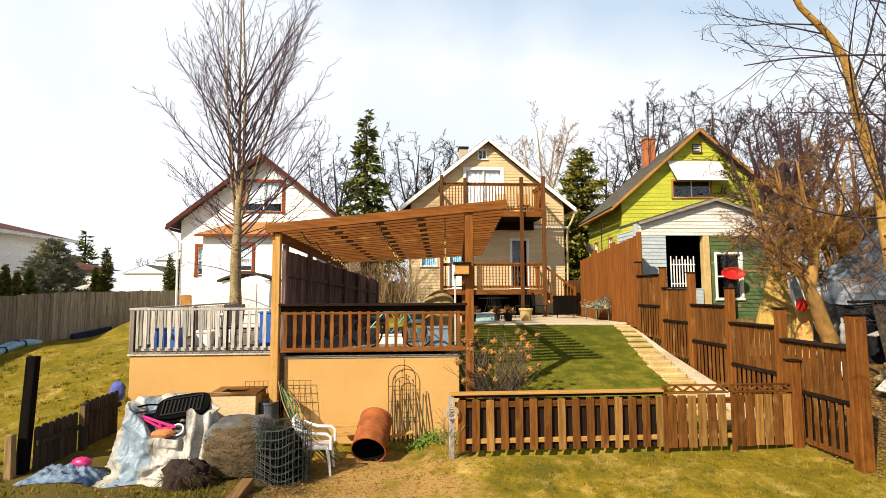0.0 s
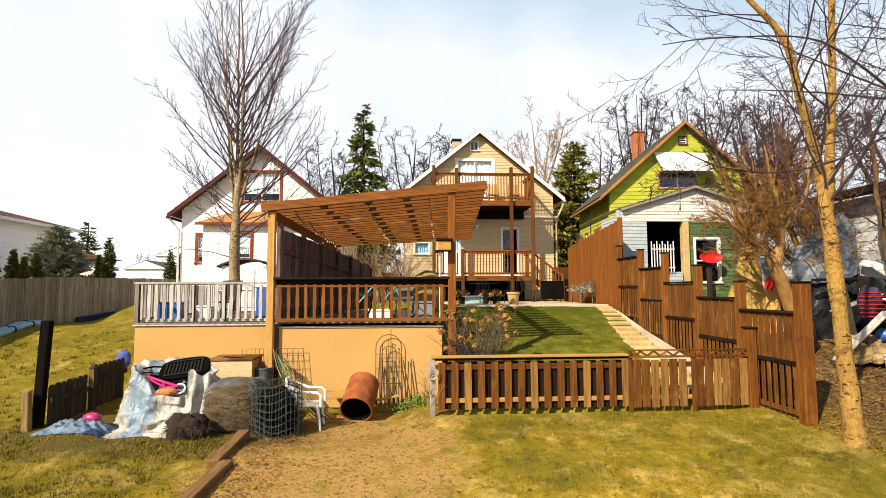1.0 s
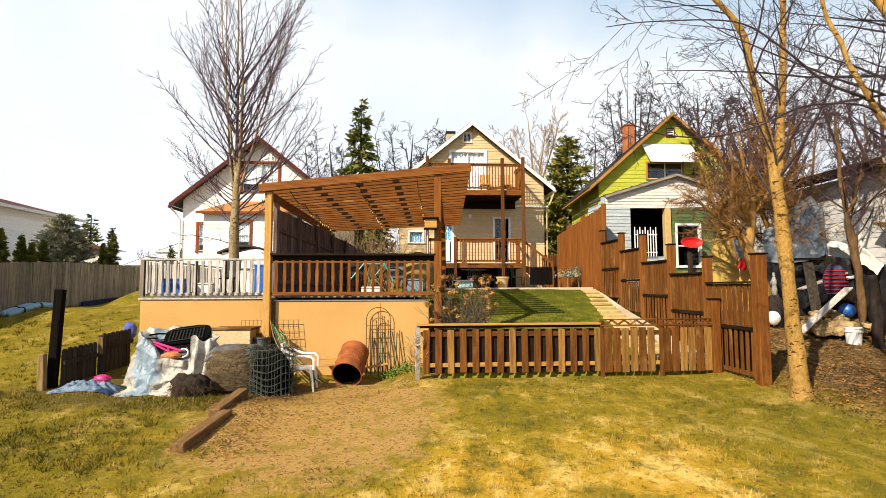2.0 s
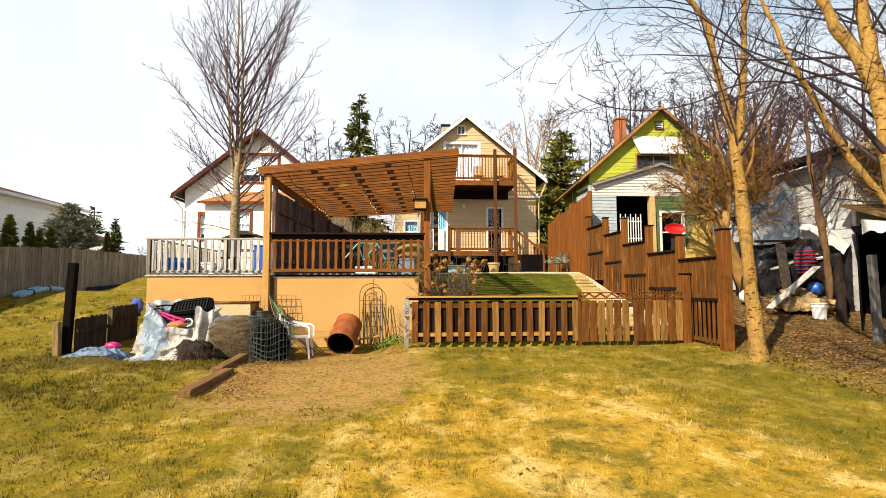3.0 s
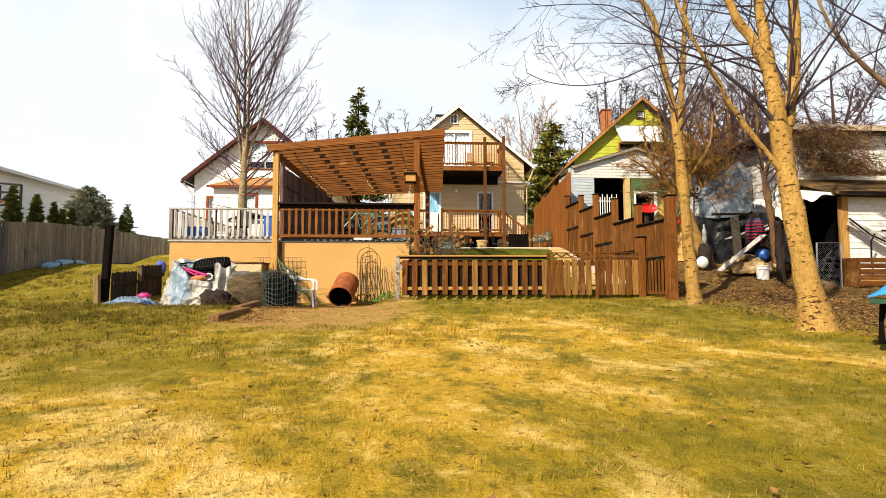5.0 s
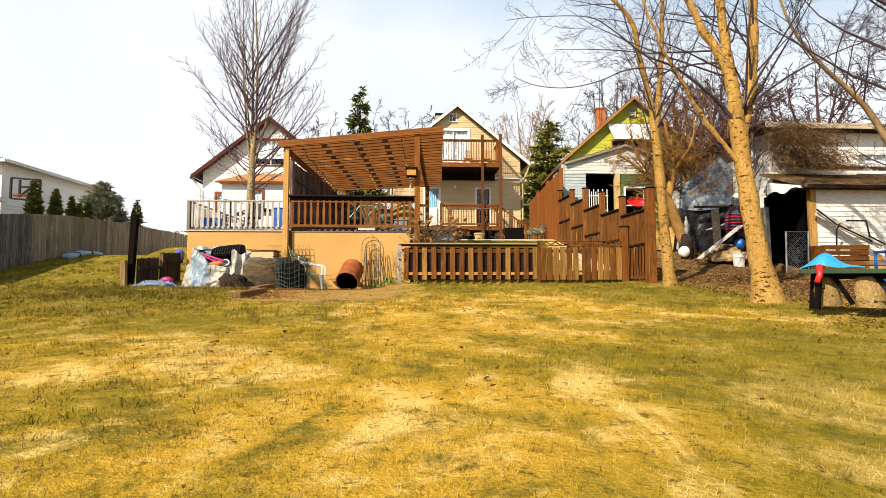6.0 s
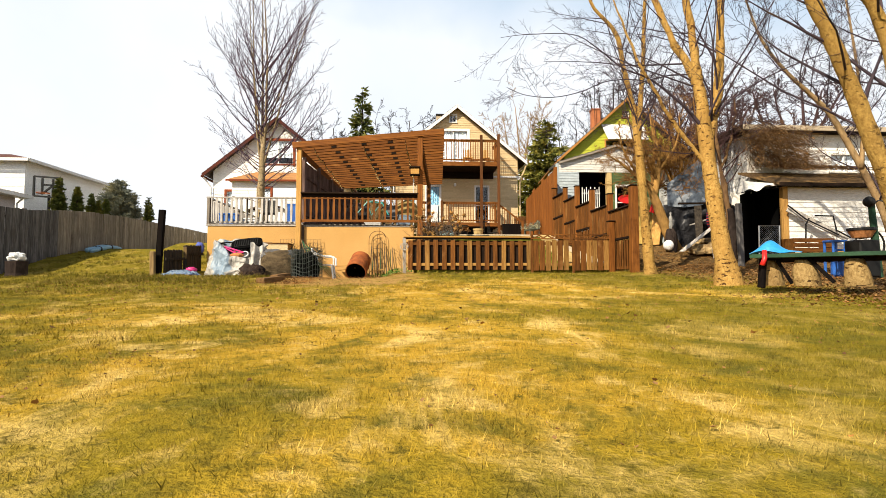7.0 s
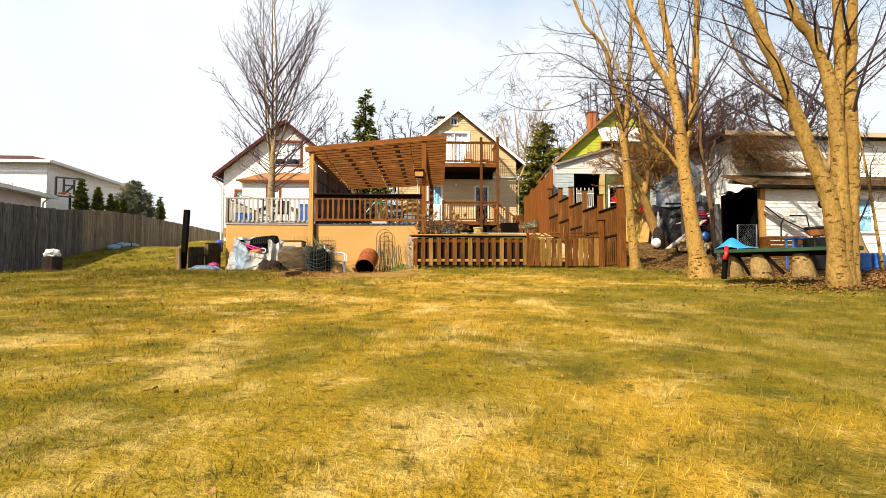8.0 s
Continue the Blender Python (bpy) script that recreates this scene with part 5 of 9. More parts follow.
def garage():
    h = thing("garage", "white clapboard garage with a dark open doorway", "garage", (12.3, 11, 0.3))
    yf = 9.75
    zb = 0.0
    gw = (13.40, 13.92, 1.06, 2.08)
    clapboard("wall", facing(0, yf), lambda z: 10.42, lambda z: 16.5, zb + 0.3, 2.34, 0.135, GARAGEWHITE, h, (gw,))
    window(facing(0, yf), *gw, h, TRIM_W, "window", (1, 2), 0.0, 0.06, None, SKYPANE)
    part("corner_board", Soup().box(10.27, 10.415, yf - 0.04, yf + 0.12, zb, 2.36, 0.006), TAN["z"], h)
    # black panels added for the shade in the lean-to passage between garage and house
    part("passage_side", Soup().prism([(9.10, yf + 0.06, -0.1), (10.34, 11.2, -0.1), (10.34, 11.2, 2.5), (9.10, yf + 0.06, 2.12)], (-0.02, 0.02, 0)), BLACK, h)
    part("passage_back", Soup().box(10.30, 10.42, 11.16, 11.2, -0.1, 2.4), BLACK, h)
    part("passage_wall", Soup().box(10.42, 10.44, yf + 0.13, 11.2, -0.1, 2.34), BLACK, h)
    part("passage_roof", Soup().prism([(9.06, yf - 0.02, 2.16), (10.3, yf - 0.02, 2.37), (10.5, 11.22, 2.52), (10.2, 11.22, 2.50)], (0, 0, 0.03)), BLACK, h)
    s = Soup()
    n = 20
    for j in range(7):
        for i in range(n + 1):
            u, v = i / n, j / 6
            wav = 0.05 * math.sin(u * 11) * (1 - v) + 0.03 * noise.noise(Vector((u * 6, v * 3, 2.0)))
            top = 2.50 - 0.06 * u
            low = 2.18 + 0.22 * u + wav
            s.v.append(Vector((9.08 + 0.98 * u, yf - 0.06 - 0.05 * abs(math.sin(u * 9)) * (1 - v), low + (top - low) * v)))
    s.f = [(j * (n + 1) + i, j * (n + 1) + i + 1, (j + 1) * (n + 1) + i + 1, (j + 1) * (n + 1) + i) for j in range(6) for i in range(n)]
    part("torn_cover", s, GARAGEWHITE, h, "crumpled white cladding over the doorway", smooth=True)
    part("foundation", Soup().box(10.40, 16.5, yf + 0.02, yf + 0.2, -0.2, 0.298), CONCRETE, h)
    part("roof", shingle_slope((9.98, yf - 0.3, 2.42), (9.98, 11.24, 3.06), (7.4, 0, 0), 0.06, 9), ROOF_L, h)
    part("fascia", Soup().box(9.98, 17.0, yf - 0.335, yf - 0.302, 2.33, 2.43), DARKWOOD["x"], h)
    for i in range(4):
        part("base_plank", Soup().box(10.60 + 0.03 * i, 12.3 - 0.05 * i, yf - 0.16 + 0.02 * (i % 2), yf - 0.07, 0.12 + i * 0.125, 0.235 + i * 0.125, 0.01), TAN["x"] if i % 2 else GREY["x"], h)


def right_house():
    h = thing("house", "white clapboard two-storey house with a low brown roof", "house", (12.5, 15, 0.5))
    x0, x1, yf, yb, zb, ze = 10.45, 18.0, 11.25, 18.0, 0.4, 4.30
    w = (13.1, 14.5, 3.14, 3.66)
    clapboard("wall", facing(0, yf), lambda z: x0, lambda z: x1, 2.6, ze, 0.15, GARAGEWHITE, h, (w,))
    clapboard("wall", facing(x0, 0, -90), lambda z: -yb, lambda z: -yf - 0.125, zb, ze, 0.235, HOUSEGREY, h)
    window(facing(0, yf), *w, h, GARAGEWHITE, "window", (3, 1), 0.0, 0.08)
    part("corner_board", Soup().box(x0 - 0.025, x0 + 0.07, yf - 0.03, yf + 0.07, 2.5, ze), GARAGEWHITE, h)
    # darkness behind the window is a black sheet
    part("interior", Soup().box(x0 + 0.3, x1, yf + 1.8, yf + 1.9, 0.5, 4.2), BLACK, h)
    part("roof", shingle_slope((x0 - 0.42, yf - 0.36, ze + 0.16), (x0 + 1.6, 14.6, 4.92), (8.5, 0, 0), 0.06, 10), ROOF_D, h)
    part("fascia", Soup().box(x0 - 0.42, x1 + 0.5, yf - 0.40, yf - 0.365, ze + 0.02, ze + 0.17), CONCRETE, h)
    part("side_fascia", Soup().box(x0 - 0.455, x0 - 0.425, yf - 0.36, yb + 0.4, ze + 0.02, ze + 0.17), DARKWOOD["y"], h)
    part("side_slope", Soup().prism([(x0 - 0.42, yf - 0.36, ze + 0.14), (x0 + 1.6, 14.6, 4.86), (x0 - 0.42, yb + 0.4, ze + 0.14)], (0, 0, 0.05)), ROOF_D, h)
    part("downspout", Soup().tube(smooth_tube([(x0 - 0.06, 11.98, 4.2), (x0 - 0.06, 11.98, 3.1), (x0 - 0.06, 11.99, 2.05), (x0 - 0.12, 12.05, 1.86), (x0 - 0.3, 12.3, 1.80)]), 0.04, 6), TRIM_W, h, "white bent downspout")
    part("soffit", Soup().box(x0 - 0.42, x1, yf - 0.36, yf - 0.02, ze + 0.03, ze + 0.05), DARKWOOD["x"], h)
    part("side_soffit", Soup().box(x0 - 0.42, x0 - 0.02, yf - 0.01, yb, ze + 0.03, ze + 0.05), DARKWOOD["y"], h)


def left_house():
    h = thing("house", "white flat-sided neighbour house with a low brown roof", "house", (-20, 23, 1.5))
    x0, x1, yf, yb, zb, ze = -27.0, -16.35, 19.5, 26.7, 0.8, 4.97
    w = (-18.9, -17.9, 3.1, 3.9)
    clapboard("wall", facing(0, yf), lambda z: x0, lambda z: x1, zb, ze, 0.2, FRESHWHITE, h, (w,))
    clapboard("wall", facing(x1, 0, 90), lambda z: yf + 0.125, lambda z: yb, zb, ze, 0.2, FRESHWHITE, h)
    window(facing(0, yf), *w, h, TRIM_W, "window", (2, 1), 0.0, 0.08)
    # unlit room behind the window, put in as a black sheet
    part("interior", Soup().box(x0, x1 - 0.4, yf + 1.5, yf + 1.6, 1.2, 4.7), BLACK, h)
    e = 0.4
    a, b, c, d = (x0, yf - e, ze), (x1 + e, yf - e, ze), (x1 + e, yb + e, ze), (x0, yb + e, ze)
    r0, r1 = (x0, 22.85, ze + 1.0), (x1 - 3.0, 22.85, ze + 1.0)
    s = Soup()
    s.add([Vector(q) for q in (a, b, c, d, r0, r1)], [(0, 1, 5, 4), (1, 2, 5), (2, 3, 4, 5), (3, 2, 1, 0)])
    part("roof", s, ROOF_R, h)
    part("fascia", Soup().box(x0, x1 + e, yf - e - 0.04, yf - e - 0.002, ze - 0.13, ze + 0.0).box(x1 + e + 0.002, x1 + e + 0.04, yf - e, yb + e, ze - 0.13, ze + 0.0), TRIM_W, h)
    hoop = thing("basketball_hoop", "black-framed basketball backboard on a post", "backboard", (-15.7, 19.3, 1.0))
    f = Soup()
    for xa, za, xb, zb2 in ((-15.70, 4.18, -14.58, 4.10), (-15.70, 3.34, -14.58, 3.26), (-15.70, 3.34, -15.70, 4.18), (-14.58, 3.26, -14.58, 4.10), (-15.36, 3.40, -15.36, 4.10), (-14.92, 3.40, -14.92, 4.06), (-15.36, 3.82, -14.92, 3.80), (-15.36, 3.42, -14.92, 3.80)):
        f.beam((xa, 19.1, za), (xb, 19.1, zb2), 0.07, 0.07, up=(0, 1, 0))
    part("backboard_frame", f, BLACKMETAL, hoop)
    part("rim", Soup().tube([(-15.14 + 0.23 * math.cos(a), 18.82 + 0.23 * math.sin(a), 3.42) for a in np.linspace(0, 6.283, 17)], 0.02, 5), RUST, hoop)
    part("post", Soup().tube([(-15.14, 19.25, 0.8), (-15.14, 19.2, 3.4)], 0.05, 8), BLACKMETAL, hoop)
    g = thing("garage", "low grey-roofed garage behind the board fence", "garage", (-18, 13, 0))
    part("wall", Soup().box(-23.5, -14.45, 8.5, 16.3, -0.6, 2.85, 0.01), shade("pinkish_white_siding", (0.62, 0.56, 0.54), (0.52, 0.47, 0.46), 0.7, (1, 1, 3), 0.65, 0.2, 18.0, 0.03), g)
    for xe in (-14.05, -23.9):
        part("roof", shingle_slope((xe, 8.1, 2.95), (-19.0, 8.1, 4.0), (0, 8.5, 0), 0.08, 9), ROOF_G, g)
    part("fascia", Soup().box(-14.045, -14.01, 8.1, 16.6, 2.82, 2.96), TRIM_W, g)
    part("soffit", Soup().box(-14.44, -14.05, 8.1, 16.6, 2.83, 2.85), TRIM_W, g)
    part("downspout", Soup().tube([(-14.08, 16.2, 2.84), (-14.35, 16.25, 2.62), (-14.38, 16.25, -0.2)], 0.04, 6), TRIM_W, g)
    # houses further down the street
    for x, y, w, d, z, hgt, mat, roof in ((-54.7, 120, 8.6, 9, 1.3, 5.2, WHITE, ROOF_G), (-54.0, 134, 10.3, 9, 1.3, 8.8, WHITE, ROOF_G), (-20.2, 30.9, 7.0, 1.2, 1.6, 2.14, OLDWHITE, ROOF_R)):
        o = thing("house", "pale distant house with a shingled roof", "house", (x, y, z))
        part("wall", Soup().box(x - w / 2, x + w / 2, y - d / 2, y + d / 2, z - 0.5, z + hgt), mat, o)
        part("roof", Soup().prism([(x - w / 2 - 0.4, y - d / 2 - 0.3, z + hgt), (x, y - d / 2 - 0.3, z + hgt + w * (0.12 if roof is ROOF_R else 0.22)), (x + w / 2 + 0.4, y - d / 2 - 0.3, z + hgt)], (0, d + 0.6, 0)), roof, o)
        if roof is not ROOF_R:
            part("gable", Soup().prism([(x - w / 2 - 0.1, y - d / 2 - 0.36, z + hgt + 0.02), (x, y - d / 2 - 0.36, z + hgt + w * 0.20), (x + w / 2 + 0.1, y - d / 2 - 0.36, z + hgt + 0.02)], (0, 0.04, 0)), mat, o)
        window(facing(0, y - d / 2), x + 0.2, x + 1.0, z + 1.0, z + 2.0, o, TRIM_B, "window", (1, 2), None, 0.08, PANE)


GREENWALL = shade("dark_green_wall", (0.10, 0.15, 0.06), (0.065, 0.10, 0.04), 1.5, (1, 1, 2), 0.75, 0.25, 9.0, 0.05, c3=(0.26, 0.22, 0.10), patch=0.55)
main_house()
white_house()
green_house()
set_along(garage, 0.38)
set_along(right_house, 0.30)
left_house()

# ---- trees and shrubs ----
def knotty_bark(name, c1, c2, knot):
    """Smooth pale bark with dark knots and cross marks."""
    k = Nodes(name)
    v = k.place((1, 1, 0.5))
    big, fine = k.noise(v, 3.5, 5.0, 0.6), k.noise(k.place((1, 1, 0.6)), 30.0, 4.0, 0.7)
    col = k.mix(k.step(big, 0.34, 0.66), c1, c2)
    col = k.mix(k.step(fine, 0.30, 0.75), col, (c2[0] * 0.72, c2[1] * 0.66, c2[2] * 0.6))
    marks = k.math("MULTIPLY", k.step(k.noise(k.place((9, 9, 22)), 1.0, 3.0, 0.6), 0.585, 0.64), k.step(k.noise(k.place((1, 1, 1)), 2.2, 3.0, 0.6), 0.40, 0.52))
    col = k.mix(marks, col, knot)
    scale = k.step(k.noise(k.place((7, 7, 3)), 1.0, 4.0, 0.65), 0.60, 0.72)
    col = k.mix(scale, col, (knot[0] * 1.7, knot[1] * 1.7, knot[2] * 1.6))
    k.relief(k.math("SUBTRACT", k.math("ADD", fine, k.math("MULTIPLY", big, 0.8)), marks), 1.0, 0.025)
    return k.finish(col, 0.92, 0.0, 0.03)


def bark(name, c1, c2, c3, scale=3.0, patch=0.58):
    return shade(name, c1, c2, scale, (1, 1, 0.35), 0.9, 0.8, 6.0, 0.08, c3=c3, patch=patch, spec=0.04, depth=0.02)


BARK_PALE = knotty_bark("pale_tan_bark", (0.50, 0.315, 0.095), (0.37, 0.22, 0.062), (0.085, 0.042, 0.018))
BARK_SMOOTH = knotty_bark("smooth_golden_bark", (0.42, 0.27, 0.078), (0.30, 0.185, 0.055), (0.12, 0.07, 0.028))
BARK_MOTTLE = knotty_bark("mottled_grey_tan_bark", (0.40, 0.31, 0.18), (0.25, 0.19, 0.11), (0.09, 0.06, 0.035))
BARK_GREY = bark("grey_brown_bark", (0.135, 0.10, 0.07), (0.085, 0.062, 0.046), (0.055, 0.04, 0.032))
BARK_TAN = bark("tan_bark", (0.34, 0.23, 0.115), (0.24, 0.155, 0.075), (0.14, 0.09, 0.05))
BARK_RED = bark("red_brown_twigs", (0.30, 0.155, 0.042), (0.13, 0.065, 0.028), (0.46, 0.28, 0.075))
BARK_GOLD = bark("golden_brown_bark", (0.36, 0.205, 0.062), (0.21, 0.115, 0.040), (0.10, 0.055, 0.026))
TWIG = bark("grey_violet_twigs", (0.072, 0.052, 0.060), (0.042, 0.032, 0.040), (0.13, 0.085, 0.05))
CROWN = bark("violet_brown_twigs", (0.105, 0.066, 0.084), (0.060, 0.040, 0.054), (0.17, 0.105, 0.07))
PURPLE = bark("purple_brown_twigs", (0.085, 0.048, 0.046), (0.050, 0.030, 0.032), (0.15, 0.085, 0.055))
VINE = bark("vine_stems", (0.20, 0.115, 0.052), (0.085, 0.05, 0.03), (0.32, 0.19, 0.075))
BARK_DARK = bark("dark_bark", (0.045, 0.033, 0.028), (0.027, 0.020, 0.018), (0.075, 0.055, 0.042))


def needle_material(name, c1, c2):
    k = Nodes(name)
    geo = k.n("ShaderNodeNewGeometry")
    col = k.mix(geo.outputs["Random Per Island"], c1, c2)
    v = k.place((1, 1, 1), False)
    col = k.mix(k.step(k.noise(v, 1.8), 0.45, 0.7), col, (c2[0] * 1.5, c2[1] * 1.25, c2[2] * 0.9))
    return k.finish(col, 0.75, 0.0, 0.07)


NEEDLES = needle_material("spruce_needles", (0.050, 0.075, 0.024), (0.13, 0.145, 0.045))
CEDAR = needle_material("arborvitae_leaves", (0.038, 0.055, 0.013), (0.10, 0.11, 0.026))
BRIGHT = needle_material("green_conifer_needles", (0.07, 0.082, 0.018), (0.20, 0.195, 0.045))
JUNIPER = needle_material("grey_juniper", (0.10, 0.112, 0.085), (0.21, 0.23, 0.18))
DRYLEAF = needle_material("dry_leaves", (0.075, 0.040, 0.018), (0.26, 0.145, 0.055))
IVY = needle_material("green_ground_leaves", (0.05, 0.11, 0.018), (0.12, 0.19, 0.035))


def bend_line(p, d, length, n, wob, rise, rng):
    pts, p, d = [Vector(p)], Vector(p), Vector(d).normalized()
    for _ in range(n):
        d = (d + Vector((rng.gauss(0, wob), rng.gauss(0, wob), rng.gauss(0, wob) + rise))).normalized()
        p = p + d * (length / n)
        pts.append(p.copy())
    return pts


def sprout(s, pts, radii, level, depth, rng, kids, ratio, angle, wob, rise, start=0.25, thin=0.45, sides=5, least=0.004):
    """Children along a limb, and their children."""
    if level >= depth:
        return
    length = sum((b - a).length for a, b in zip(pts, pts[1:]))
    n = kids[min(level, len(kids) - 1)]
    for i in range(n):
        f = start + (1 - start) * (i + rng.random()) / n
        x = f * (len(pts) - 1)
        j = min(int(x), len(pts) - 2)
        p = pts[j].lerp(pts[j + 1], x - j)
        r = radii[j] + (radii[j + 1] - radii[j]) * (x - j)
        d = (pts[j + 1] - pts[j]).normalized()
        side = d.orthogonal().normalized()
        side.rotate(Matrix.Rotation(rng.uniform(0, 6.283), 3, d))
        a = radians(angle * rng.uniform(0.6, 1.3))
        nd = d * math.cos(a) + side * math.sin(a)
        ln = length * ratio * rng.uniform(0.6, 1.25) * (1.1 - 0.55 * f)
        m = 5 if level == 0 else 4 if level == 1 else 3
        cp = bend_line(p, nd, ln, m, wob, rise, rng)
        r0 = max(least, r * thin * rng.uniform(0.75, 1.15))
        cr = [max(least * 0.6, r0 * (1 - 0.8 * q / m)) for q in range(m + 1)]
        s.tube(cp, cr, sides if level == 0 else 4 if level == 1 else 3, False)
        sprout(s, cp, cr, level + 1, depth, rng, kids, ratio, angle, wob, rise, 0.2, thin, sides, least)


def limb(s, pts, r0, r1, n=10, per=4, knob=0.0, seed=1.0):
    """A limb through points; r0 may be a tuple with the radius at each point."""
    line = smooth_tube(pts, per)
    m = len(line) - 1
    if isinstance(r0, tuple):
        rad = [along([(k * per, r) for k, r in enumerate(r0)], i) for i in range(m + 1)]
    else:
        rad = [r0 + (r1 - r0) * (i / m) ** 0.62 for i in range(m + 1)]
    if knob:
        rad = [r * (1 + knob * noise.noise(Vector((i * 0.9, seed, 0)))) for i, r in enumerate(rad)]
    s.tube(line, rad, n)
    return line, rad


def roughen(s, amount, freq, seed):
    """Swellings and knots on a trunk, along its own surface."""
    s.v = [Vector(p) + Vector((noise.noise(Vector((p[0] * freq + seed, p[1] * freq, p[2] * freq * 0.7))), noise.noise(Vector((p[0] * freq, p[1] * freq + seed, p[2] * freq * 0.7 + 9))), 0)) * amount for p in s.v]


def tree_with(name, label, base, trunks, mat, twig_mat, seed, kids, ratio, angle, wob=0.10, rise=0.05, depth=3, thin=0.45, flare=1.5, least=0.004, group="", rough=0.0, start=0.3, grow=1.0):
    """A bare tree: trunks are (points, first radius or all radii, last radius, whether it stands on the ground)."""
    t = thing(name, label, "tree", base, group)
    rng = random.Random(seed)
    wood, twigs = Soup(), Soup()
    for pts, r0, r1, rooted in trunks:
        pts = [(x * grow, y, base[2] + (z - base[2]) * grow) for x, y, z in pts]
        first = r0[0] if isinstance(r0, tuple) else r0
        thick = first > 0.046 and depth == 3
        if rooted and not isinstance(r0, tuple):
            foot = Vector(pts[0])
            pts = [foot - Vector((0, 0, 0.2)), foot + Vector((0, 0, 0.04)), foot.lerp(Vector(pts[1]), 0.3)] + list(pts[1:])
            m = len(pts) - 1
            r0 = (first * flare * 1.1, first * flare, first * 1.05) + tuple(first * 0.98 + (r1 - first * 0.98) * (q / (m - 2)) ** 0.8 for q in range(1, m - 1))
        line, rad = limb(wood if thick else twigs, pts, r0, r1, 14 if first > 0.1 else 8, 6 if rough else 4, 0.06, seed)
        sprout(twigs, line, rad, 0, depth, rng, kids, ratio, angle, wob, rise, start if rooted else 0.12, thin, 5, least)
    if rough:
        roughen(wood, rough, 5.0, seed)
    part("trunk", wood, mat, t, smooth=True)
    part("crown", twigs, twig_mat, t, smooth=True)
    return t


def tall_tree():
    """A short bole that parts low down into upright leaders, with outer limbs that sweep up."""
    t = thing("tree", "tall bare tree with upswept branches behind the deck", "tree", (-6.3, 19.5, 1.4))
    rng = random.Random(21)
    wood, twigs = Soup(), Soup()
    limb(wood, [(-6.30, 19.5, 1.1), (-6.33, 19.5, 2.4), (-6.36, 19.5, 3.6), (-6.33, 19.5, 4.6), (-6.30, 19.5, 5.8)], (0.24, 0.185, 0.17, 0.135, 0.095), 0.09, 14, 5, 0.06, 3)
    # leaders: foot height, lean to the east and north in degrees, length, radius
    for z, ex, ny, ln, r0 in ((5.6, -2, 2, 9.2, 0.074), (5.2, 4, -3, 9.6, 0.078), (4.6, -7, 4, 8.6, 0.062), (4.8, 12, -5, 8.4, 0.060), (5.8, -8, -6, 7.2, 0.046), (6.0, 10, 7, 7.0, 0.044)):
        d = (math.sin(radians(ex)) * 1.25, math.sin(radians(ny)), 1.0)
        lp = bend_line((-6.33 + 0.004 * ex, 19.5, z), d, ln, 12, 0.035, 0.03, rng)
        lr = [max(0.008, r0 * (1 - 0.88 * (q / 12) ** 0.8)) for q in range(13)]
        wood.tube(lp, lr, 8, False)
        sprout(twigs, lp, lr, 1, 3, rng, (0, 28, 5), 0.22, 34, 0.06, 0.08, 0.14, 0.45, 5, 0.0085)
    # outer limbs that leave the fork and the leaders, spread, and turn up
    for k in range(48):
        east = k % 2 == 0
        a = (0.0 if east else math.pi) + rng.uniform(-1.0, 1.0)
        f = k / 47
        z = 3.8 + 5.6 * f
        tilt = radians(rng.uniform(44, 62) * (1.10 - 0.44 * f))
        d = (math.cos(a) * math.sin(tilt), 0.7 * math.sin(a) * math.sin(tilt), math.cos(tilt))
        ln = rng.uniform(4.6, 5.9) * (0.72 + 0.20 * min(1.0, 2.0 * f) if east else 0.44 + 0.36 * min(1.0, 1.8 * f)) * (1.0 - 0.42 * max(0.0, f - 0.45))
        lp = bend_line((-6.33 + rng.uniform(-0.08, 0.08) * (1 + 3 * f), 19.5, z), d, ln, 9, 0.06, 0.058, rng)
        r0 = rng.uniform(0.022, 0.036)
        lr = [max(0.008, r0 * (1 - 0.82 * q / 9)) for q in range(10)]
        twigs.tube(lp, lr, 6, False)
        sprout(twigs, lp, lr, 1, 3, rng, (0, 13, 4), 0.26, 36, 0.08, 0.07, 0.20, 0.5, 5, 0.0082)
    # low drooping side twigs
    for a, z, ln in ((3.3, 3.2, 2.0), (2.7, 3.9, 2.2), (0.2, 3.6, 1.9), (0.6, 4.4, 2.3), (3.9, 4.6, 2.2), (3.0, 5.2, 2.3), (0.1, 5.4, 2.6)):
        lp = bend_line((-6.34, 19.5, z), (math.cos(a), 0.3 * math.sin(a * 3), 0.30), ln, 7, 0.10, 0.03, rng)
        lr = [max(0.007, 0.020 * (1 - 0.75 * q / 7)) for q in range(8)]
        twigs.tube(lp, lr, 5, False)
        sprout(twigs, lp, lr, 1, 3, rng, (0, 7, 3), 0.30, 40, 0.10, 0.05, 0.25, 0.5, 5, 0.007)
    part("trunk", wood, BARK_MOTTLE, t, smooth=True)
    part("crown", twigs, CROWN, t, smooth=True)


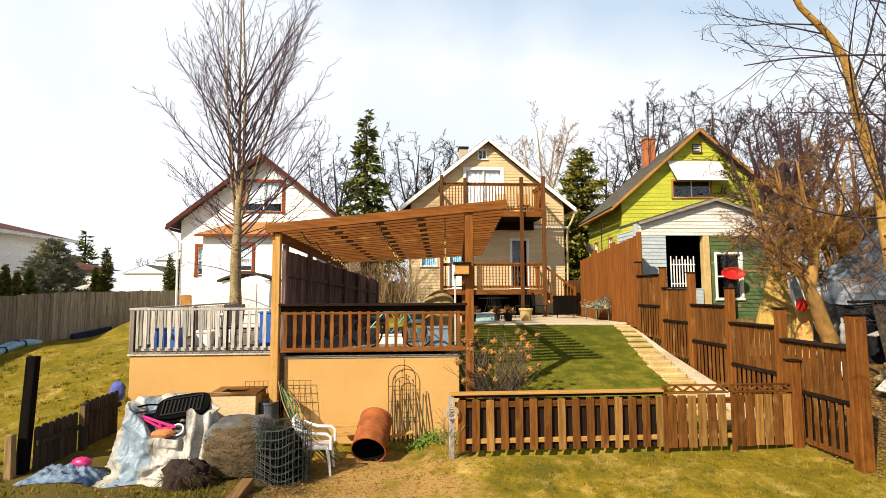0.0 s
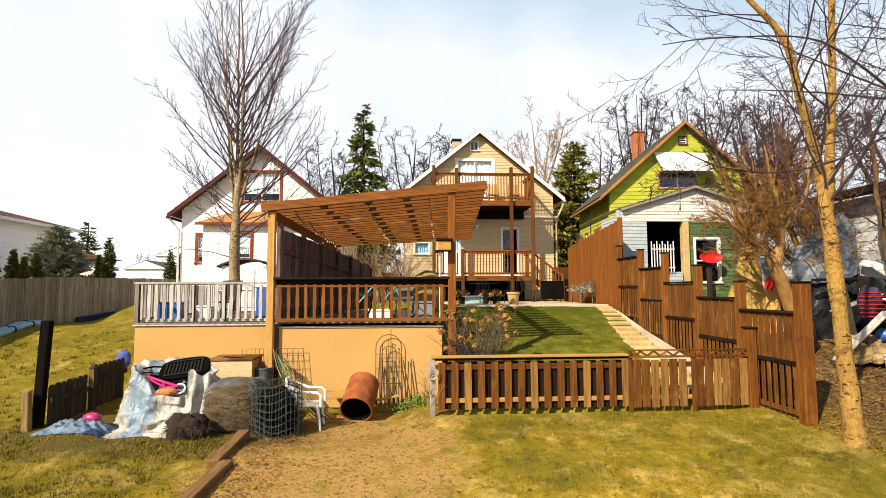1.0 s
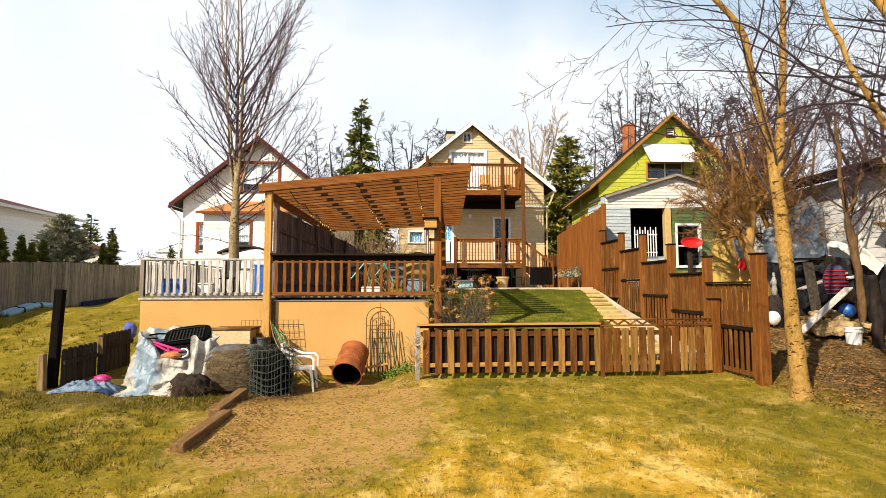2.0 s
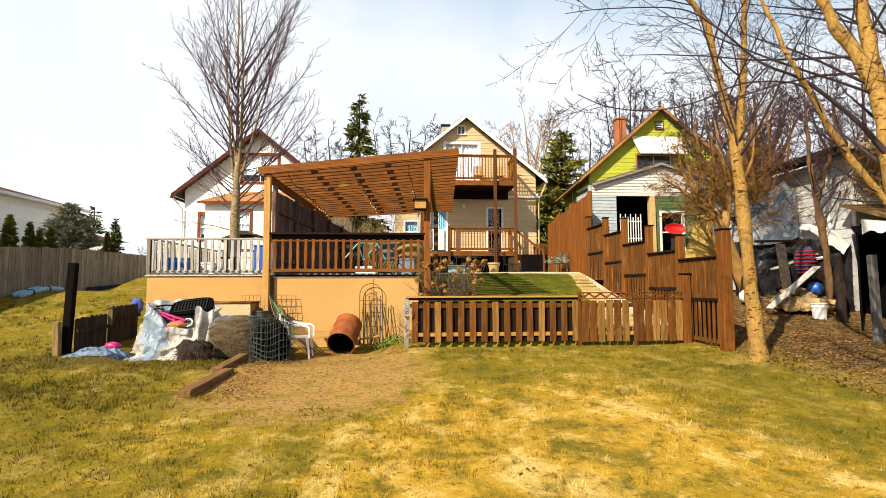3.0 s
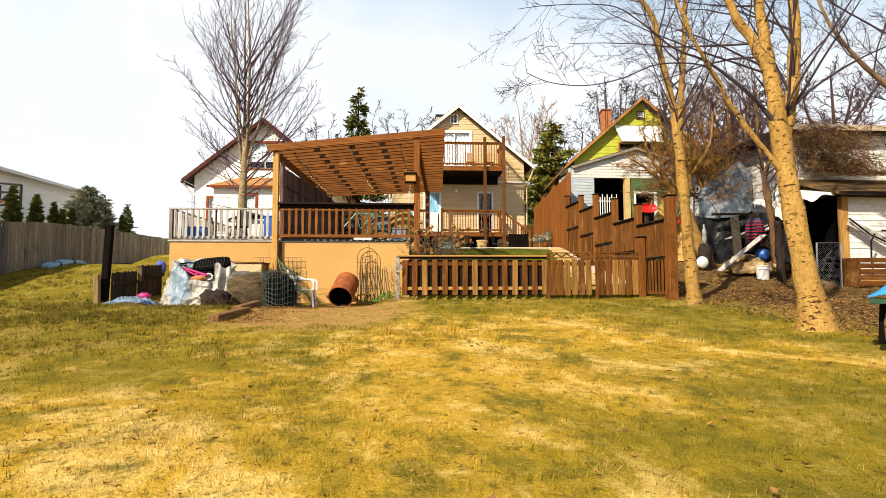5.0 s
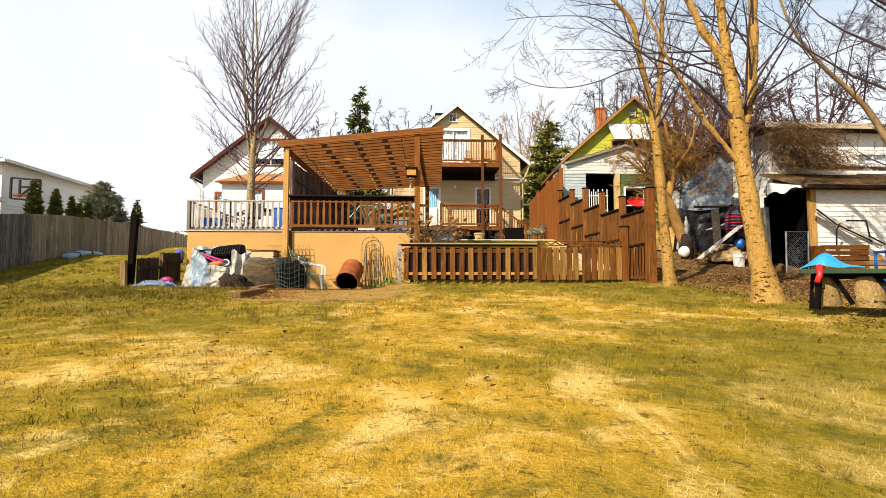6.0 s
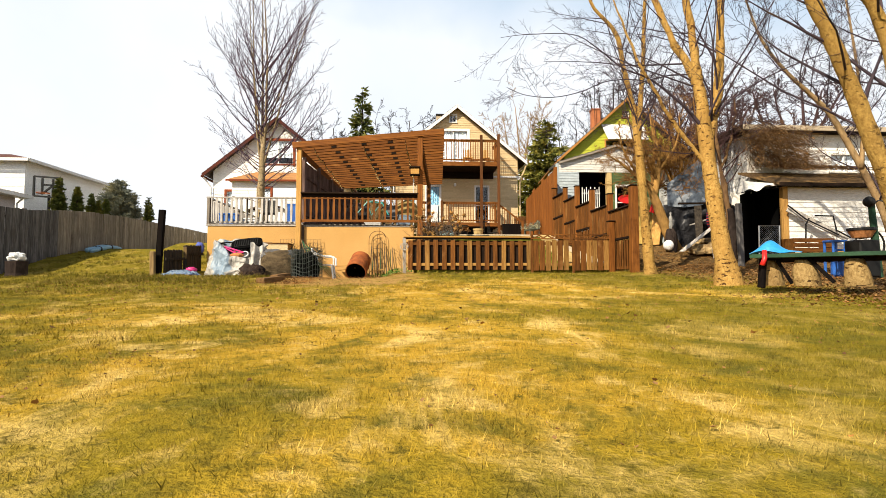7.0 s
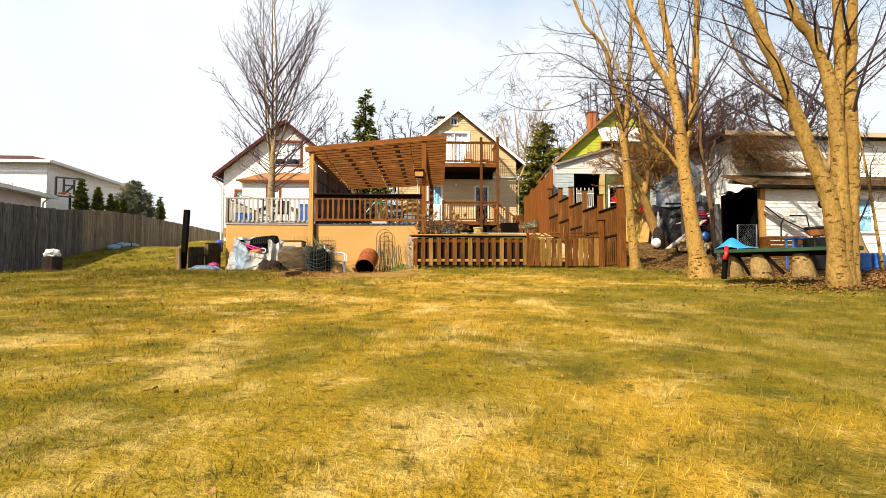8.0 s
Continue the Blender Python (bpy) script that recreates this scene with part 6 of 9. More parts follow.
def yard_trees():
    tree_with("tree", "slim pale-barked bare tree beside the fence corner", (5.72, 7.96, 0.0), [
        ([(5.76, 7.96, -0.25), (5.72, 7.96, 0.02), (5.69, 7.96, 0.35), (5.63, 7.96, 1.23), (5.57, 7.96, 2.2), (5.49, 7.96, 3.15), (5.40, 7.96, 3.85), (5.22, 7.98, 4.7), (5.04, 8.0, 5.6), (4.45, 8.0, 6.35), (4.1, 8.1, 7.8)], (0.19, 0.145, 0.120, 0.108, 0.102, 0.088, 0.067, 0.059, 0.050, 0.036, 0.02), 0.02, True),
        ([(5.50, 7.97, 3.0), (5.55, 7.95, 3.4), (5.59, 7.93, 4.1), (5.66, 7.9, 5.0), (5.70, 7.9, 6.0), (5.8, 7.8, 7.6)], (0.075, 0.07, 0.062, 0.053, 0.045, 0.02), 0.02, False)],
        BARK_PALE, TWIG, 31, (16, 9, 4), 0.38, 44, 0.08, 0.03, 3, 0.28, 1.25, 0.0035, "", 0.02, 0.46, 1.034)
    tree_with("tree", "leaning pale-barked bare tree with scaly bark", (5.72, 4.7, -0.2), [
        ([(5.85, 4.72, -0.52), (5.81, 4.72, -0.20), (5.77, 4.74, 0.14), (5.74, 4.82, 0.69), (5.69, 4.95, 1.67), (5.67, 5.06, 2.47), (5.66, 5.17, 3.29), (5.50, 5.24, 3.83), (5.21, 5.32, 4.40), (4.92, 5.46, 5.36), (4.57, 5.66, 6.62), (4.29, 5.95, 8.17)], (0.30, 0.22, 0.165, 0.142, 0.132, 0.126, 0.094, 0.075, 0.064, 0.055, 0.042, 0.02), 0.02, True),
        ([(5.66, 5.15, 3.12), (5.63, 5.20, 3.59), (5.61, 5.24, 4.07), (5.60, 5.33, 4.77), (5.52, 5.44, 5.61), (5.47, 5.59, 6.88), (5.45, 5.78, 8.46)], (0.08, 0.085, 0.08, 0.07, 0.058, 0.04, 0.02), 0.02, False),
        ([(5.67, 5.04, 2.18), (5.84, 5.13, 2.65), (6.01, 5.21, 3.17), (6.14, 5.30, 3.89), (6.27, 5.42, 4.80), (6.43, 5.60, 6.11), (6.69, 5.85, 8.18)], (0.09, 0.09, 0.092, 0.085, 0.072, 0.055, 0.02), 0.02, False),
        ([(5.66, 4.96, 1.81), (5.50, 4.97, 2.04), (5.22, 5.01, 2.42), (4.94, 5.03, 2.85), (4.71, 5.04, 3.30), (4.48, 5.04, 3.68), (4.20, 5.09, 4.43), (3.83, 5.12, 5.51)], (0.050, 0.042, 0.036, 0.033, 0.030, 0.026, 0.020, 0.010), 0.012, False),
        ([(5.68, 5.07, 2.57), (5.51, 5.07, 2.75), (5.29, 5.07, 3.00), (4.85, 5.08, 3.37), (4.53, 5.08, 3.56), (4.10, 5.05, 3.70), (3.61, 5.04, 4.07), (3.18, 5.08, 4.32), (2.32, 5.07, 4.29), (1.82, 5.06, 4.21)], (0.042, 0.034, 0.028, 0.022, 0.018, 0.014, 0.011, 0.008, 0.006, 0.004), 0.004, False),
        ([(4.73, 5.05, 3.32), (4.44, 5.01, 3.45), (3.81, 4.96, 3.41), (3.26, 4.93, 3.18), (2.74, 4.91, 3.06), (2.24, 4.91, 3.09), (1.90, 4.93, 3.23)], 0.014, 0.005, False),
        ([(5.70, 5.09, 2.59), (6.10, 5.16, 3.04), (6.62, 5.21, 3.41), (7.14, 5.25, 3.71), (7.73, 5.28, 3.98), (8.43, 5.32, 4.27), (9.29, 5.33, 4.74)], 0.028, 0.006, False)],
        BARK_PALE, TWIG, 37, (14, 8, 4), 0.38, 46, 0.09, 0.02, 3, 0.24, 1.15, 0.0032, "", 0.028, 0.42)
    tree_with("tree", "pale-barked bare tree with three trunks", (5.78, 1.6, -0.4), [
        ([(5.76, 1.6, -0.62), (5.74, 1.6, -0.36), (5.72, 1.6, 0.0), (5.67, 1.6, 0.62), (5.43, 1.6, 1.31), (5.20, 1.6, 1.93), (4.99, 1.6, 2.46), (4.68, 1.6, 3.18), (4.4, 1.7, 4.3), (4.1, 1.8, 6.0)], (0.18, 0.148, 0.124, 0.110, 0.099, 0.09, 0.083, 0.07, 0.05, 0.02), 0.02, True),
        ([(5.84, 1.64, -0.62), (5.83, 1.64, -0.36), (5.83, 1.64, 0.1), (5.83, 1.62, 0.7), (5.82, 1.62, 1.52), (5.75, 1.6, 2.15), (5.64, 1.6, 2.61), (5.47, 1.6, 2.98), (5.25, 1.6, 3.3), (4.9, 1.6, 4.3), (4.6, 1.6, 5.6)], (0.20, 0.16, 0.132, 0.11, 0.101, 0.09, 0.08, 0.072, 0.063, 0.045, 0.02), 0.02, True),
        ([(5.81, 1.62, 1.6), (5.82, 1.6, 2.0), (5.88, 1.6, 2.57), (5.89, 1.6, 3.2), (5.86, 1.6, 4.4), (5.8, 1.6, 6.0)], (0.07, 0.08, 0.075, 0.07, 0.05, 0.02), 0.02, False),
        ([(5.95, 1.66, -0.62), (5.95, 1.66, -0.3), (5.97, 1.64, 0.3), (6.02, 1.62, 1.5), (6.02, 1.6, 2.36), (6.09, 1.6, 3.2), (6.2, 1.6, 5.0), (6.3, 1.6, 6.4)], (0.14, 0.12, 0.10, 0.09, 0.082, 0.07, 0.045, 0.02), 0.02, True)],
        BARK_SMOOTH, TWIG, 41, (12, 8, 4), 0.36, 46, 0.09, 0.03, 3, 0.24, 1.2, 0.003, "", 0.022, 0.45, 1.056)
    tree_with("tree", "bare tree with tangled twigs beside the garage", (11.6, 7.4, 0.2), [
        ([(11.8, 7.4, 0.1), (11.3, 7.4, 1.6), (10.4, 7.5, 3.5), (9.84, 7.5, 4.14), (9.22, 7.5, 4.7), (8.6, 7.5, 5.5), (8.2, 7.5, 6.6)], 0.10, 0.02, True),
        ([(10.9, 7.4, 2.4), (10.9, 7.3, 3.6), (10.7, 7.2, 5.0), (10.5, 7.2, 6.6)], 0.06, 0.02, False)],
        BARK_TAN, TWIG, 43, (20, 13, 9), 0.36, 45, 0.14, 0.03, 3, 0.30, 1.4, 0.0045)


def thicket():
    """Shrubs behind the stepped fence and vines on the garage."""
    for i, (x, y, z, lean, seed) in enumerate(((9.18, 13.2, 0.9, 0.1, 52),)):
        tree_with("shrub_tree", "twiggy red-brown leafless shrub behind the fence", (x, y, z), [
            ([(x, y, z - 0.1), (x + 0.04, y, z + 0.7), (x - 0.03 + 0.4 * lean, y, z + 1.7), (x + 0.8 * lean, y - 0.1, z + 2.7), (x + 1.1 * lean, y, z + 3.7), (x + 1.3 * lean, y, z + 4.7)], (0.11, 0.10, 0.085, 0.06, 0.04, 0.012), 0.012, True),
            ([(x, y, z + 1.3), (x - 0.25, y - 0.15, z + 2.0), (x - 0.65, y - 0.3, z + 2.7), (x - 1.1, y - 0.3, z + 3.2), (x - 1.6, y - 0.3, z + 3.5)], (0.055, 0.045, 0.035, 0.025, 0.010), 0.01, False),
            ([(x, y, z + 1.3), (x - 0.15, y - 0.1, z + 2.0), (x - 0.45, y - 0.1, z + 2.9), (x - 0.65, y - 0.1, z + 3.9)], (0.05, 0.04, 0.03, 0.010), 0.01, False),
            ([(x, y, z + 1.0), (x + 0.3, y, z + 1.8), (x + 0.65, y + 0.1, z + 2.6), (x + 0.9, y, z + 3.6)], (0.05, 0.04, 0.03, 0.010), 0.01, False)],
            BARK_RED, BARK_RED, seed, (21, 13, 9), 0.40, 52, 0.17, 0.01, 3, 0.36, 1.3, 0.0046, "thicket", 0.0, 0.30)
    tree_with("shrub_tree", "leaning golden-brown bare tree with twiggy boughs behind the fence", (8.72, 12.75, 0.85), [
        ([(8.78, 12.75, 0.7), (8.70, 12.75, 1.0), (8.54, 12.75, 1.35), (8.27, 12.75, 2.06), (8.07, 12.75, 2.60), (7.88, 12.75, 2.90), (7.50, 12.75, 3.22), (7.18, 12.72, 3.48), (6.84, 12.70, 3.72), (6.45, 12.65, 3.92)], (0.24, 0.20, 0.175, 0.155, 0.13, 0.085, 0.062, 0.05, 0.036, 0.015), 0.012, True),
        ([(8.10, 12.75, 2.50), (8.20, 12.78, 2.90), (8.30, 12.80, 3.40), (8.34, 12.82, 4.0), (8.20, 12.9, 4.7), (8.05, 12.9, 5.6)], (0.115, 0.105, 0.085, 0.06, 0.04, 0.012), 0.01, False),
        ([(8.00, 12.75, 2.68), (7.82, 12.78, 3.02), (7.52, 12.80, 3.42), (7.28, 12.85, 3.80), (7.10, 12.9, 4.3), (7.0, 12.9, 4.9)], (0.075, 0.06, 0.05, 0.038, 0.028, 0.010), 0.01, False),
        ([(8.30, 12.80, 3.30), (8.02, 12.75, 3.70), (7.72, 12.7, 4.15), (7.50, 12.7, 4.75), (7.38, 12.7, 5.3)], (0.06, 0.05, 0.038, 0.026, 0.010), 0.01, False),
        ([(8.32, 12.80, 3.45), (8.62, 12.75, 3.85), (8.92, 12.7, 4.4), (9.05, 12.7, 5.2)], (0.06, 0.048, 0.034, 0.010), 0.01, False)],
        BARK_GOLD, BARK_RED, 51, (24, 13, 9), 0.34, 54, 0.17, 0.0, 3, 0.34, 1.1, 0.0048, "thicket", 0.02, 0.50)
    for x, y, z, top, seed in ((10.1, 13.7, 0.9, 6.4, 57), (9.3, 15.2, 1.1, 6.0, 58)):
        tree_with("shrub_tree", "tall purple-brown leafless shrub behind the sheeting", (x, y, z), [
            ([(x, y, z - 0.1), (x + 0.05, y, z + 1.2), (x - 0.05, y, z + 2.6), (x + 0.1, y, z + 4.0), (x, y, top)], (0.10, 0.09, 0.07, 0.045, 0.010), 0.01, True),
            ([(x, y, z + 1.6), (x - 0.4, y, z + 2.6), (x - 0.7, y, z + 3.6), (x - 0.9, y, top - 0.3)], (0.06, 0.05, 0.035, 0.008), 0.01, False),
            ([(x, y, z + 1.8), (x + 0.4, y, z + 2.7), (x + 0.6, y, z + 3.8), (x + 0.8, y, top - 0.2)], (0.06, 0.05, 0.035, 0.008), 0.01, False)],
            BARK_RED, PURPLE, seed, (16, 9, 6), 0.36, 46, 0.13, 0.03, 3, 0.32, 1.3, 0.0045, "thicket", 0.0, 0.35)
    tree_with("shrub_tree", "vine-wrapped bare trunk beside the house wall", (9.9, 11.7, 0.6), [
        ([(9.96, 11.6, 0.5), (9.93, 11.5, 1.29), (9.79, 11.5, 2.68), (9.62, 11.5, 3.73), (9.57, 11.5, 5.0), (9.55, 11.5, 6.0)], (0.10, 0.085, 0.07, 0.055, 0.035, 0.012), 0.012, True),
        ([(9.70, 11.5, 3.2), (9.9, 11.4, 3.9), (10.05, 11.3, 4.6), (10.1, 11.3, 5.6)], (0.05, 0.045, 0.035, 0.012), 0.01, False)],
        VINE, PURPLE, 53, (20, 11, 8), 0.36, 50, 0.15, 0.02, 3, 0.34, 1.3, 0.0045, "thicket", 0.05, 0.38)
    # vines hanging over the garage roof before the house
    rng = random.Random(77)
    s, lv = Soup(), Soup()
    clumps = [(10.25, 4.15, 0.28, 0.18), (10.6, 3.85, 0.34, 0.26), (10.85, 3.5, 0.36, 0.30), (11.15, 3.3, 0.34, 0.24), (11.3, 3.9, 0.30, 0.18), (11.6, 3.4, 0.3, 0.16), (12.0, 3.05, 0.6, 0.08), (12.9, 3.1, 0.6, 0.07)]
    for i in range(2100):
        cx, cz, sx, sz = clumps[min(7, int(rng.random() ** 1.25 * 8))]
        x, y, z = cx + rng.gauss(0, sx), rng.uniform(10.1, 11.0), cz + rng.gauss(0, sz)
        if z > 4.7 or z < 2.95 or x < 10.0:
            continue
        d = (rng.gauss(0.6, 0.5), rng.gauss(0, 0.3), rng.gauss(-0.35, 0.4))
        pts = bend_line((x, y, z), d, rng.uniform(0.25, 0.8), 5, 0.25, -0.10, rng)
        pts = [Vector((q.x, min(q.y, 11.15), max(q.z, 2.72 + (q.y - 9.5) * 0.36))) for q in pts]
        r = rng.uniform(0.003, 0.007)
        s.tube(pts, [r, r, r * 0.9, r * 0.8, r * 0.7, r * 0.5], 3, False)
        for q in pts[1:]:
            if rng.random() < 0.55:
                a = Vector((rng.gauss(0, 1), rng.gauss(0, 1), rng.gauss(0, 1))).normalized() * rng.uniform(0.02, 0.05)
                b = a.orthogonal().normalized() * a.length * 0.5
                lv.add([q, q + a * 0.5 + b, q + a, q + a * 0.5 - b], [(0, 1, 2), (0, 2, 3)])
    for i in range(40):
        lp = bend_line((rng.uniform(9.7, 10.6), rng.uniform(10.6, 11.0), rng.uniform(3.6, 4.8)), (rng.uniform(0.2, 1), 0, rng.gauss(-0.2, 0.4)), rng.uniform(0.8, 2.0), 8, 0.15, -0.06, rng)
        s.tube([Vector((q.x, min(q.y, 11.15), max(q.z, 3.0))) for q in lp], 0.006, 3, False)
    v = thing("vine_tangle", "tangled dry brown vines heaped on the garage roof", "vine", (11.0, 10.6, 2.9))
    part("stem", s, VINE, v)
    part("foliage", lv, needle_material("vine_leaves", (0.07, 0.04, 0.018), (0.22, 0.12, 0.045)), v)


def background_trees():
    rng = random.Random(91)
    # place, top, half spread, bark, twist
    spots = [(0.2, 44, 14.9, 3.0, BARK_DARK, 0.24), (2.2, 41, 13.2, 2.4, BARK_DARK, 0.24), (-6.6, 45, 14.4, 2.2, BARK_DARK, 0.20), (11.0, 46, 17.2, 2.6, BARK_TAN, 0.10), (15.8, 44, 14.4, 2.6, BARK_DARK, 0.26),
             (19.4, 44, 19.2, 1.9, BARK_DARK, 0.36), (24.2, 42, 18.2, 2.8, BARK_DARK, 0.36), (28.6, 40, 17.2, 3.0, BARK_DARK, 0.30), (-43, 118, 9.6, 4.0, BARK_DARK, 0.2), (-59, 130, 10.3, 4.4, BARK_DARK, 0.2), (-30.4, 115, 9.4, 4.0, BARK_DARK, 0.2),
             (17.5, 24, 10.8, 2.4, PURPLE, 0.2), (21, 22, 10.8, 2.6, PURPLE, 0.2), (15.5, 30, 12.0, 2.4, PURPLE, 0.2), (15.0, 22.5, 9.8, 2.2, PURPLE, 0.2)]
    for i, (x, y, top, w, mat, curl) in enumerate(spots):
        z0 = ground_z(x, y)
        h = top - z0
        stems = [([(x, y, z0 - 0.2), (x + rng.uniform(-0.2, 0.2), y, z0 + h * 0.3), (x + rng.uniform(-0.3, 0.3), y, z0 + h * 0.55), (x + rng.uniform(-0.5, 0.5), y, z0 + h * 0.96)], 0.30, 0.03, True)]
        for k, g in enumerate((-1.0, -0.55, 0.5, 1.0)):
            f = 0.28 + 0.05 * k
            stems.append(([(x, y, z0 + h * f), (x + 0.4 * g * w, y + rng.uniform(-0.5, 0.5), z0 + h * (f + 0.2)), (x + 0.8 * g * w, y, z0 + h * (f + 0.40)), (x + g * w, y, z0 + h * rng.uniform(0.86, 0.97))], 0.15, 0.025, False))
        tree_with("tree", "bare dark winter tree beyond the houses", (x, y, z0), stems, mat, mat, 100 + i, (18, 9, 5), 0.34, 46, curl, 0.04, 3, 0.42, 1.2, 0.019, "far trees")


def conifer(name, label, x, y, z0, high, wide, mat, seed, droop=0.25, tiers=26, dens=30, column=False, leaf=0.16, deep=1.0):
    t = thing(name, label, "tree", (x, y, z0))
    rng = random.Random(seed)
    trunk = Soup().tube([(x, y, z0 - 0.2), (x, y, z0 + high * 0.6), (x, y, z0 + high * 0.98)], [0.04 * wide + 0.06, 0.02 * wide + 0.03, 0.015], 8)
    part("trunk", trunk, BARK_DARK, t)
    s = Soup()
    for i in range(tiers):
        f = i / tiers
        z = z0 + high * (0.06 + 0.94 * f) if not column else z0 + high * (0.02 + 0.97 * f)
        prof = (1 - f) ** 0.85 if not column else (1 - f) ** 0.75 * (0.82 + 0.55 * f)
        r = wide / 2 * prof
        arms = max(4, int((9 if not column else 13) * (0.4 + 0.6 * prof)))
        for k in range(arms):
            a = rng.uniform(0, 6.283)
            ln = r * rng.uniform(0.62, 1.18)
            d = Vector((math.cos(a), math.sin(a), 0))
            n = max(3, int(dens * ln / max(0.3, wide)))
            for q in range(n):
                g = rng.random() ** 0.6
                p = Vector((x, y, z)) + d * ln * g + Vector((rng.gauss(0, 0.05 * wide * 0.4), rng.gauss(0, 0.05 * wide * 0.4), -droop * ln * g + 0.12 * ln * g * g + rng.gauss(0, 0.03 * high / tiers * 3)))
                p.y = y + (p.y - y) * deep
                u = (d + Vector((rng.gauss(0, 0.5), rng.gauss(0, 0.5), rng.gauss(-0.1, 0.45) + (0.6 if column else 0)))).normalized()
                w = u.orthogonal().normalized()
                w.rotate(Matrix.Rotation(rng.uniform(0, 6.283), 3, u))
                sz = leaf * rng.uniform(0.6, 1.4)
                s.add([p - w * sz * 0.22, p + w * sz * 0.22, p + u * sz + w * sz * 0.06, p + u * sz * 0.9 - w * sz * 0.10], [(0, 1, 2, 3)])
    part("crown", s, mat, t)


def side_brush():
    t = thing("brush", "tangled brown leafless brush between the houses", "shrub", (-1.6, 22.5, 1.5))
    rng = random.Random(64)
    s = Soup()
    for i in range(260):
        p = (rng.uniform(-2.9, -0.7), rng.uniform(21.5, 24.5), 1.5)
        pts = bend_line(p, (rng.gauss(0, 0.25), rng.gauss(0, 0.25), 1.0), rng.uniform(1.2, 3.0), 6, 0.12, 0.02, rng)
        r = [0.018, 0.016, 0.014, 0.012, 0.010, 0.008, 0.006]
        s.tube(pts, r, 4, False)
        sprout(s, pts, r, 1, 2, rng, (0, 5, 3), 0.3, 45, 0.15, 0.0, 0.2, 0.5, 4, 0.007)
    part("branchwork", s, BARK_TAN, t)


tall_tree()
side_brush()
yard_trees()
set_along(thicket, 0.28)
background_trees()
conifer("spruce_tree", "tall dark green spruce with drooping boughs", -3.45, 38.0, 1.9, 13.6, 5.4, NEEDLES, 5, 0.35, 40, 150, leaf=0.36)
conifer("cedar_tree", "dense green conifer behind the houses", 10.5, 34.0, 1.9, 9.9, 7.0, BRIGHT, 6, 0.10, 46, 360, leaf=0.27)
for yy, top, ww, sd in ((16.92, 3.74, 0.80, 1), (18.06, 3.61, 0.76, 2), (19.03, 3.46, 0.56, 3), (19.56, 3.26, 0.46, 4), (20.12, 3.40, 0.60, 7), (23.95, 3.60, 0.56, 8)):
    conifer("arborvitae", "narrow dark green arborvitae behind the fence", -13.3, yy, 1.0, top - 0.98, ww, CEDAR, sd, 0.0, 44, 230, True, 0.075)
conifer("juniper", "broad grey-green juniper shrub behind the fence", -13.65, 21.85, 1.0, 3.6, 2.6, JUNIPER, 9, -0.25, 44, 420, True, 0.085, 1.35)
for xx, yy, top, ww, sd in ((-15.55, 28.8, 4.85, 0.95, 14),):
    conifer("arborvitae", "tall dark green arborvitae beside the white house", xx, yy, 1.1, top - 1.1, ww, CEDAR, sd, 0.0, 36, 80, True, 0.12)
for xx, yy, top, ww, sd in ((-44.3, 102.6, 9.9, 2.9, 12), (-42.7, 103.2, 9.3, 2.2, 13)):
    conifer("arborvitae", "tall dark green arborvitae far off beside the white house", xx, yy, 1.1, top - 1.1, ww, CEDAR, sd, 0.0, 36, 90, True, 0.26)
conifer("spruce_tree", "small dark spruce behind the neighbour house", -20.2, 35.0, 1.9, 4.5, 2.6, NEEDLES, 15, 0.2, 20, 60, leaf=0.25)

# ---- clutter before the retaining wall ----
def crumpled(name, c1, c2, stain, cover, edge=None):
    """Sheet plastic with sharp crossing folds."""
    k = Nodes(name)
    v = k.place((1, 1, 1), False)
    ridge = lambda sc, w: k.math("ABSOLUTE", k.math("SUBTRACT", k.noise(v, sc, 2.0, 0.5, w), 0.5))
    h = k.math("ADD", k.math("MULTIPLY", ridge(2.6, 0.8), 1.0), k.math("MULTIPLY", ridge(6.0, 0.6), 0.25))
    col = k.mix(k.step(k.noise(v, 3.0, 5.0, 0.65), 0.35, 0.68), c1, c2)
    dyed = k.noise(v, 1.5, 4.0, 0.6, 0.4)
    if edge is not None:
        sep = k.n("ShaderNodeSeparateXYZ")
        k.link(v, sep.inputs[0])
        dyed = k.math("ADD", dyed, k.step(k.math("ABSOLUTE", k.math("SUBTRACT", edge, sep.outputs["X"])), 0.45, 0.05, -0.12, 0.12))
    col = k.mix(k.step(dyed, cover, cover + 0.07, 0.0, 0.85), col, stain)
    col = k.mix(k.step(k.noise(v, 9.0, 5.0, 0.7), 0.60, 0.72, 0.0, 0.7), col, (c2[0] * 0.45, c2[1] * 0.42, c2[2] * 0.38))
    k.relief(h, 1.0, 0.10)
    return k.finish(col, 0.45, 0.0, 0.3)


TARP = crumpled("dirty_white_tarp", (0.46, 0.435, 0.385), (0.22, 0.20, 0.18), (0.17, 0.245, 0.325), 0.54, -4.78)
DENIM = shade("blue_cloth", (0.065, 0.115, 0.21), (0.23, 0.29, 0.36), 9.0, (1, 1, 1), 0.9, 0.6, 5.0, 0.05, c3=(0.018, 0.035, 0.085), patch=0.48)
STRAW = shade("dry_straw", (0.150, 0.108, 0.060), (0.070, 0.051, 0.030), 4.0, (1, 1, 2.5), 0.95, 0.8, 7.0, 0.05, c3=(0.26, 0.20, 0.105), patch=0.6, depth=0.03)
GREYTARP = shade("grey_sheet", (0.13, 0.13, 0.135), (0.07, 0.07, 0.075), 3.0, (1, 1, 1), 0.6, 0.3, 7.0, 0.03)
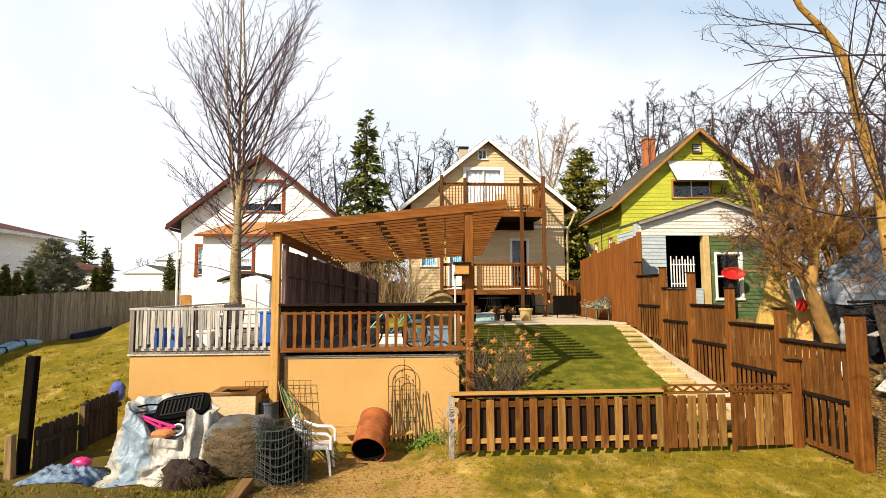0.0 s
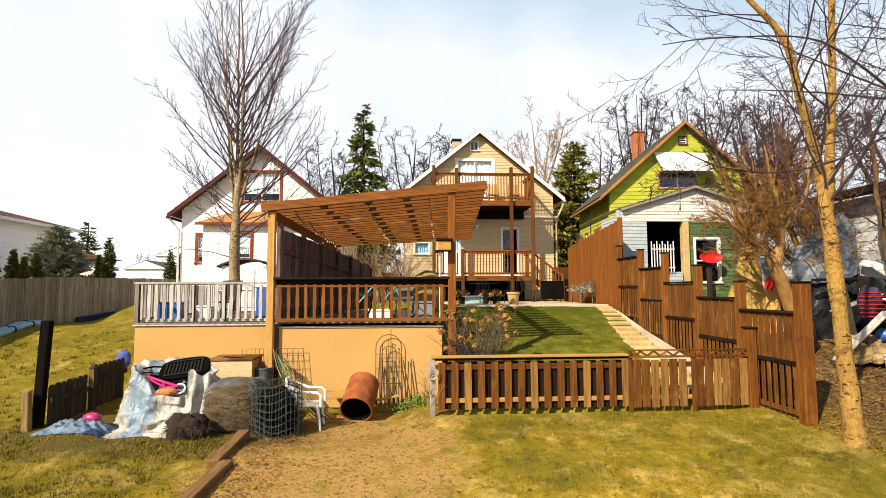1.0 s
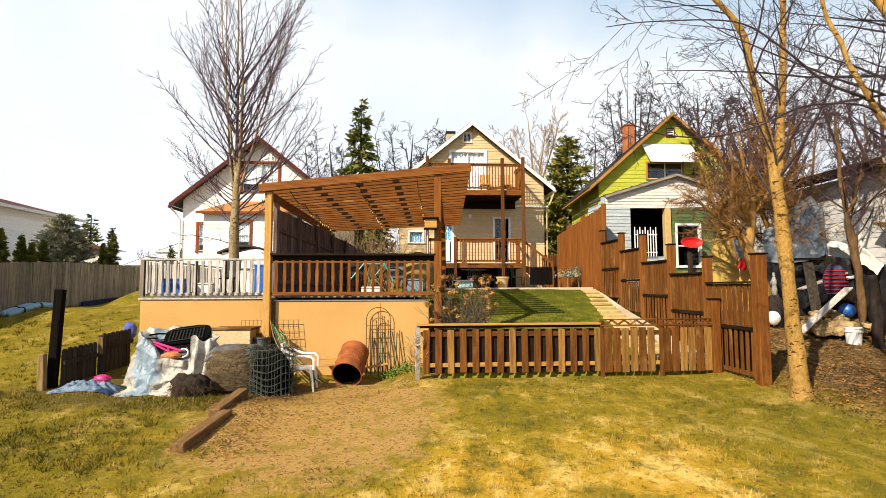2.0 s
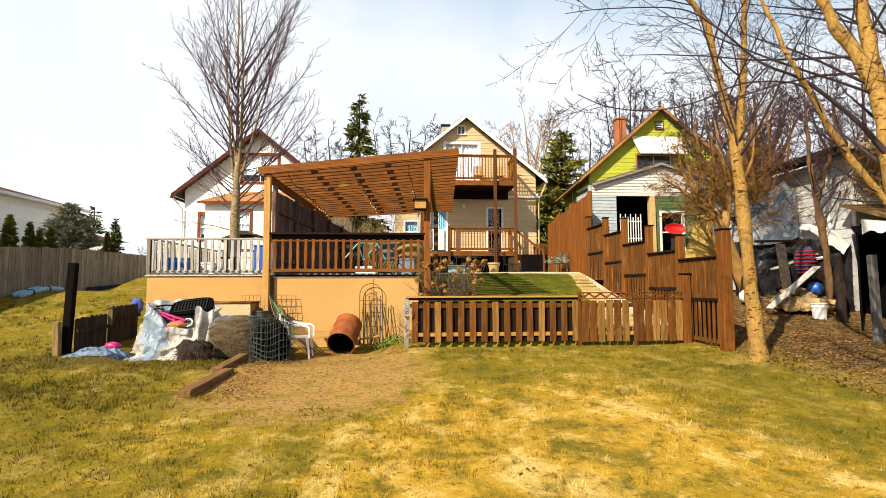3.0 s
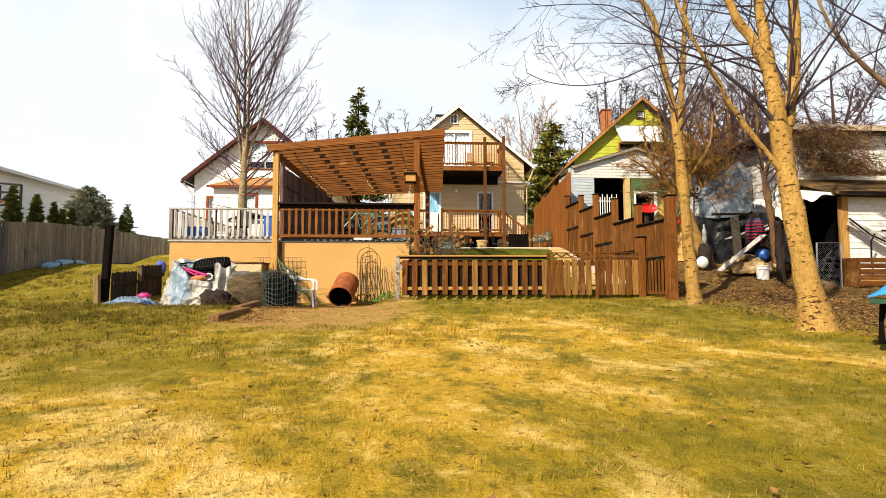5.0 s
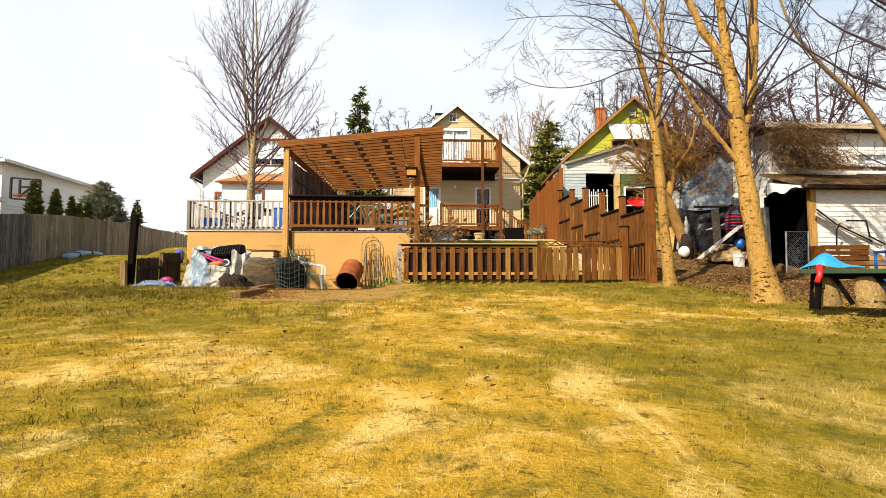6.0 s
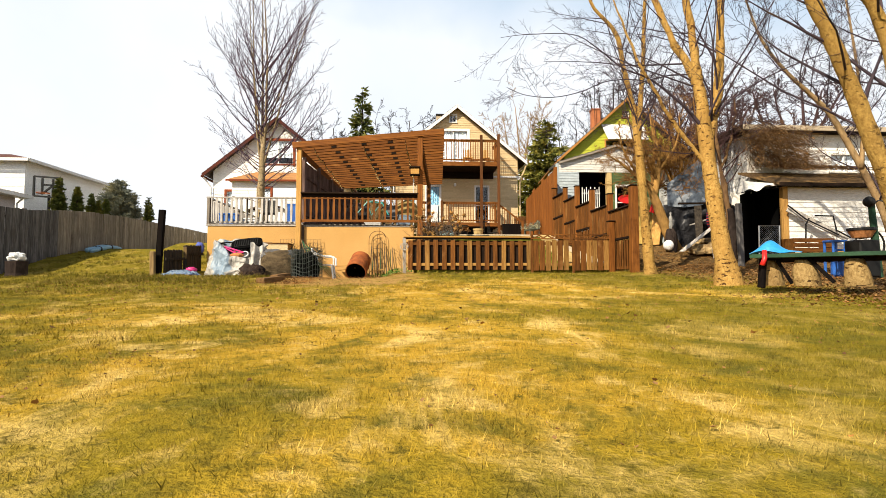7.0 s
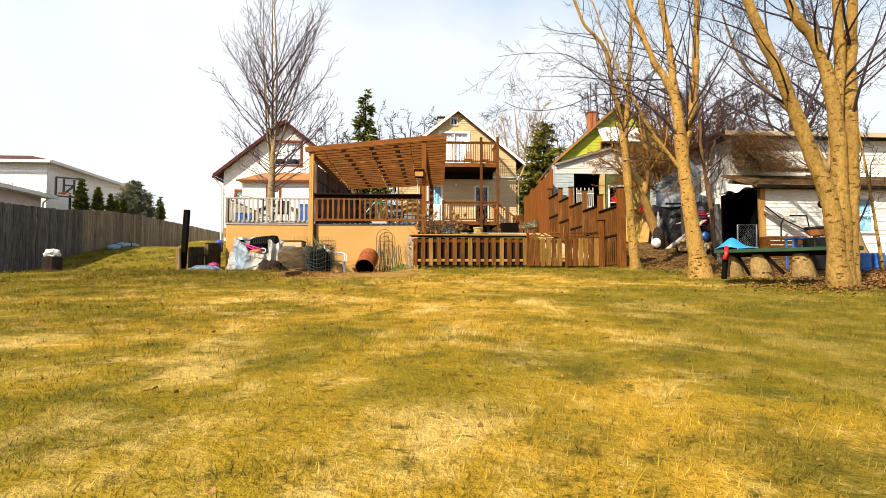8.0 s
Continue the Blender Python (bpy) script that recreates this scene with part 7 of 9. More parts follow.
BLUEGREYTARP = crumpled("blue_grey_sheet", (0.10, 0.125, 0.165), (0.05, 0.062, 0.085), (0.24, 0.265, 0.30), 0.57)
DARKSHEET = crumpled("black_sheeting", (0.026, 0.026, 0.030), (0.010, 0.010, 0.012), (0.060, 0.062, 0.070), 0.58)
OLDPOST = shade("black_weathered_post", (0.009, 0.007, 0.006), (0.005, 0.004, 0.004), 1.6, WZ, 0.95, 0.5, 5.0, 0.1, spec=0.02)
DARKFENCE = shade("grey_brown_boards", (0.050, 0.040, 0.030), (0.024, 0.019, 0.015), 1.6, WZ, 0.85, 0.5, 5.0, 0.25)


def cloth_patch(x0, x1, y0, y1, high, seed, n=36, sharp=1.0):
    """A crumpled sheet lying on the ground."""
    s = Soup()
    for j in range(n + 1):
        for i in range(n + 1):
            u, v = i / n, j / n
            x, y = x0 + (x1 - x0) * u, y0 + (y1 - y0) * v
            edge = min(1.0, 5 * min(u, 1 - u, v, 1 - v))
            p = Vector((x * 6.0, y * 6.0, seed))
            r = 1 - abs(noise.noise(p)) * 1.6
            r2 = 1 - abs(noise.noise(p * 2.6)) * 1.5
            z = high * edge * (0.35 + 0.55 * max(0, r) ** (2 * sharp) + 0.25 * max(0, r2))
            w = 0.10 * noise.noise(Vector((u * 3, v * 3, seed + 5)))
            s.v.append(Vector((x + w * (1 - edge), y + w * (1 - edge), ground_z(x, y) + 0.01 + z)))
    w = n + 1
    s.f = [(j * w + i, j * w + i + 1, (j + 1) * w + i + 1, (j + 1) * w + i) for j in range(n) for i in range(n)]
    return s


PALEPOST = shade("weathered_pale_post", (0.30, 0.20, 0.085), (0.17, 0.11, 0.05), 1.6, WZ, 0.85, 0.5, 5.0, 0.25, c3=(0.12, 0.08, 0.04), patch=0.55)


def corner_posts_and_low_fence():
    p = thing("fence_post", "black weathered timber post leaning beside a low fence", "post", (-6.28, 9.9, -0.3))
    part("shaft", Soup().beam((-6.36, 9.9, -0.45), (-6.27, 9.9, 1.60), 0.15, 0.12, 0.012, (0, 1, 0)), OLDPOST, p)
    q = thing("fence_post", "short weathered pale sawn-off timber post", "post", (-6.42, 9.86, -0.3))
    part("shaft", Soup().beam((-6.38, 9.72, -0.45), (-6.41, 9.72, 0.50), 0.115, 0.10, 0.012, (0, 1, 0)), PALEPOST, q)
    f = thing("low_fence", "low dark dog-eared board fence running to the wall", "fence", (-6.15, 10.9, -0.1))
    rng = random.Random(14)
    for y0, y1, top in ((9.92, 10.74, 0.55), (10.86, 11.66, 0.73)):
        n = 7
        for i in range(n):
            t = (i + 0.5) / n
            y = y0 + (y1 - y0) * t
            w = (y1 - y0) / n - 0.004
            h = top + 0.28 + rng.uniform(-0.012, 0.012) + 0.06 * t
            s = Soup().prism([(-w / 2, 0, 0), (w / 2, 0, 0), (w / 2, 0, h - 0.03), (w * 0.28, 0, h), (-w * 0.28, 0, h), (-w / 2, 0, h - 0.03)], (0, 0.02, 0))
            piece("board", s.mesh("board", DARKFENCE), pose(-6.20 + 0.17 * (y - 9.95), y, -0.28, 0, rng.uniform(-0.6, 0.6), 84), f)
        xa, xb = -6.16 + 0.17 * (y0 - 9.95), -6.16 + 0.17 * (y1 - 9.95)
        part("rail", Soup().beam((xa, y0, top - 0.24), (xb, y1, top - 0.20), 0.035, 0.08), DARKFENCE, f)
    part("post", Soup().box(-6.07, -5.96, 10.75, 10.85, -0.3, 0.72, 0.01), DARKFENCE, f)
    # thin pale plate stands in for a patch of light on the post
    part("patch", Soup().box(-6.06, -5.97, 10.738, 10.748, 0.36, 0.68, 0.003), PALEPOST, f, "pale patch painted for light on the post")


def covered_heap():
    h = thing("tarp_heap", "dirty white and blue tarp heaped round discarded toys", "tarp", (-4.4, 10.2, -0.1))
    # large flat facets with sharp creases between them, laid round the heap and tucked in over its rim
    rng = random.Random(33)
    nt, nv, q = 30, 9, 5
    cx, cy = -4.38, 10.22
    rim = [(0, 0.86), (0.9, 0.97), (1.57, 0.99), (2.5, 0.98), (3.14, 0.93), (3.9, 0.84), (4.6, 0.50), (5.2, 0.42), (5.7, 0.64), (6.283, 0.86)]
    net = []
    for j in range(nv + 1):
        v = j / nv
        row = []
        for i in range(nt):
            a = 2 * math.pi * (i + rng.uniform(-0.33, 0.33)) / nt + 0.10 * v
            top = along(rim, a % 6.283) - 0.11
            if v < 0.78:
                t = v / 0.78
                rx, ry, z = 0.90 - 0.26 * t ** 0.7, 0.60 - 0.20 * t ** 0.7, -0.20 + (top + 0.20) * t
            else:
                t = (v - 0.78) / 0.22
                rx, ry, z = 0.64 - 0.22 * t, 0.40 - 0.16 * t, top - 0.20 * t * t
            k = 1 + (rng.uniform(-0.11, 0.11) + (0.10 if i % 3 == 0 else -0.045)) * (1.15 - 0.5 * v)
            row.append(Vector((cx + rx * k * math.cos(a), cy + ry * k * math.sin(a), z + rng.uniform(-0.04, 0.04) * (0.2 if j == 0 else 1))))
        net.append(row)
    s = Soup()
    for j in range(nv * q + 1):
        b, v = min(j // q, nv - 1), j / q - min(j // q, nv - 1)
        for i in range(nt * q):
            a, u = i // q, (i % q) / q
            lo, hi = net[b][a].lerp(net[b][(a + 1) % nt], u), net[b + 1][a].lerp(net[b + 1][(a + 1) % nt], u)
            c = lo.lerp(hi, v)
            s.v.append(c + Vector((c.x - cx, c.y - cy, 0)) * 0.05 * noise.noise(c * 9.0))
    w = nt * q
    s.f = [(j * w + i, j * w + (i + 1) % w, (j + 1) * w + (i + 1) % w, (j + 1) * w + i) for j in range(nv * q) for i in range(w)]
    part("sheet", s, TARP, h, smooth=True)
    # a loose end gathered into upright folds
    f = Soup()
    n, m = 28, 12
    for j in range(m + 1):
        for i in range(n + 1):
            u, v = i / n, j / m
            fold = 0.06 * math.sin(u * 12 + 2.6 * v + 2.0 * noise.noise(Vector((u * 2, v * 2, 1.0)))) * (0.4 + 0.6 * v) + 0.02 * noise.noise(Vector((u * 7, v * 4, 3.0)))
            f.v.append(Vector((-4.02 + 0.30 * u + 0.10 * v + 0.05 * v * u, 9.92 + 0.20 * u - 0.26 * math.sin(1.4 * v) + fold, 0.75 - 0.10 * u - 0.80 * v + 0.04 * math.sin(u * 8))))
    f.f = [(j * (n + 1) + i, j * (n + 1) + i + 1, (j + 1) * (n + 1) + i + 1, (j + 1) * (n + 1) + i) for j in range(m) for i in range(n)]
    part("loose_end", f, TARP, h, smooth=True)
    part("skirt", cloth_patch(-5.15, -4.0, 9.52, 9.95, 0.05, 4.0), TARP, h, smooth=True)
    part("filling", Soup().lump((-4.38, 10.22, 0.18), (0.55, 0.34, 0.34), 0.2, 2.0, 12), GREYTARP, h)
    b = thing("toy_bicycle", "pink child's bicycle half buried in a tarp", "bicycle", (-4.4, 10.1, 0.5))
    part("frame_tube", Soup().tube([(-4.72, 10.05, 0.65), (-4.45, 10.0, 0.57), (-4.2, 10.0, 0.49)], 0.022, 7).tube([(-4.70, 10.05, 0.61), (-4.42, 10.02, 0.47), (-4.2, 10.0, 0.49)], 0.020, 7).tube([(-4.45, 10.0, 0.57), (-4.40, 10.02, 0.42)], 0.02, 7), PINK, b)
    part("handlebar", Soup().tube([(-4.86, 9.95, 0.70), (-4.74, 10.02, 0.72), (-4.70, 10.14, 0.70)], 0.013, 6), BLACKMETAL, b)
    part("wheel", Soup().tube([(-4.18 + 0.09 * math.cos(a), 10.0 + 0.05 * math.sin(a), 0.45 + 0.07 * math.sin(a)) for a in np.linspace(0, 6.283, 25)], 0.014, 7), PLASTIC_W, b)
    part("seat", Soup().lump((-4.36, 9.94, 0.41), (0.18, 0.12, 0.07), 0.1, 2.0, 9), TERRA, b)
    t = thing("plastic_tray", "black plastic crate lid lying on a tarp heap", "tray", (-4.15, 10.3, 0.9))
    m = pose(-4.20, 10.28, 0.73, 36, -7, 6)
    s = Soup()
    n = 28
    prof = [(math.copysign(abs(math.cos(2 * math.pi * i / n)) ** 0.6, math.cos(2 * math.pi * i / n)) * 0.40, math.copysign(abs(math.sin(2 * math.pi * i / n)) ** 0.6, math.sin(2 * math.pi * i / n)) * 0.24) for i in range(n)]
    s.prism([m @ Vector((x, y, 0)) for x, y in prof], (m.to_3x3() @ Vector((0, 0, 0.045))))
    part("body", s, BLACK, t)
    r = Soup()
    part("handle", Soup().tube([m @ Vector(q) for q in ((-0.36, 0.10, 0.03), (-0.52, 0.12, 0.05), (-0.74, 0.10, 0.06))], 0.016, 6), BLACK, t)
    worn = shade("worn_black_plastic", (0.022, 0.021, 0.020), (0.012, 0.012, 0.012), 6.0, (1, 1, 1), 0.8, 0.1, 9.0, 0.05)
    for i in range(9):
        part("rib", Soup().box(-0.26 + i * 0.058, -0.235 + i * 0.058, -0.13, 0.13, 0.047, 0.060, 0.003, m), worn, t)
    for x0, x1, y0, y1 in ((-0.31, 0.29, -0.17, -0.145), (-0.31, 0.29, 0.145, 0.17), (-0.31, -0.285, -0.145, 0.145), (0.265, 0.29, -0.145, 0.145)):
        r.box(x0, x1, y0, y1, 0.047, 0.070, 0.003, m)
    part("rim", r, worn, t)
    single("bamboo_pole", Soup().tube([(-5.0, 10.85, 0.80), (-4.4, 10.9, 0.84), (-3.7, 10.95, 0.82)], 0.014, 6), BARK_TAN, "thin brown pole lying across the heap", "pole")


def storage_box():
    b = thing("storage_box", "tan wooden box with a brown open lid by the wall", "box", (-3.65, 11.25, 0.0))
    x0, x1, y0, y1, z0, z1 = -4.05, -3.26, 10.92, 11.60, -0.05, 0.78
    for n, q in (("side", (x0, x1, y0, y0 + 0.03)), ("side", (x0, x1, y1 - 0.03, y1)), ("side", (x0, x0 + 0.03, y0 + 0.031, y1 - 0.031)), ("side", (x1 - 0.03, x1, y0 + 0.031, y1 - 0.031))):
        # front side is a lighter beige for the sun that falls on it
        part(n, Soup().box(*q, z0, z1, 0.005), BEIGE if q[3] < 11.0 else TAN["x"], b)
    part("lid_frame", Soup().box(x0 - 0.02, x1 + 0.02, y0 - 0.02, y0 + 0.16, z1 + 0.002, z1 + 0.035).box(x0 - 0.02, x1 + 0.02, y1 - 0.16, y1 + 0.02, z1 + 0.002, z1 + 0.035).box(x0 - 0.02, x0 + 0.16, y0 + 0.161, y1 - 0.161, z1 + 0.002, z1 + 0.035).box(x1 - 0.22, x1 + 0.02, y0 + 0.161, y1 - 0.161, z1 + 0.002, z1 + 0.035), FENCE["x"], b)
    d = thing("black_planter", "dark plastic planter behind the hay heap", "planter", (-3.1, 11.2, 0.0))
    part("pot", Soup().lathe([(0.01, 0.0), (0.12, 0.0), (0.16, 0.56), (0.17, 0.57), (0.17, 0.60), (0.14, 0.60), (0.13, 0.5), (0.01, 0.5)], 18, Matrix.Translation((-3.1, 11.18, 0.02))), GREYTARP, d)
    # black board stands for the dark inside the box
    part("inside", Soup().box(x0 + 0.04, x1 - 0.04, y0 + 0.04, y1 - 0.04, 0.3, 0.32), BLACK, b)


def hay_heaps():
    s = Soup().lump((0, 0, 0), (1, 1, 1), 0.10, 2.6, 18, 3.0)
    box = lambda t: math.copysign(abs(t) ** 0.62, t)
    s.v = [Vector((-3.25 + 0.50 * box(p.x) + 0.02 * noise.noise(p * 5), 10.08 + 0.42 * box(p.y), 0.13 + 0.42 * box(p.z) + 0.03 * noise.noise(p * 3))) for p in s.v]
    h = thing("hay_heap", "matted bale of dry hay under a grey sheet", "heap", (-3.25, 10.0, -0.2))
    part("hay", s, STRAW, h, smooth=True)
    c = Soup()
    n = 18
    for j in range(n + 1):
        for i in range(n + 1):
            u, v = i / n - 0.5, j / n - 0.5
            x, y = -3.25 + u * 0.92, 10.18 + v * 0.86
            z = 0.56 - 0.9 * max(0, abs(u) - 0.36) - 0.9 * max(0, abs(v) - 0.36) + 0.035 * noise.noise(Vector((x * 4, y * 4, 1)))
            c.v.append(Vector((x, y, z)))
    c.f = [(j * (n + 1) + i, j * (n + 1) + i + 1, (j + 1) * (n + 1) + i + 1, (j + 1) * (n + 1) + i) for j in range(n) for i in range(n)]
    part("cover", c, GREYTARP, h, smooth=True)
    rng = random.Random(17)
    st = Soup()
    for i in range(180):
        a = rng.uniform(0, 6.283)
        p = Vector((-3.25 + rng.uniform(-0.48, 0.48), 9.66 + rng.uniform(-0.03, 0.03), rng.uniform(-0.22, 0.50)))
        st.tube(bend_line(p, (rng.gauss(0, 1.0), rng.gauss(-0.1, 0.2), rng.uniform(-0.7, 0.4)), 0.13, 3, 0.3, 0, rng), 0.0035, 3, False)
    part("straw", st, STRAW, h)
    g = thing("grass_clump", "dark dead ornamental grass clump on the lawn edge", "plant", (-3.82, 9.45, -0.2))
    part("crown", Soup().lump((-3.82, 9.45, -0.12), (0.30, 0.22, 0.27), 0.35, 2.5, 12, 6.0), BARK_DARK, g, smooth=True)
    st = Soup()
    for i in range(700):
        a, f = rng.uniform(0, 6.283), rng.random()
        st.tube(bend_line((-3.82 + 0.22 * math.cos(a) * f, 9.45 + 0.16 * math.sin(a) * f, -0.05), (math.cos(a) * f, math.sin(a) * f, 0.7 - 0.5 * f), rng.uniform(0.14, 0.28), 4, 0.25, -0.26, rng), [0.004, 0.004, 0.003, 0.002, 0.001], 3, False)
    part("tuft", st, SOIL, g)


def wire_cage():
    c = thing("wire_cage", "roll of dark welded wire fencing standing on the soil", "wire roll", (-2.5, 9.65, -0.3))
    s = Soup()
    for ring in range(2):
        r = 0.40 - 0.05 * ring
        for j in range(9):
            z = -0.30 + j * 0.105
            s.tube([(-2.5 + r * math.cos(a) * (1 + 0.06 * math.sin(3 * a)), 9.66 + r * 0.8 * math.sin(a), z + 0.05 * math.sin(2 * a + 0.5 * j) + 0.02 * math.sin(5 * a)) for a in np.linspace(0, 6.283, 29)], 0.0048, 4, False)
        for i in range(24):
            a = 2 * math.pi * i / 24 + ring * 0.13
            k = r * (1 + 0.06 * math.sin(3 * a))
            s.tube([(-2.5 + k * math.cos(a), 9.66 + r * 0.8 * math.sin(a), -0.32), (-2.5 + k * math.cos(a) * 0.98, 9.66 + r * 0.78 * math.sin(a), 0.56)], 0.0048, 4, False)
    part("mesh", s, shade("green_coated_wire", (0.075, 0.085, 0.075), (0.045, 0.05, 0.045), 8.0, (1, 1, 1), 0.5, 0.1, 9.0, 0.05, spec=0.2), c)
    rng = random.Random(29)
    k = Soup()
    for i in range(420):
        a = rng.uniform(0, 6.283)
        p = Vector((-2.5 + 0.36 * math.cos(a) * rng.uniform(0.7, 1.1), 9.68 + 0.29 * math.sin(a) * rng.uniform(0.7, 1.1), rng.uniform(-0.2, 0.58)))
        k.tube(bend_line(p, (rng.gauss(-0.2, 0.6), rng.gauss(-0.1, 0.5), rng.gauss(0.3, 0.6)), rng.uniform(0.12, 0.34), 4, 0.35, 0, rng), 0.003, 3, False)
    part("fibre", k, shade("dark_green_net", (0.018, 0.028, 0.020), (0.010, 0.014, 0.011), 6.0), c, "frayed dark green netting")
    part("netting", Soup().lump((-2.5, 9.70, 0.06), (0.33, 0.26, 0.42), 0.25, 2.0, 14, 8.0), BLACK, c, "black bundled netting inside")


def plastic_chair():
    c = thing("plastic_chair", "white moulded plastic garden chair by the wall", "chair", (-2.05, 10.05, -0.25))
    z = -0.25
    part("seat", Soup().box(-2.30, -1.86, 9.83, 10.27, z + 0.39, z + 0.42, 0.012), PLASTIC_W, c)
    for x, y in ((-1.88, 9.85), (-1.88, 10.25), (-2.28, 9.85), (-2.28, 10.25)):
        dx = 0.05 if x > -2 else -0.06
        part("leg", Soup().tube([(x, y, z + 0.40), (x + dx * 0.6, y, z + 0.2), (x + dx, y, z)], [0.028, 0.024, 0.02], 7), PLASTIC_W, c)
    for y in (9.81, 10.29):
        part("armrest", Soup().tube([(-2.32, y, z + 0.72), (-2.1, y, z + 0.64), (-1.88, y, z + 0.63), (-1.82, y, z + 0.58), (-1.82, y, z + 0.40)], [0.026, 0.026, 0.026, 0.024, 0.024], 7), PLASTIC_W, c)
    part("back_frame", Soup().tube([(-2.28, 9.82, z + 0.41), (-2.38, 9.82, z + 0.74), (-2.42, 9.95, z + 0.84), (-2.42, 10.15, z + 0.84), (-2.38, 10.28, z + 0.74), (-2.28, 10.28, z + 0.41)], 0.022, 7), PLASTIC_W, c)
    for i in range(5):
        y = 9.89 + i * 0.08
        part("back_slat", Soup().beam((-2.30, y, z + 0.42), (-2.415, y, z + 0.82), 0.035, 0.012), PLASTIC_W, c)


def barrel():
    b = thing("steel_drum", "rusty orange steel drum tipped open towards the lawn", "barrel", (-1.25, 10.6, -0.2))
    axis = Vector((-0.14, -0.84, -0.52)).normalized()
    m = Vector((0, 0, -1)).rotation_difference(axis).to_matrix().to_4x4()
    m.translation = Vector((-1.24, 10.62, 0.15))
    r = 0.285
    prof = [(r * 0.02, 0.33), (r * 0.96, 0.33), (r, 0.345), (r, 0.31), (r * 0.985, 0.30), (r * 0.985, 0.13), (r * 1.025, 0.11), (r * 0.985, 0.09), (r * 0.985, -0.10), (r * 1.025, -0.12), (r * 0.985, -0.14), (r * 0.985, -0.32), (r * 1.02, -0.335), (r * 1.02, -0.35), (r * 0.95, -0.35), (r * 0.95, 0.30), (r * 0.02, 0.31)]
    part("shell", Soup().lathe(prof, 36, m), RUST, b, smooth=False)
    # black sleeve inside the rusty shell in place of the drum's inner shade
    part("lining", Soup().lathe([(r * 0.94, -0.33), (r * 0.94, 0.29), (r * 0.02, 0.295)], 30, m), BLACK, b)
    # pale discs painted where light comes through two holes
    for x, y in ((0.06, 0.05), (-0.08, -0.10)):
        part("hole_light", Soup().lump((x, y, 0.27), (0.05, 0.035, 0.01), 0.2, 2, 8, m=m), TAN["x"], b)
    for i, (x0, y0, z0, x1, y1, z1) in enumerate(((-2.0, 11.1, 0.02, -1.35, 10.98, 0.10), (-1.95, 11.2, 0.16, -1.25, 11.15, 0.20), (-0.95, 11.0, 0.0, -0.55, 11.1, 0.06))):
        single("offcut_board", Soup().beam((x0, y0, z0), (x1, y1, z1), 0.12, 0.03), TAN["x"], "pale loose board lying against the wall", "board", group="offcuts")


def trellises():
    def arch(x0, x1, y, z0, z1, bars, name, label, rings):
        t = thing(name, label, "trellis", ((x0 + x1) / 2, y, z0))
        r = (x1 - x0) / 2
        cx = (x0 + x1) / 2
        part("arch", Soup().tube([(x0, y, z0)] + [(cx - r * math.cos(a), y, z1 - r + r * math.sin(a)) for a in np.linspace(0, math.pi, 15)] + [(x1, y, z0)], 0.008, 5), WIRE, t)
        for i in range(bars):
            x = x0 + (x1 - x0) * (i + 1) / (bars + 1)
            top = z1 - 0.22 + 0.10 * (i % 2)
            part("upright", Soup().tube([(x, y, z0), (x, y, top)], 0.006, 5).lump((x, y, top + 0.012), (0.014, 0.014, 0.02), 0, 1, 5), WIRE, t)
        for z in rings:
            part("crossbar", Soup().tube([(x0, y, z), (x1, y, z)], 0.005, 5), WIRE, t)
    arch(-1.0, -0.50, 11.34, -0.15, 1.20, 3, "arched_trellis", "rusty arched wire trellis leaning on the wall", (0.25, 0.55, 0.82))
    arch(-0.88, -0.60, 11.31, -0.15, 0.98, 1, "arched_trellis", "small rusty arched wire trellis on the wall", (0.35, 0.68))
    rng = random.Random(23)
    for i in range(9):
        x = -0.98 + i * 0.085
        mat = GREENPAINT if i % 3 == 1 else BARK_GREY
        single("garden_stake", Soup().tube([(x, 11.2 + rng.uniform(-0.05, 0.05), -0.15), (x + rng.uniform(-0.04, 0.06), 11.38, rng.uniform(0.45, 0.8))], 0.011, 5), mat, "thin garden stake propped against the stucco wall", "stake", group="garden stakes")
    for x0, x1, z1 in ((-3.56, -3.16, 0.95), (-2.92, -2.40, 0.95)):
        t = thing("wire_trellis", "rusty welded wire panel leaning on the wall", "wire panel", ((x0 + x1) / 2, 11.3, -0.1))
        s = Soup()
        for i in range(6):
            x = x0 + (x1 - x0) * i / 5
            s.tube([(x, 11.2, -0.15), (x, 11.33, z1)], 0.005, 4)
        for j in range(9):
            f = j / 8
            s.tube([(x0, 11.2 + 0.13 * f, -0.15 + (z1 + 0.15) * f), (x1, 11.2 + 0.13 * f, -0.15 + (z1 + 0.15) * f)], 0.005, 4)
        part("grid", s, WIRE, t)
    h = thing("garden_hose", "green hose and netting slung from the deck post", "hose", (-2.7, 11.0, 0.1))
    for i in range(7):
        a = rng.uniform(-0.1, 0.1)
        part("loop", Soup().tube(smooth_tube([(-2.96 + 0.03 * i, 11.25, 0.95 - 0.04 * i), (-2.82 + 0.04 * i, 11.05 + a, 0.62), (-2.55 + 0.03 * i, 10.7 + a, 0.30), (-2.2 + 0.05 * i, 10.35 + a, 0.02), (-2.0 + 0.06 * i, 10.3 + a, -0.16)]), 0.010, 5), HOSE if i % 3 else BARK_TAN, h)
    k = Soup()
    for i in range(420):
        x, y = rng.gauss(-0.25, 0.30), rng.gauss(10.95, 0.16)
        z = ground_z(x, y) + rng.uniform(0.02, 0.16)
        u = Vector((rng.gauss(0, 1), rng.gauss(0, 1), rng.gauss(0.2, 0.5))).normalized()
        w = u.orthogonal().normalized()
        sz = rng.uniform(0.03, 0.065)
        p = Vector((x, y, z))
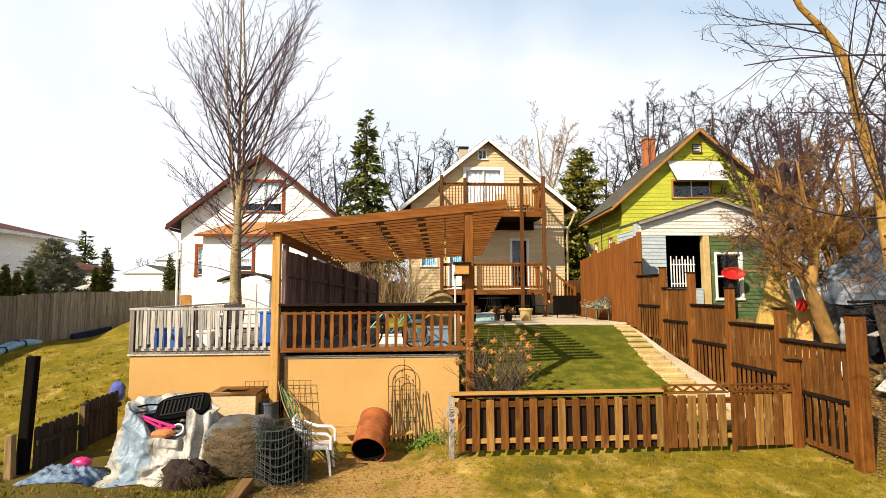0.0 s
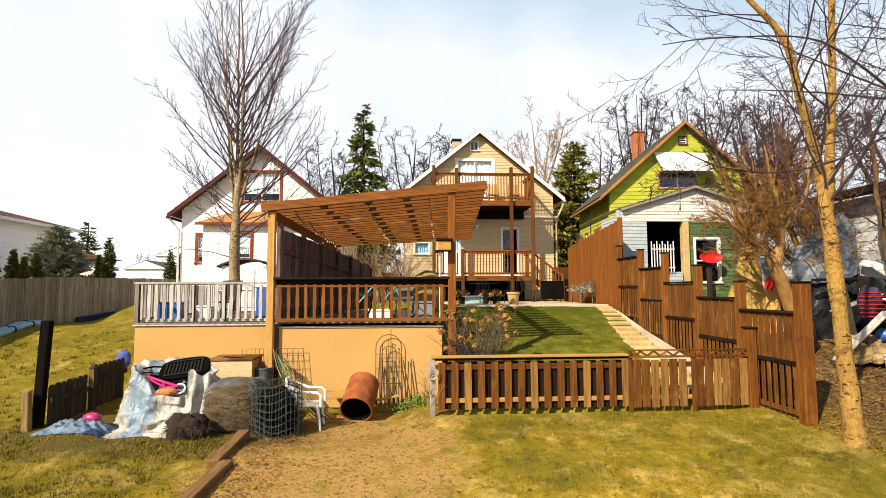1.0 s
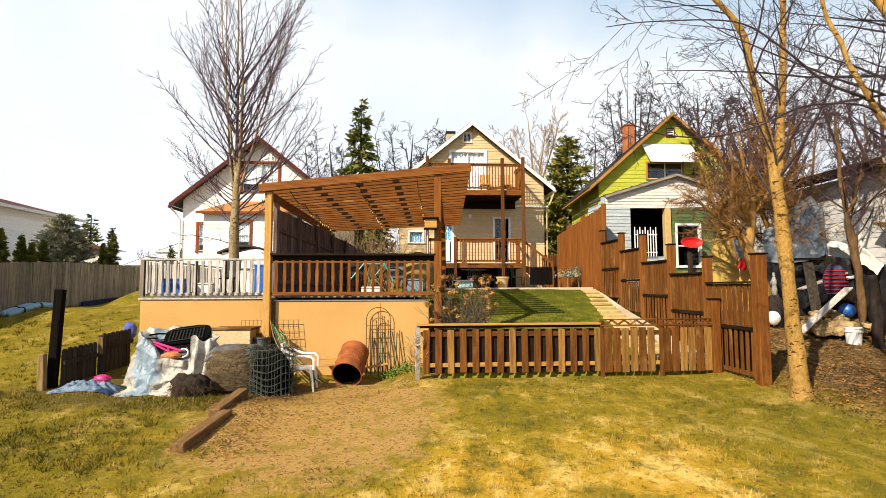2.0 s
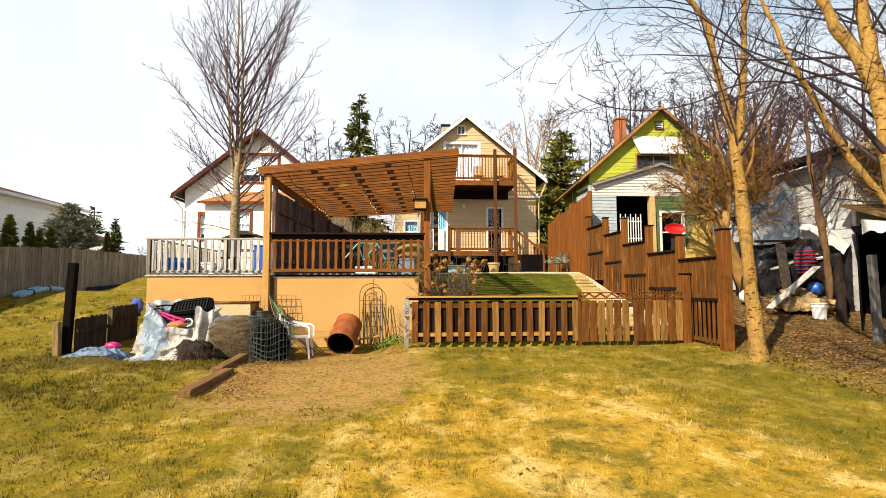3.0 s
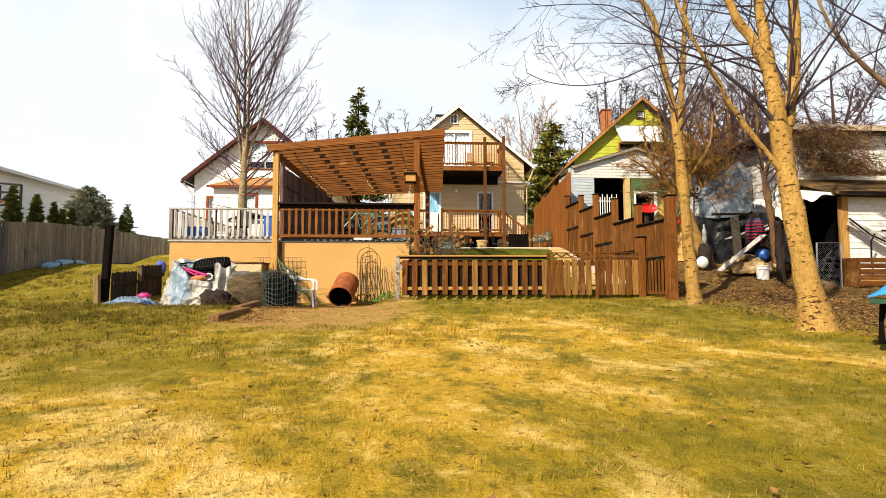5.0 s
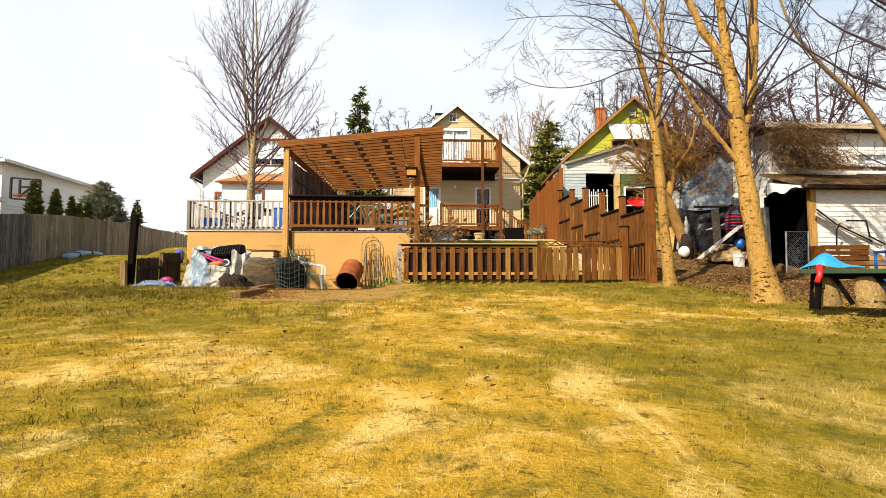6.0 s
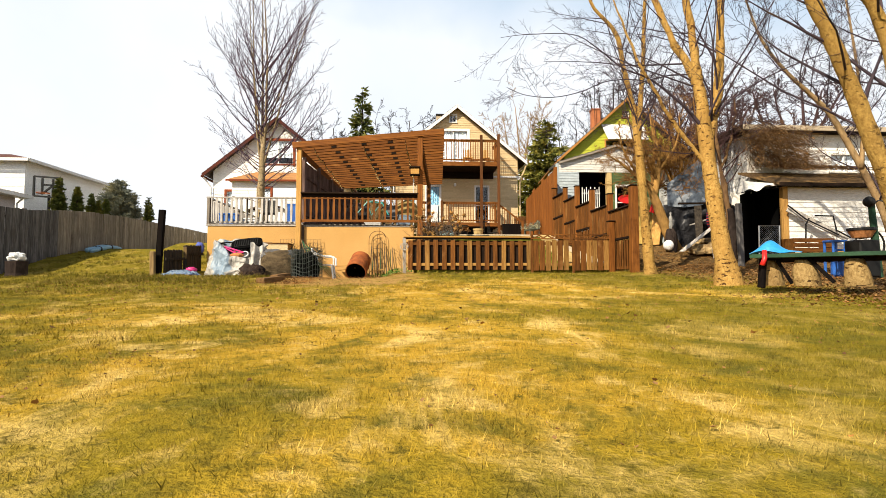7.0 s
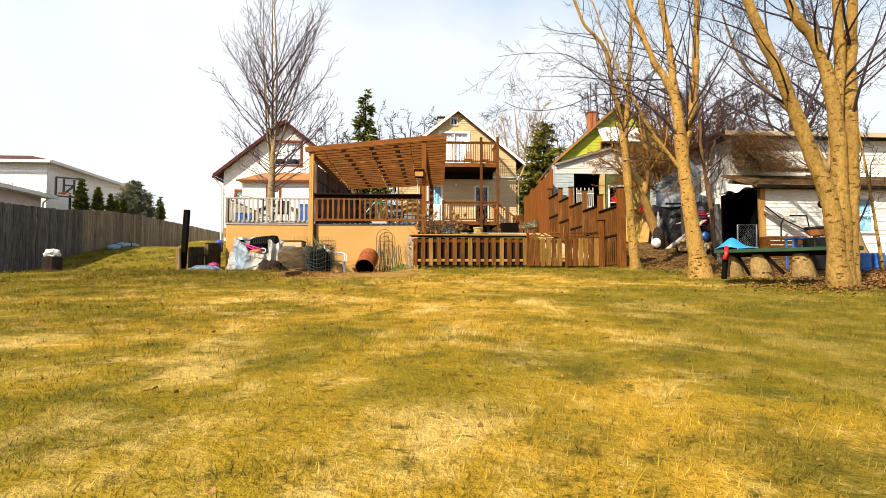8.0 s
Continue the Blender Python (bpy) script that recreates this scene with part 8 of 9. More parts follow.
        k.add([p, p + u * sz * 0.5 + w * sz * 0.4, p + u * sz, p + u * sz * 0.5 - w * sz * 0.4], [(0, 1, 2, 3)])
    single("ground_plants", k, IVY, "low bright green leafy plants at the wall foot", "plant", kind="stuff")
    r = thing("hose_hanger", "white coiled rope hung on the fence post", "rope", (0.04, 9.88, 0.65))
    for i in range(3):
        part("coil", Soup().tube([(0.04 + (0.11 - 0.015 * i) * math.cos(a), 9.885 - 0.012 * i, 0.66 - 0.02 * i + (0.085 - 0.01 * i) * math.sin(a)) for a in np.linspace(0, 6.283, 21)], 0.007, 5), WHITEWOOD, r)
    # dead vine on the end post
    v = Soup()
    for i in range(40):
        v.tube(bend_line((0.0 + rng.gauss(0, 0.05), 9.95, -0.1 + rng.random() * 0.5), (rng.gauss(0, 0.5), -0.1, 1), rng.uniform(0.2, 0.5), 4, 0.35, 0, rng), 0.004, 3, False)
    single("dead_vine", v, BARK_TAN, "dry vine tangled round the fence end", "vine")


TIMBER = shade("weathered_landscape_timber", (0.205, 0.115, 0.045), (0.115, 0.062, 0.027), 1.6, WY, 0.85, 0.5, 5.0, 0.12, c3=(0.12, 0.07, 0.03), patch=0.58)


def timbers():
    for a, b, z, label in (((-2.85, 6.62), (-2.77, 8.10), -0.27, "weathered pale brown landscape timber at the soil edge"), ((-2.92, 8.02), (-2.90, 9.3), -0.19, "short brown landscape timber on another")):
        single("landscape_timber", Soup().beam((*a, z), (*b, z + 0.06), 0.17, 0.14, 0.012), TIMBER, label, "timber", group="landscape timbers")
    single("dropped_clothes", cloth_patch(-6.10, -5.15, 9.42, 10.02, 0.11, 1.0, 44, 1.6), DENIM, "heap of crumpled blue clothes on the grass", "clothes", True)
    single("pink_garment", Soup().lump((-5.50, 9.90, 0.03), (0.14, 0.10, 0.07), 0.35, 3.0, 10, 2.0), PINK, "crumpled pink garment on blue clothes", "garment", True)
    rt = thing("rolled_tarp", "rolled pale blue tarp along the board fence", "tarp", (-11.85, 17.5, 0.9))
    pale = shade("pale_blue_tarp", (0.20, 0.36, 0.48), (0.30, 0.46, 0.56), 3.0, (1, 1, 1), 0.5, 0.3, 7.0, 0.05)
    for dx, dz in ((0.0, 0.0), (0.17, -0.02)):
        line = [(-11.95 + dx, y, ground_z(-11.95 + dx, y) + 0.09 + dz) for y in np.linspace(16.5, 18.5, 9)]
        roll = part("roll", Soup().tube(line, [0.085, 0.1, 0.085, 0.1, 0.095, 0.085, 0.1, 0.095, 0.075], 10), pale, rt, smooth=True)
        for q in (2, 5):
            part("strap", Soup().tube([Vector(line[q]), Vector(line[q]) + Vector((0, 0.05, 0))], 0.108, 10), BLACKMETAL, roll)
    single("blue_bag", Soup().lump((-6.06, 11.90, 0.72), (0.13, 0.10, 0.18), 0.25, 2.5, 12, 5.0), shade("violet_blue_cloth", (0.06, 0.08, 0.30), (0.10, 0.13, 0.40), 3.0), "violet-blue bag against the wall corner", "bag", True)
    g = thing("birdbath", "white rock on a dark tree stump by the fence", "stump", (-10.25, 10.5, -0.2))
    part("stump", Soup().lathe([(0.02, 0.0), (0.30, 0.0), (0.24, 0.2), (0.25, 0.52), (0.02, 0.54)], 12, Matrix.Translation((-10.25, 10.5, -0.25))), BARK_DARK, g)
    part("rock", Soup().lump((-10.27, 10.5, 0.38), (0.22, 0.18, 0.13), 0.25, 2.0, 10, 3.0), PLASTIC_W, g)
    w = Soup().beam((-12.18, 20.7, 0.98), (-12.18, 23.1, 1.10), 0.12, 0.30, 0.02)
    single("dark_board", w, shade("navy_board", (0.012, 0.02, 0.075), (0.008, 0.010, 0.02), 2.0), "dark blue board leaning at the fence foot", "board")


def deck_things():
    def tote(x, y, z, w, d, h, mat, label):
        t = thing("plastic_tote", label, "tote", (x, y, z))
        part("body", Soup().prism([(x - w / 2, y - d / 2, z), (x + w / 2, y - d / 2, z), (x + w / 2, y + d / 2, z), (x - w / 2, y + d / 2, z)], (0, 0, h - 0.04)), mat, t)
        part("lid", Soup().box(x - w / 2 - 0.02, x + w / 2 + 0.02, y - d / 2 - 0.02, y + d / 2 + 0.02, z + h - 0.038, z + h, 0.01), mat, t)
    z = DECK_Z + 0.008
    tote(-5.46, 12.62, z, 0.48, 0.36, 0.40, BLUE, "blue plastic storage tote on the deck")
    tote(-4.95, 13.1, z, 0.40, 0.36, 0.30, PLASTIC_W, "white plastic storage tote on the deck")
    tote(-3.52, 12.7, z, 0.28, 0.34, 0.72, BLUE, "tall blue plastic bin on the deck")
    tote(0.0, 12.62, z, 0.44, 0.40, 0.38, shade("grey_blue_plastic", (0.20, 0.26, 0.33), (0.15, 0.20, 0.26), 3.0), "grey-blue cooler on the deck")
    tote(-1.0, 13.1, z, 0.5, 0.36, 0.2, PLASTIC_W, "white crate on the deck")
    t = thing("patio_table", "pale patio table on the deck", "table", (-4.2, 13.4, z))
    part("tabletop", Soup().box(-4.7, -3.7, 13.0, 13.8, z + 0.62, z + 0.65, 0.01), PLASTIC_W, t)
    for x in (-4.62, -3.78):
        for y in (13.08, 13.72):
            part("leg", Soup().tube([(x, y, z), (x, y, z + 0.62)], 0.025, 6), PLASTIC_W, t)
    for cx, cy, mat, lab in ((-4.25, 12.5, BLACKMETAL, "black metal patio chair on the deck"), (-1.35, 13.2, BLACKMETAL, "black metal patio chair on the deck"), (-0.45, 13.4, GREYTARP, "grey folding chair on the deck")):
        c = thing("patio_chair", lab, "chair", (cx, cy, z))
        part("seat", Soup().box(cx - 0.22, cx + 0.22, cy - 0.22, cy + 0.22, z + 0.38, z + 0.41, 0.01), mat, c)
        part("backrest", Soup().beam((cx, cy + 0.2, z + 0.42), (cx, cy + 0.32, z + 0.86), 0.42, 0.03), mat, c)
        for dx in (-0.19, 0.19):
            for dy in (-0.19, 0.19):
                part("leg", Soup().tube([(cx + dx, cy + dy, z + 0.38), (cx + dx * 1.1, cy + dy * 1.1, z)], 0.014, 6), mat, c)
    b = thing("bicycle", "dark bicycle leaning inside the deck railing", "bicycle", (-0.9, 11.95, z))
    for x in (-1.45, -0.45):
        part("wheel", Soup().tube([(x + 0.30 * math.cos(a), 11.95, z + 0.31 + 0.30 * math.sin(a)) for a in np.linspace(0, 6.283, 29)], 0.018, 6), BLACKMETAL, b)
    part("frame_tube", Soup().tube([(-1.45, 11.95, z + 0.31), (-1.1, 11.95, z + 0.72), (-0.65, 11.95, z + 0.70), (-0.45, 11.95, z + 0.31)], 0.018, 6).tube([(-1.1, 11.95, z + 0.72), (-0.98, 11.95, z + 0.30), (-0.65, 11.95, z + 0.70)], 0.016, 6), TEAL, b)
    part("handlebar", Soup().tube([(-0.62, 11.75, z + 0.86), (-0.64, 11.95, z + 0.82), (-0.62, 12.15, z + 0.86)], 0.012, 6), BLACKMETAL, b)
    g = thing("covered_grill", "barbecue grill under a tan fitted cover", "grill", (0.15, 14.3, z))
    part("cover", Soup().lump((0.12, 14.3, z + 0.55), (0.48, 0.32, 0.58), 0.08, 1.5, 14, 2.0, flat=-0.54), shade("tan_cover", (0.30, 0.21, 0.075), (0.23, 0.155, 0.055), 3.0), g, smooth=True)
    u = thing("folded_umbrella", "folded tan patio umbrella on a pole", "umbrella", (0.35, 12.2, z))
    part("pole", Soup().tube([(0.32, 12.2, z), (0.32, 12.2, z + 1.5)], 0.02, 7), WHITEWOOD, u)
    bh = thing("birdhouse", "small tan wooden birdhouse with a flat brown roof", "birdhouse", (0.36, 11.15, 2.86))
    part("box", Soup().box(0.22, 0.47, 11.04, 11.22, 2.86, 3.04, 0.005), TAN["x"], bh)
    part("roof", Soup().box(0.18, 0.51, 11.0, 11.235, 3.042, 3.085, 0.008), DARKWOOD["x"], bh)
    part("base", Soup().box(0.2, 0.49, 11.02, 11.235, 2.835, 2.858, 0.004), DARKWOOD["x"], bh)


FLOWER = needle_material("dry_flower", (0.19, 0.10, 0.032), (0.34, 0.20, 0.07))


def hydrangea():
    t = thing("hydrangea", "leafless hydrangea bush with dry tan flower heads", "shrub", (0.95, 11.2, 0.3))
    rng = random.Random(61)
    stems = Soup()
    for i in range(100):
        a = rng.uniform(0, 6.283)
        d = (math.cos(a) * 0.55, math.sin(a) * 0.45, 1.0)
        pts = bend_line((1.0 + rng.gauss(0, 0.06), 11.25 + rng.gauss(0, 0.06), 0.25), d, rng.uniform(0.9, 1.7), 6, 0.10, 0.02, rng)
        stems.tube(pts, [0.010, 0.009, 0.008, 0.007, 0.006, 0.005, 0.004], 4, False)
        for k in range(3):
            stems.tube(bend_line(pts[3 + k], (rng.gauss(0, 1), rng.gauss(0, 1), 0.8), 0.35, 3, 0.15, 0.05, rng), 0.004, 3, False)
        if i % 2 == 0:
            c = pts[-1]
            head = Soup()
            for k in range(60):
                u = Vector((rng.gauss(0, 1), rng.gauss(0, 1), rng.gauss(0, 0.7))).normalized()
                p = c + u * rng.uniform(0.02, 0.08)
                w = u.orthogonal().normalized() * 0.013
                v = u.cross(w)
                head.add([p - w - v, p + w - v, p + w + v, p - w + v], [(0, 1, 2, 3)])
            part("flower_head", head, FLOWER, t)
    part("branchwork", stems, BARK_GREY, t)


def patio_things():
    def pot(x, y, z, r, h, mat, label, leafy=0):
        p = thing("flower_pot", label, "pot", (x, y, z))
        part("pot", Soup().lathe([(0.01, 0.0), (r * 0.7, 0.0), (r * 0.95, h * 0.82), (r * 1.06, h * 0.84), (r * 1.06, h), (r * 0.92, h), (r * 0.9, h * 0.9), (0.01, h * 0.88)], 20, Matrix.Translation((x, y, z))), mat, p, smooth=False)
        if leafy:
            rng = random.Random(leafy)
            s = Soup()
            for i in range(160):
                u = Vector((rng.gauss(0, 1), rng.gauss(0, 1), abs(rng.gauss(0.5, 0.6)))).normalized()
                c = Vector((x, y, z + h)) + u * rng.uniform(0.05, r * 1.3)
                w = u.orthogonal().normalized() * 0.03
                s.add([c - w, c + w, c + u * 0.09], [(0, 1, 2)])
            part("plant", s, DRYLEAF, p)
    z = 1.587
    pot(3.25, 18.7, z, 0.22, 0.40, SANDSTONE, "large tan flower pot on the patio")
    pot(2.62, 18.5, z, 0.16, 0.26, BLACKMETAL, "small dark flower pot on the patio", 4)
    pot(2.3, 18.9, z, 0.15, 0.24, BARK_DARK, "dark brown flower pot on the patio", 5)
    pot(1.45, 18.3, z, 0.18, 0.24, BLACKMETAL, "black flower pot on the patio", 6)
    t = thing("water_tub", "pale blue rectangular tub on the patio", "tub", (1.8, 18.2, z))
    part("tub", Soup().prism([(1.52, 18.1, z), (2.10, 18.1, z), (2.10, 18.5, z), (1.52, 18.5, z)], (0, 0, 0.25)), shade("pale_teal_plastic", (0.32, 0.48, 0.50), (0.26, 0.40, 0.42), 3.0), t)
    part("rim", Soup().box(1.48, 2.14, 18.06, 18.54, z + 0.252, z + 0.28, 0.008), TRIM_W, t)
    b = thing("patio_set", "black metal patio table under the porch", "table", (2.6, 20.6, z))
    part("tabletop", Soup().lathe([(0.01, 0.0), (0.55, 0.0), (0.55, 0.025), (0.01, 0.025)], 24, Matrix.Translation((2.5, 20.6, z + 0.70))), BLACKMETAL, b)
    for a in range(4):
        part("leg", Soup().tube([(2.5 + 0.4 * math.cos(a * 1.57), 20.6 + 0.4 * math.sin(a * 1.57), z), (2.5 + 0.2 * math.cos(a * 1.57), 20.6 + 0.2 * math.sin(a * 1.57), z + 0.7)], 0.015, 6), BLACKMETAL, b)
    for cx, cy, r in ((1.6, 20.2, 20), (3.5, 20.3, -30), (2.4, 19.8, 0), (4.3, 21.0, 60)):
        m = pose(cx, cy, z, 0, 0, r)
        c = thing("metal_chair", "black metal patio chair by the porch", "chair", (cx, cy, z), "patio chairs")
        part("seat", Soup().box(-0.22, 0.22, -0.22, 0.22, 0.42, 0.445, 0.006, m), BLACKMETAL, c)
        for dx in (-0.2, 0.2):
            for dy in (-0.2, 0.2):
                part("leg", Soup().tube([m @ Vector((dx, dy, 0)), m @ Vector((dx, dy, 0.42))], 0.012, 6), BLACKMETAL, c)
        s = Soup()
        for i in range(7):
            s.tube([m @ Vector((-0.2 + i * 0.066, 0.21, 0.44)), m @ Vector((-0.2 + i * 0.066, 0.27, 0.90))], 0.007, 5)
        s.tube([m @ Vector((-0.22, 0.27, 0.9)), m @ Vector((0.22, 0.27, 0.9))], 0.012, 6)
        part("backrest", s, BLACKMETAL, c)
    r = thing("easel_board", "dark folding board standing on the patio", "board", (4.75, 20.3, z))
    part("panel", Soup().box(4.62, 5.50, 20.28, 20.32, z + 0.12, z + 0.80, 0.006), OLDPOST, r)
    for x in (4.75, 5.35):
        part("leg", Soup().tube([(x, 20.2, z), (x, 20.3, z + 0.15)], 0.015, 5), OLDPOST, r)
    be = thing("garden_bench", "small grey-green ornate metal bench by the screen fence", "bench", (5.6, 18.6, z))
    mat = shade("grey_green_metal", (0.13, 0.15, 0.12), (0.08, 0.095, 0.08), 4.0)
    part("seat", Soup().box(5.42, 5.88, 18.2, 19.3, z + 0.36, z + 0.39, 0.008), mat, be)
    s = Soup()
    for i in range(8):
        y = 18.25 + i * 0.14
        s.tube([(5.88, y, z + 0.38), (5.92, y + 0.05, z + 0.58), (5.90, y, z + 0.74)], 0.012, 5)
    s.tube([(5.90, 18.22, z + 0.60), (5.92, 18.75, z + 0.80), (5.90, 19.28, z + 0.60)], 0.018, 6)
    part("backrest", s, mat, be)
    for y in (18.25, 19.25):
        for x in (5.46, 5.86):
            part("leg", Soup().tube([(x, y, z), (x, y, z + 0.36)], 0.018, 6), mat, be)
    rng = random.Random(88)
    s = Soup()
    for i in range(500):
        x, y = rng.gauss(5.62, 0.16), rng.gauss(18.7, 0.3)
        p = Vector((x, y, z + 0.40 + abs(rng.gauss(0, 0.12))))
        u = Vector((rng.gauss(0, 1), rng.gauss(0, 1), rng.gauss(0.3, 0.6))).normalized() * 0.06
        w = u.orthogonal().normalized() * 0.02
        s.add([p - w, p + w, p + u], [(0, 1, 2)])
    single("potted_foliage", s, JUNIPER, "grey-green foliage piled on the garden bench", "plant", kind="stuff")
    # furniture on the upper balcony
    for cx in (3.3, 4.2):
        c = thing("balcony_chair", "tan wooden chair on the upper balcony", "chair", (cx, 22.9, 5.71), "balcony chairs")
        part("seat", Soup().box(cx - 0.24, cx + 0.24, 22.7, 23.15, 6.08, 6.12), TAN["x"], c)
        for k in range(5):
            part("back_slat", Soup().box(cx - 0.22 + k * 0.095, cx - 0.16 + k * 0.095, 23.16, 23.19, 6.10, 6.62), TAN["z"], c)
        for dx in (-0.22, 0.18):
            for y in (22.72, 23.1):
                part("leg", Soup().box(cx + dx, cx + dx + 0.05, y, y + 0.05, 5.71, 6.08), TAN["z"], c)


corner_posts_and_low_fence()
covered_heap()
storage_box()
hay_heaps()
wire_cage()
plastic_chair()
barrel()
trellises()
timbers()
deck_things()
hydrangea()
patio_things()

GOLDPLY = shade("golden_plywood", (0.52, 0.36, 0.10), (0.42, 0.28, 0.075), 1.4, WZ, 0.8, 0.2, 6.0, 0.05, c3=(0.30, 0.20, 0.06), patch=0.62)


# ---- the cluttered yard beside the garage ----
def plank_bench():
    b = thing("plank_bench", "dark plank bench resting on cut tree stumps", "bench", (5.7, 2.8, -0.3))
    part("plank", Soup().beam((5.31, 3.28, 0.105), (6.55, 1.74, 0.095), 0.34, 0.055), GREENPAINT, b, "dark green weathered plank")
    part("plank", Soup().beam((5.50, 3.25, 0.05), (6.50, 1.98, 0.045), 0.05, 0.08), DARKWOOD["x"], b)
    for x, y in ((5.33, 3.06), (5.46, 3.30)):
        part("leg", Soup().beam((x, y, 0.08), (x - 0.06, y - 0.02, -0.36), 0.06, 0.05), OLDPOST, b)
    part("brace", Soup().beam((5.52, 3.05, 0.03), (5.66, 2.95, -0.30), 0.05, 0.05), OLDPOST, b)
    part("brace", Soup().beam((5.74, 2.72, 0.06), (5.94, 2.52, -0.28), 0.05, 0.05), OLDPOST, b)
    for x, yc, w, h, label in ((5.56, 3.2, 0.17, 0.37, "pale split tree stump under the bench"), (5.78, 2.8, 0.17, 0.37, "brown split tree stump under the bench"), (6.15, 2.35, 0.18, 0.37, "broad split tree stump under the bench")):
        z = -0.33
        s = Soup()
        n = 14
        vs, fs = [], []
        for j, (r, f) in enumerate(((1.0, 0.0), (0.98, 0.2), (0.9, 0.55), (0.72, 0.85), (0.58, 1.0))):
            for k in range(n):
                a = 2 * math.pi * k / n
                rr = w * r * (1 + 0.10 * noise.noise(Vector((math.cos(a) * 2, math.sin(a) * 2, x + f))))
                vs.append(Vector((x - 0.05 * f + rr * math.cos(a), yc + rr * 0.8 * math.sin(a), z + h * f)))
        for j in range(4):
            for k in range(n):
                fs.append((j * n + k, j * n + (k + 1) % n, (j + 1) * n + (k + 1) % n, (j + 1) * n + k))
        fs.append(tuple(4 * n + k for k in range(n)))
        s.add(vs, fs)
        roughen(s, 0.03, 6.0, x)
        single("tree_stump", s, knotty_bark("split_stump_wood", (0.44, 0.31, 0.13), (0.27, 0.18, 0.075), (0.07, 0.04, 0.02)), label, "stump", True, "bench stumps")
    sl = thing("plastic_sled", "bright blue plastic sled upside down on a bench", "sled", (5.6, 3.1, 0.13))
    s = Soup()
    nu, nv = 30, 14
    for j in range(nv + 1):
        v = j / nv * 2 - 1
        for i in range(nu + 1):
            u = i / nu
            hump = 0.20 * math.exp(-((u - 0.42) / 0.24) ** 2) * (1 - 0.75 * v * v) + 0.02 * math.sin(u * 9)
            wide = 0.17 * (0.55 + 0.45 * math.sin(math.pi * min(1, u * 1.1 + 0.1)))
            s.v.append(Vector((5.28 + 0.50 * u + 0.7 * wide * v, 3.30 - 0.42 * u + 0.7 * wide * v, 0.136 + hump + 0.015 * (1 - abs(v)))))
    w = nu + 1
    s.f = [(j * w + i, j * w + i + 1, (j + 1) * w + i + 1, (j + 1) * w + i) for j in range(nv) for i in range(nu)]
    part("shell", s, CYAN, sl, smooth=True)
    single("toy_shovel", Soup().tube([(5.32, 3.04, 0.18), (5.29, 3.0, 0.06), (5.25, 3.0, -0.03)], 0.035, 8), RED, "red plastic toy shovel hanging off the bench", "shovel", True)


def lamp_post():
    p = thing("yard_lamp", "dark green post with a black lamp and planter", "lamp post", (7.55, 4.0, -0.15))
    part("post", Soup().tube([(7.56, 4.0, -0.2), (7.52, 4.0, 0.5), (7.48, 4.0, 1.06)], [0.065, 0.055, 0.05], 10), GREENPAINT, p)
    part("lamp_head", Soup().lump((7.42, 3.97, 1.06), (0.09, 0.09, 0.09), 0.05, 1, 10), BLACKMETAL, p)
    part("bracket", Soup().tube([(7.5, 4.0, 1.0), (7.56, 3.95, 1.08), (7.62, 3.9, 1.06)], 0.012, 5), BLACKMETAL, p)
    b = thing("planter", "black planter with a red-brown bowl beside the post", "planter", (7.4, 4.1, -0.1))
    part("stand", Soup().box(7.18, 7.54, 3.92, 4.25, -0.2, 0.42, 0.02), BLACKMETAL, b)
    part("bowl", Soup().lathe([(0.01, 0.0), (0.13, 0.02), (0.19, 0.12), (0.20, 0.13), (0.17, 0.14), (0.01, 0.10)], 18, Matrix.Translation((7.36, 4.08, 0.44))), TERRA, b)
    part("rim", Soup().lathe([(0.18, 0.0), (0.21, 0.01), (0.21, 0.05), (0.18, 0.05)], 18, Matrix.Translation((7.36, 4.08, 0.575))), BLACKMETAL, b)
    s = thing("step_stool", "blue plastic step stool near the bench", "stool", (7.3, 4.6, -0.15))
    part("top", Soup().box(7.2, 7.48, 4.5, 4.75, 0.42, 0.46, 0.01), BLUE, s)
    for x in (7.22, 7.44):
        for y in (4.52, 4.72):
            part("leg", Soup().beam((x, y, 0.42), (x, y, -0.16), 0.035, 0.035, up=(0, 1, 0)), BLUE, s)
    part("rung", Soup().box(7.22, 7.46, 4.515, 4.535, 0.1, 0.14).box(7.22, 7.46, 4.515, 4.535, 0.26, 0.30), BLUE, s)
    for x, y in ((7.62, 4.9), (8.68, 4.5), (8.98, 4.5)):
        b = thing("blue_drum", "blue plastic drum standing on leaf litter", "drum", (x, y, -0.25), "blue drums")
        part("body", Soup().lathe([(0.01, 0), (0.11, 0), (0.115, 0.1), (0.12, 0.11), (0.115, 0.13), (0.115, 0.33), (0.12, 0.35), (0.11, 0.40), (0.01, 0.40)], 18, Matrix.Translation((x, y, -0.25))), BLUE, b, smooth=False)
    w = thing("broken_bicycle", "remains of an old bicycle among the litter", "bicycle", (8.0, 4.6, 0.2))
    part("tyre", Soup().tube([(7.98 + 0.28 * math.cos(a), 4.6, 0.38 + 0.28 * math.sin(a)) for a in np.linspace(0, 6.283, 29)], 0.018, 6), BLACKMETAL, w)
    k = Soup()
    for i in range(14):
        a = i * math.pi / 7
        k.tube([(7.98, 4.6, 0.38), (7.98 + 0.27 * math.cos(a), 4.6, 0.38 + 0.27 * math.sin(a))], 0.003, 3)
    part("spokes", k, STEEL, w)
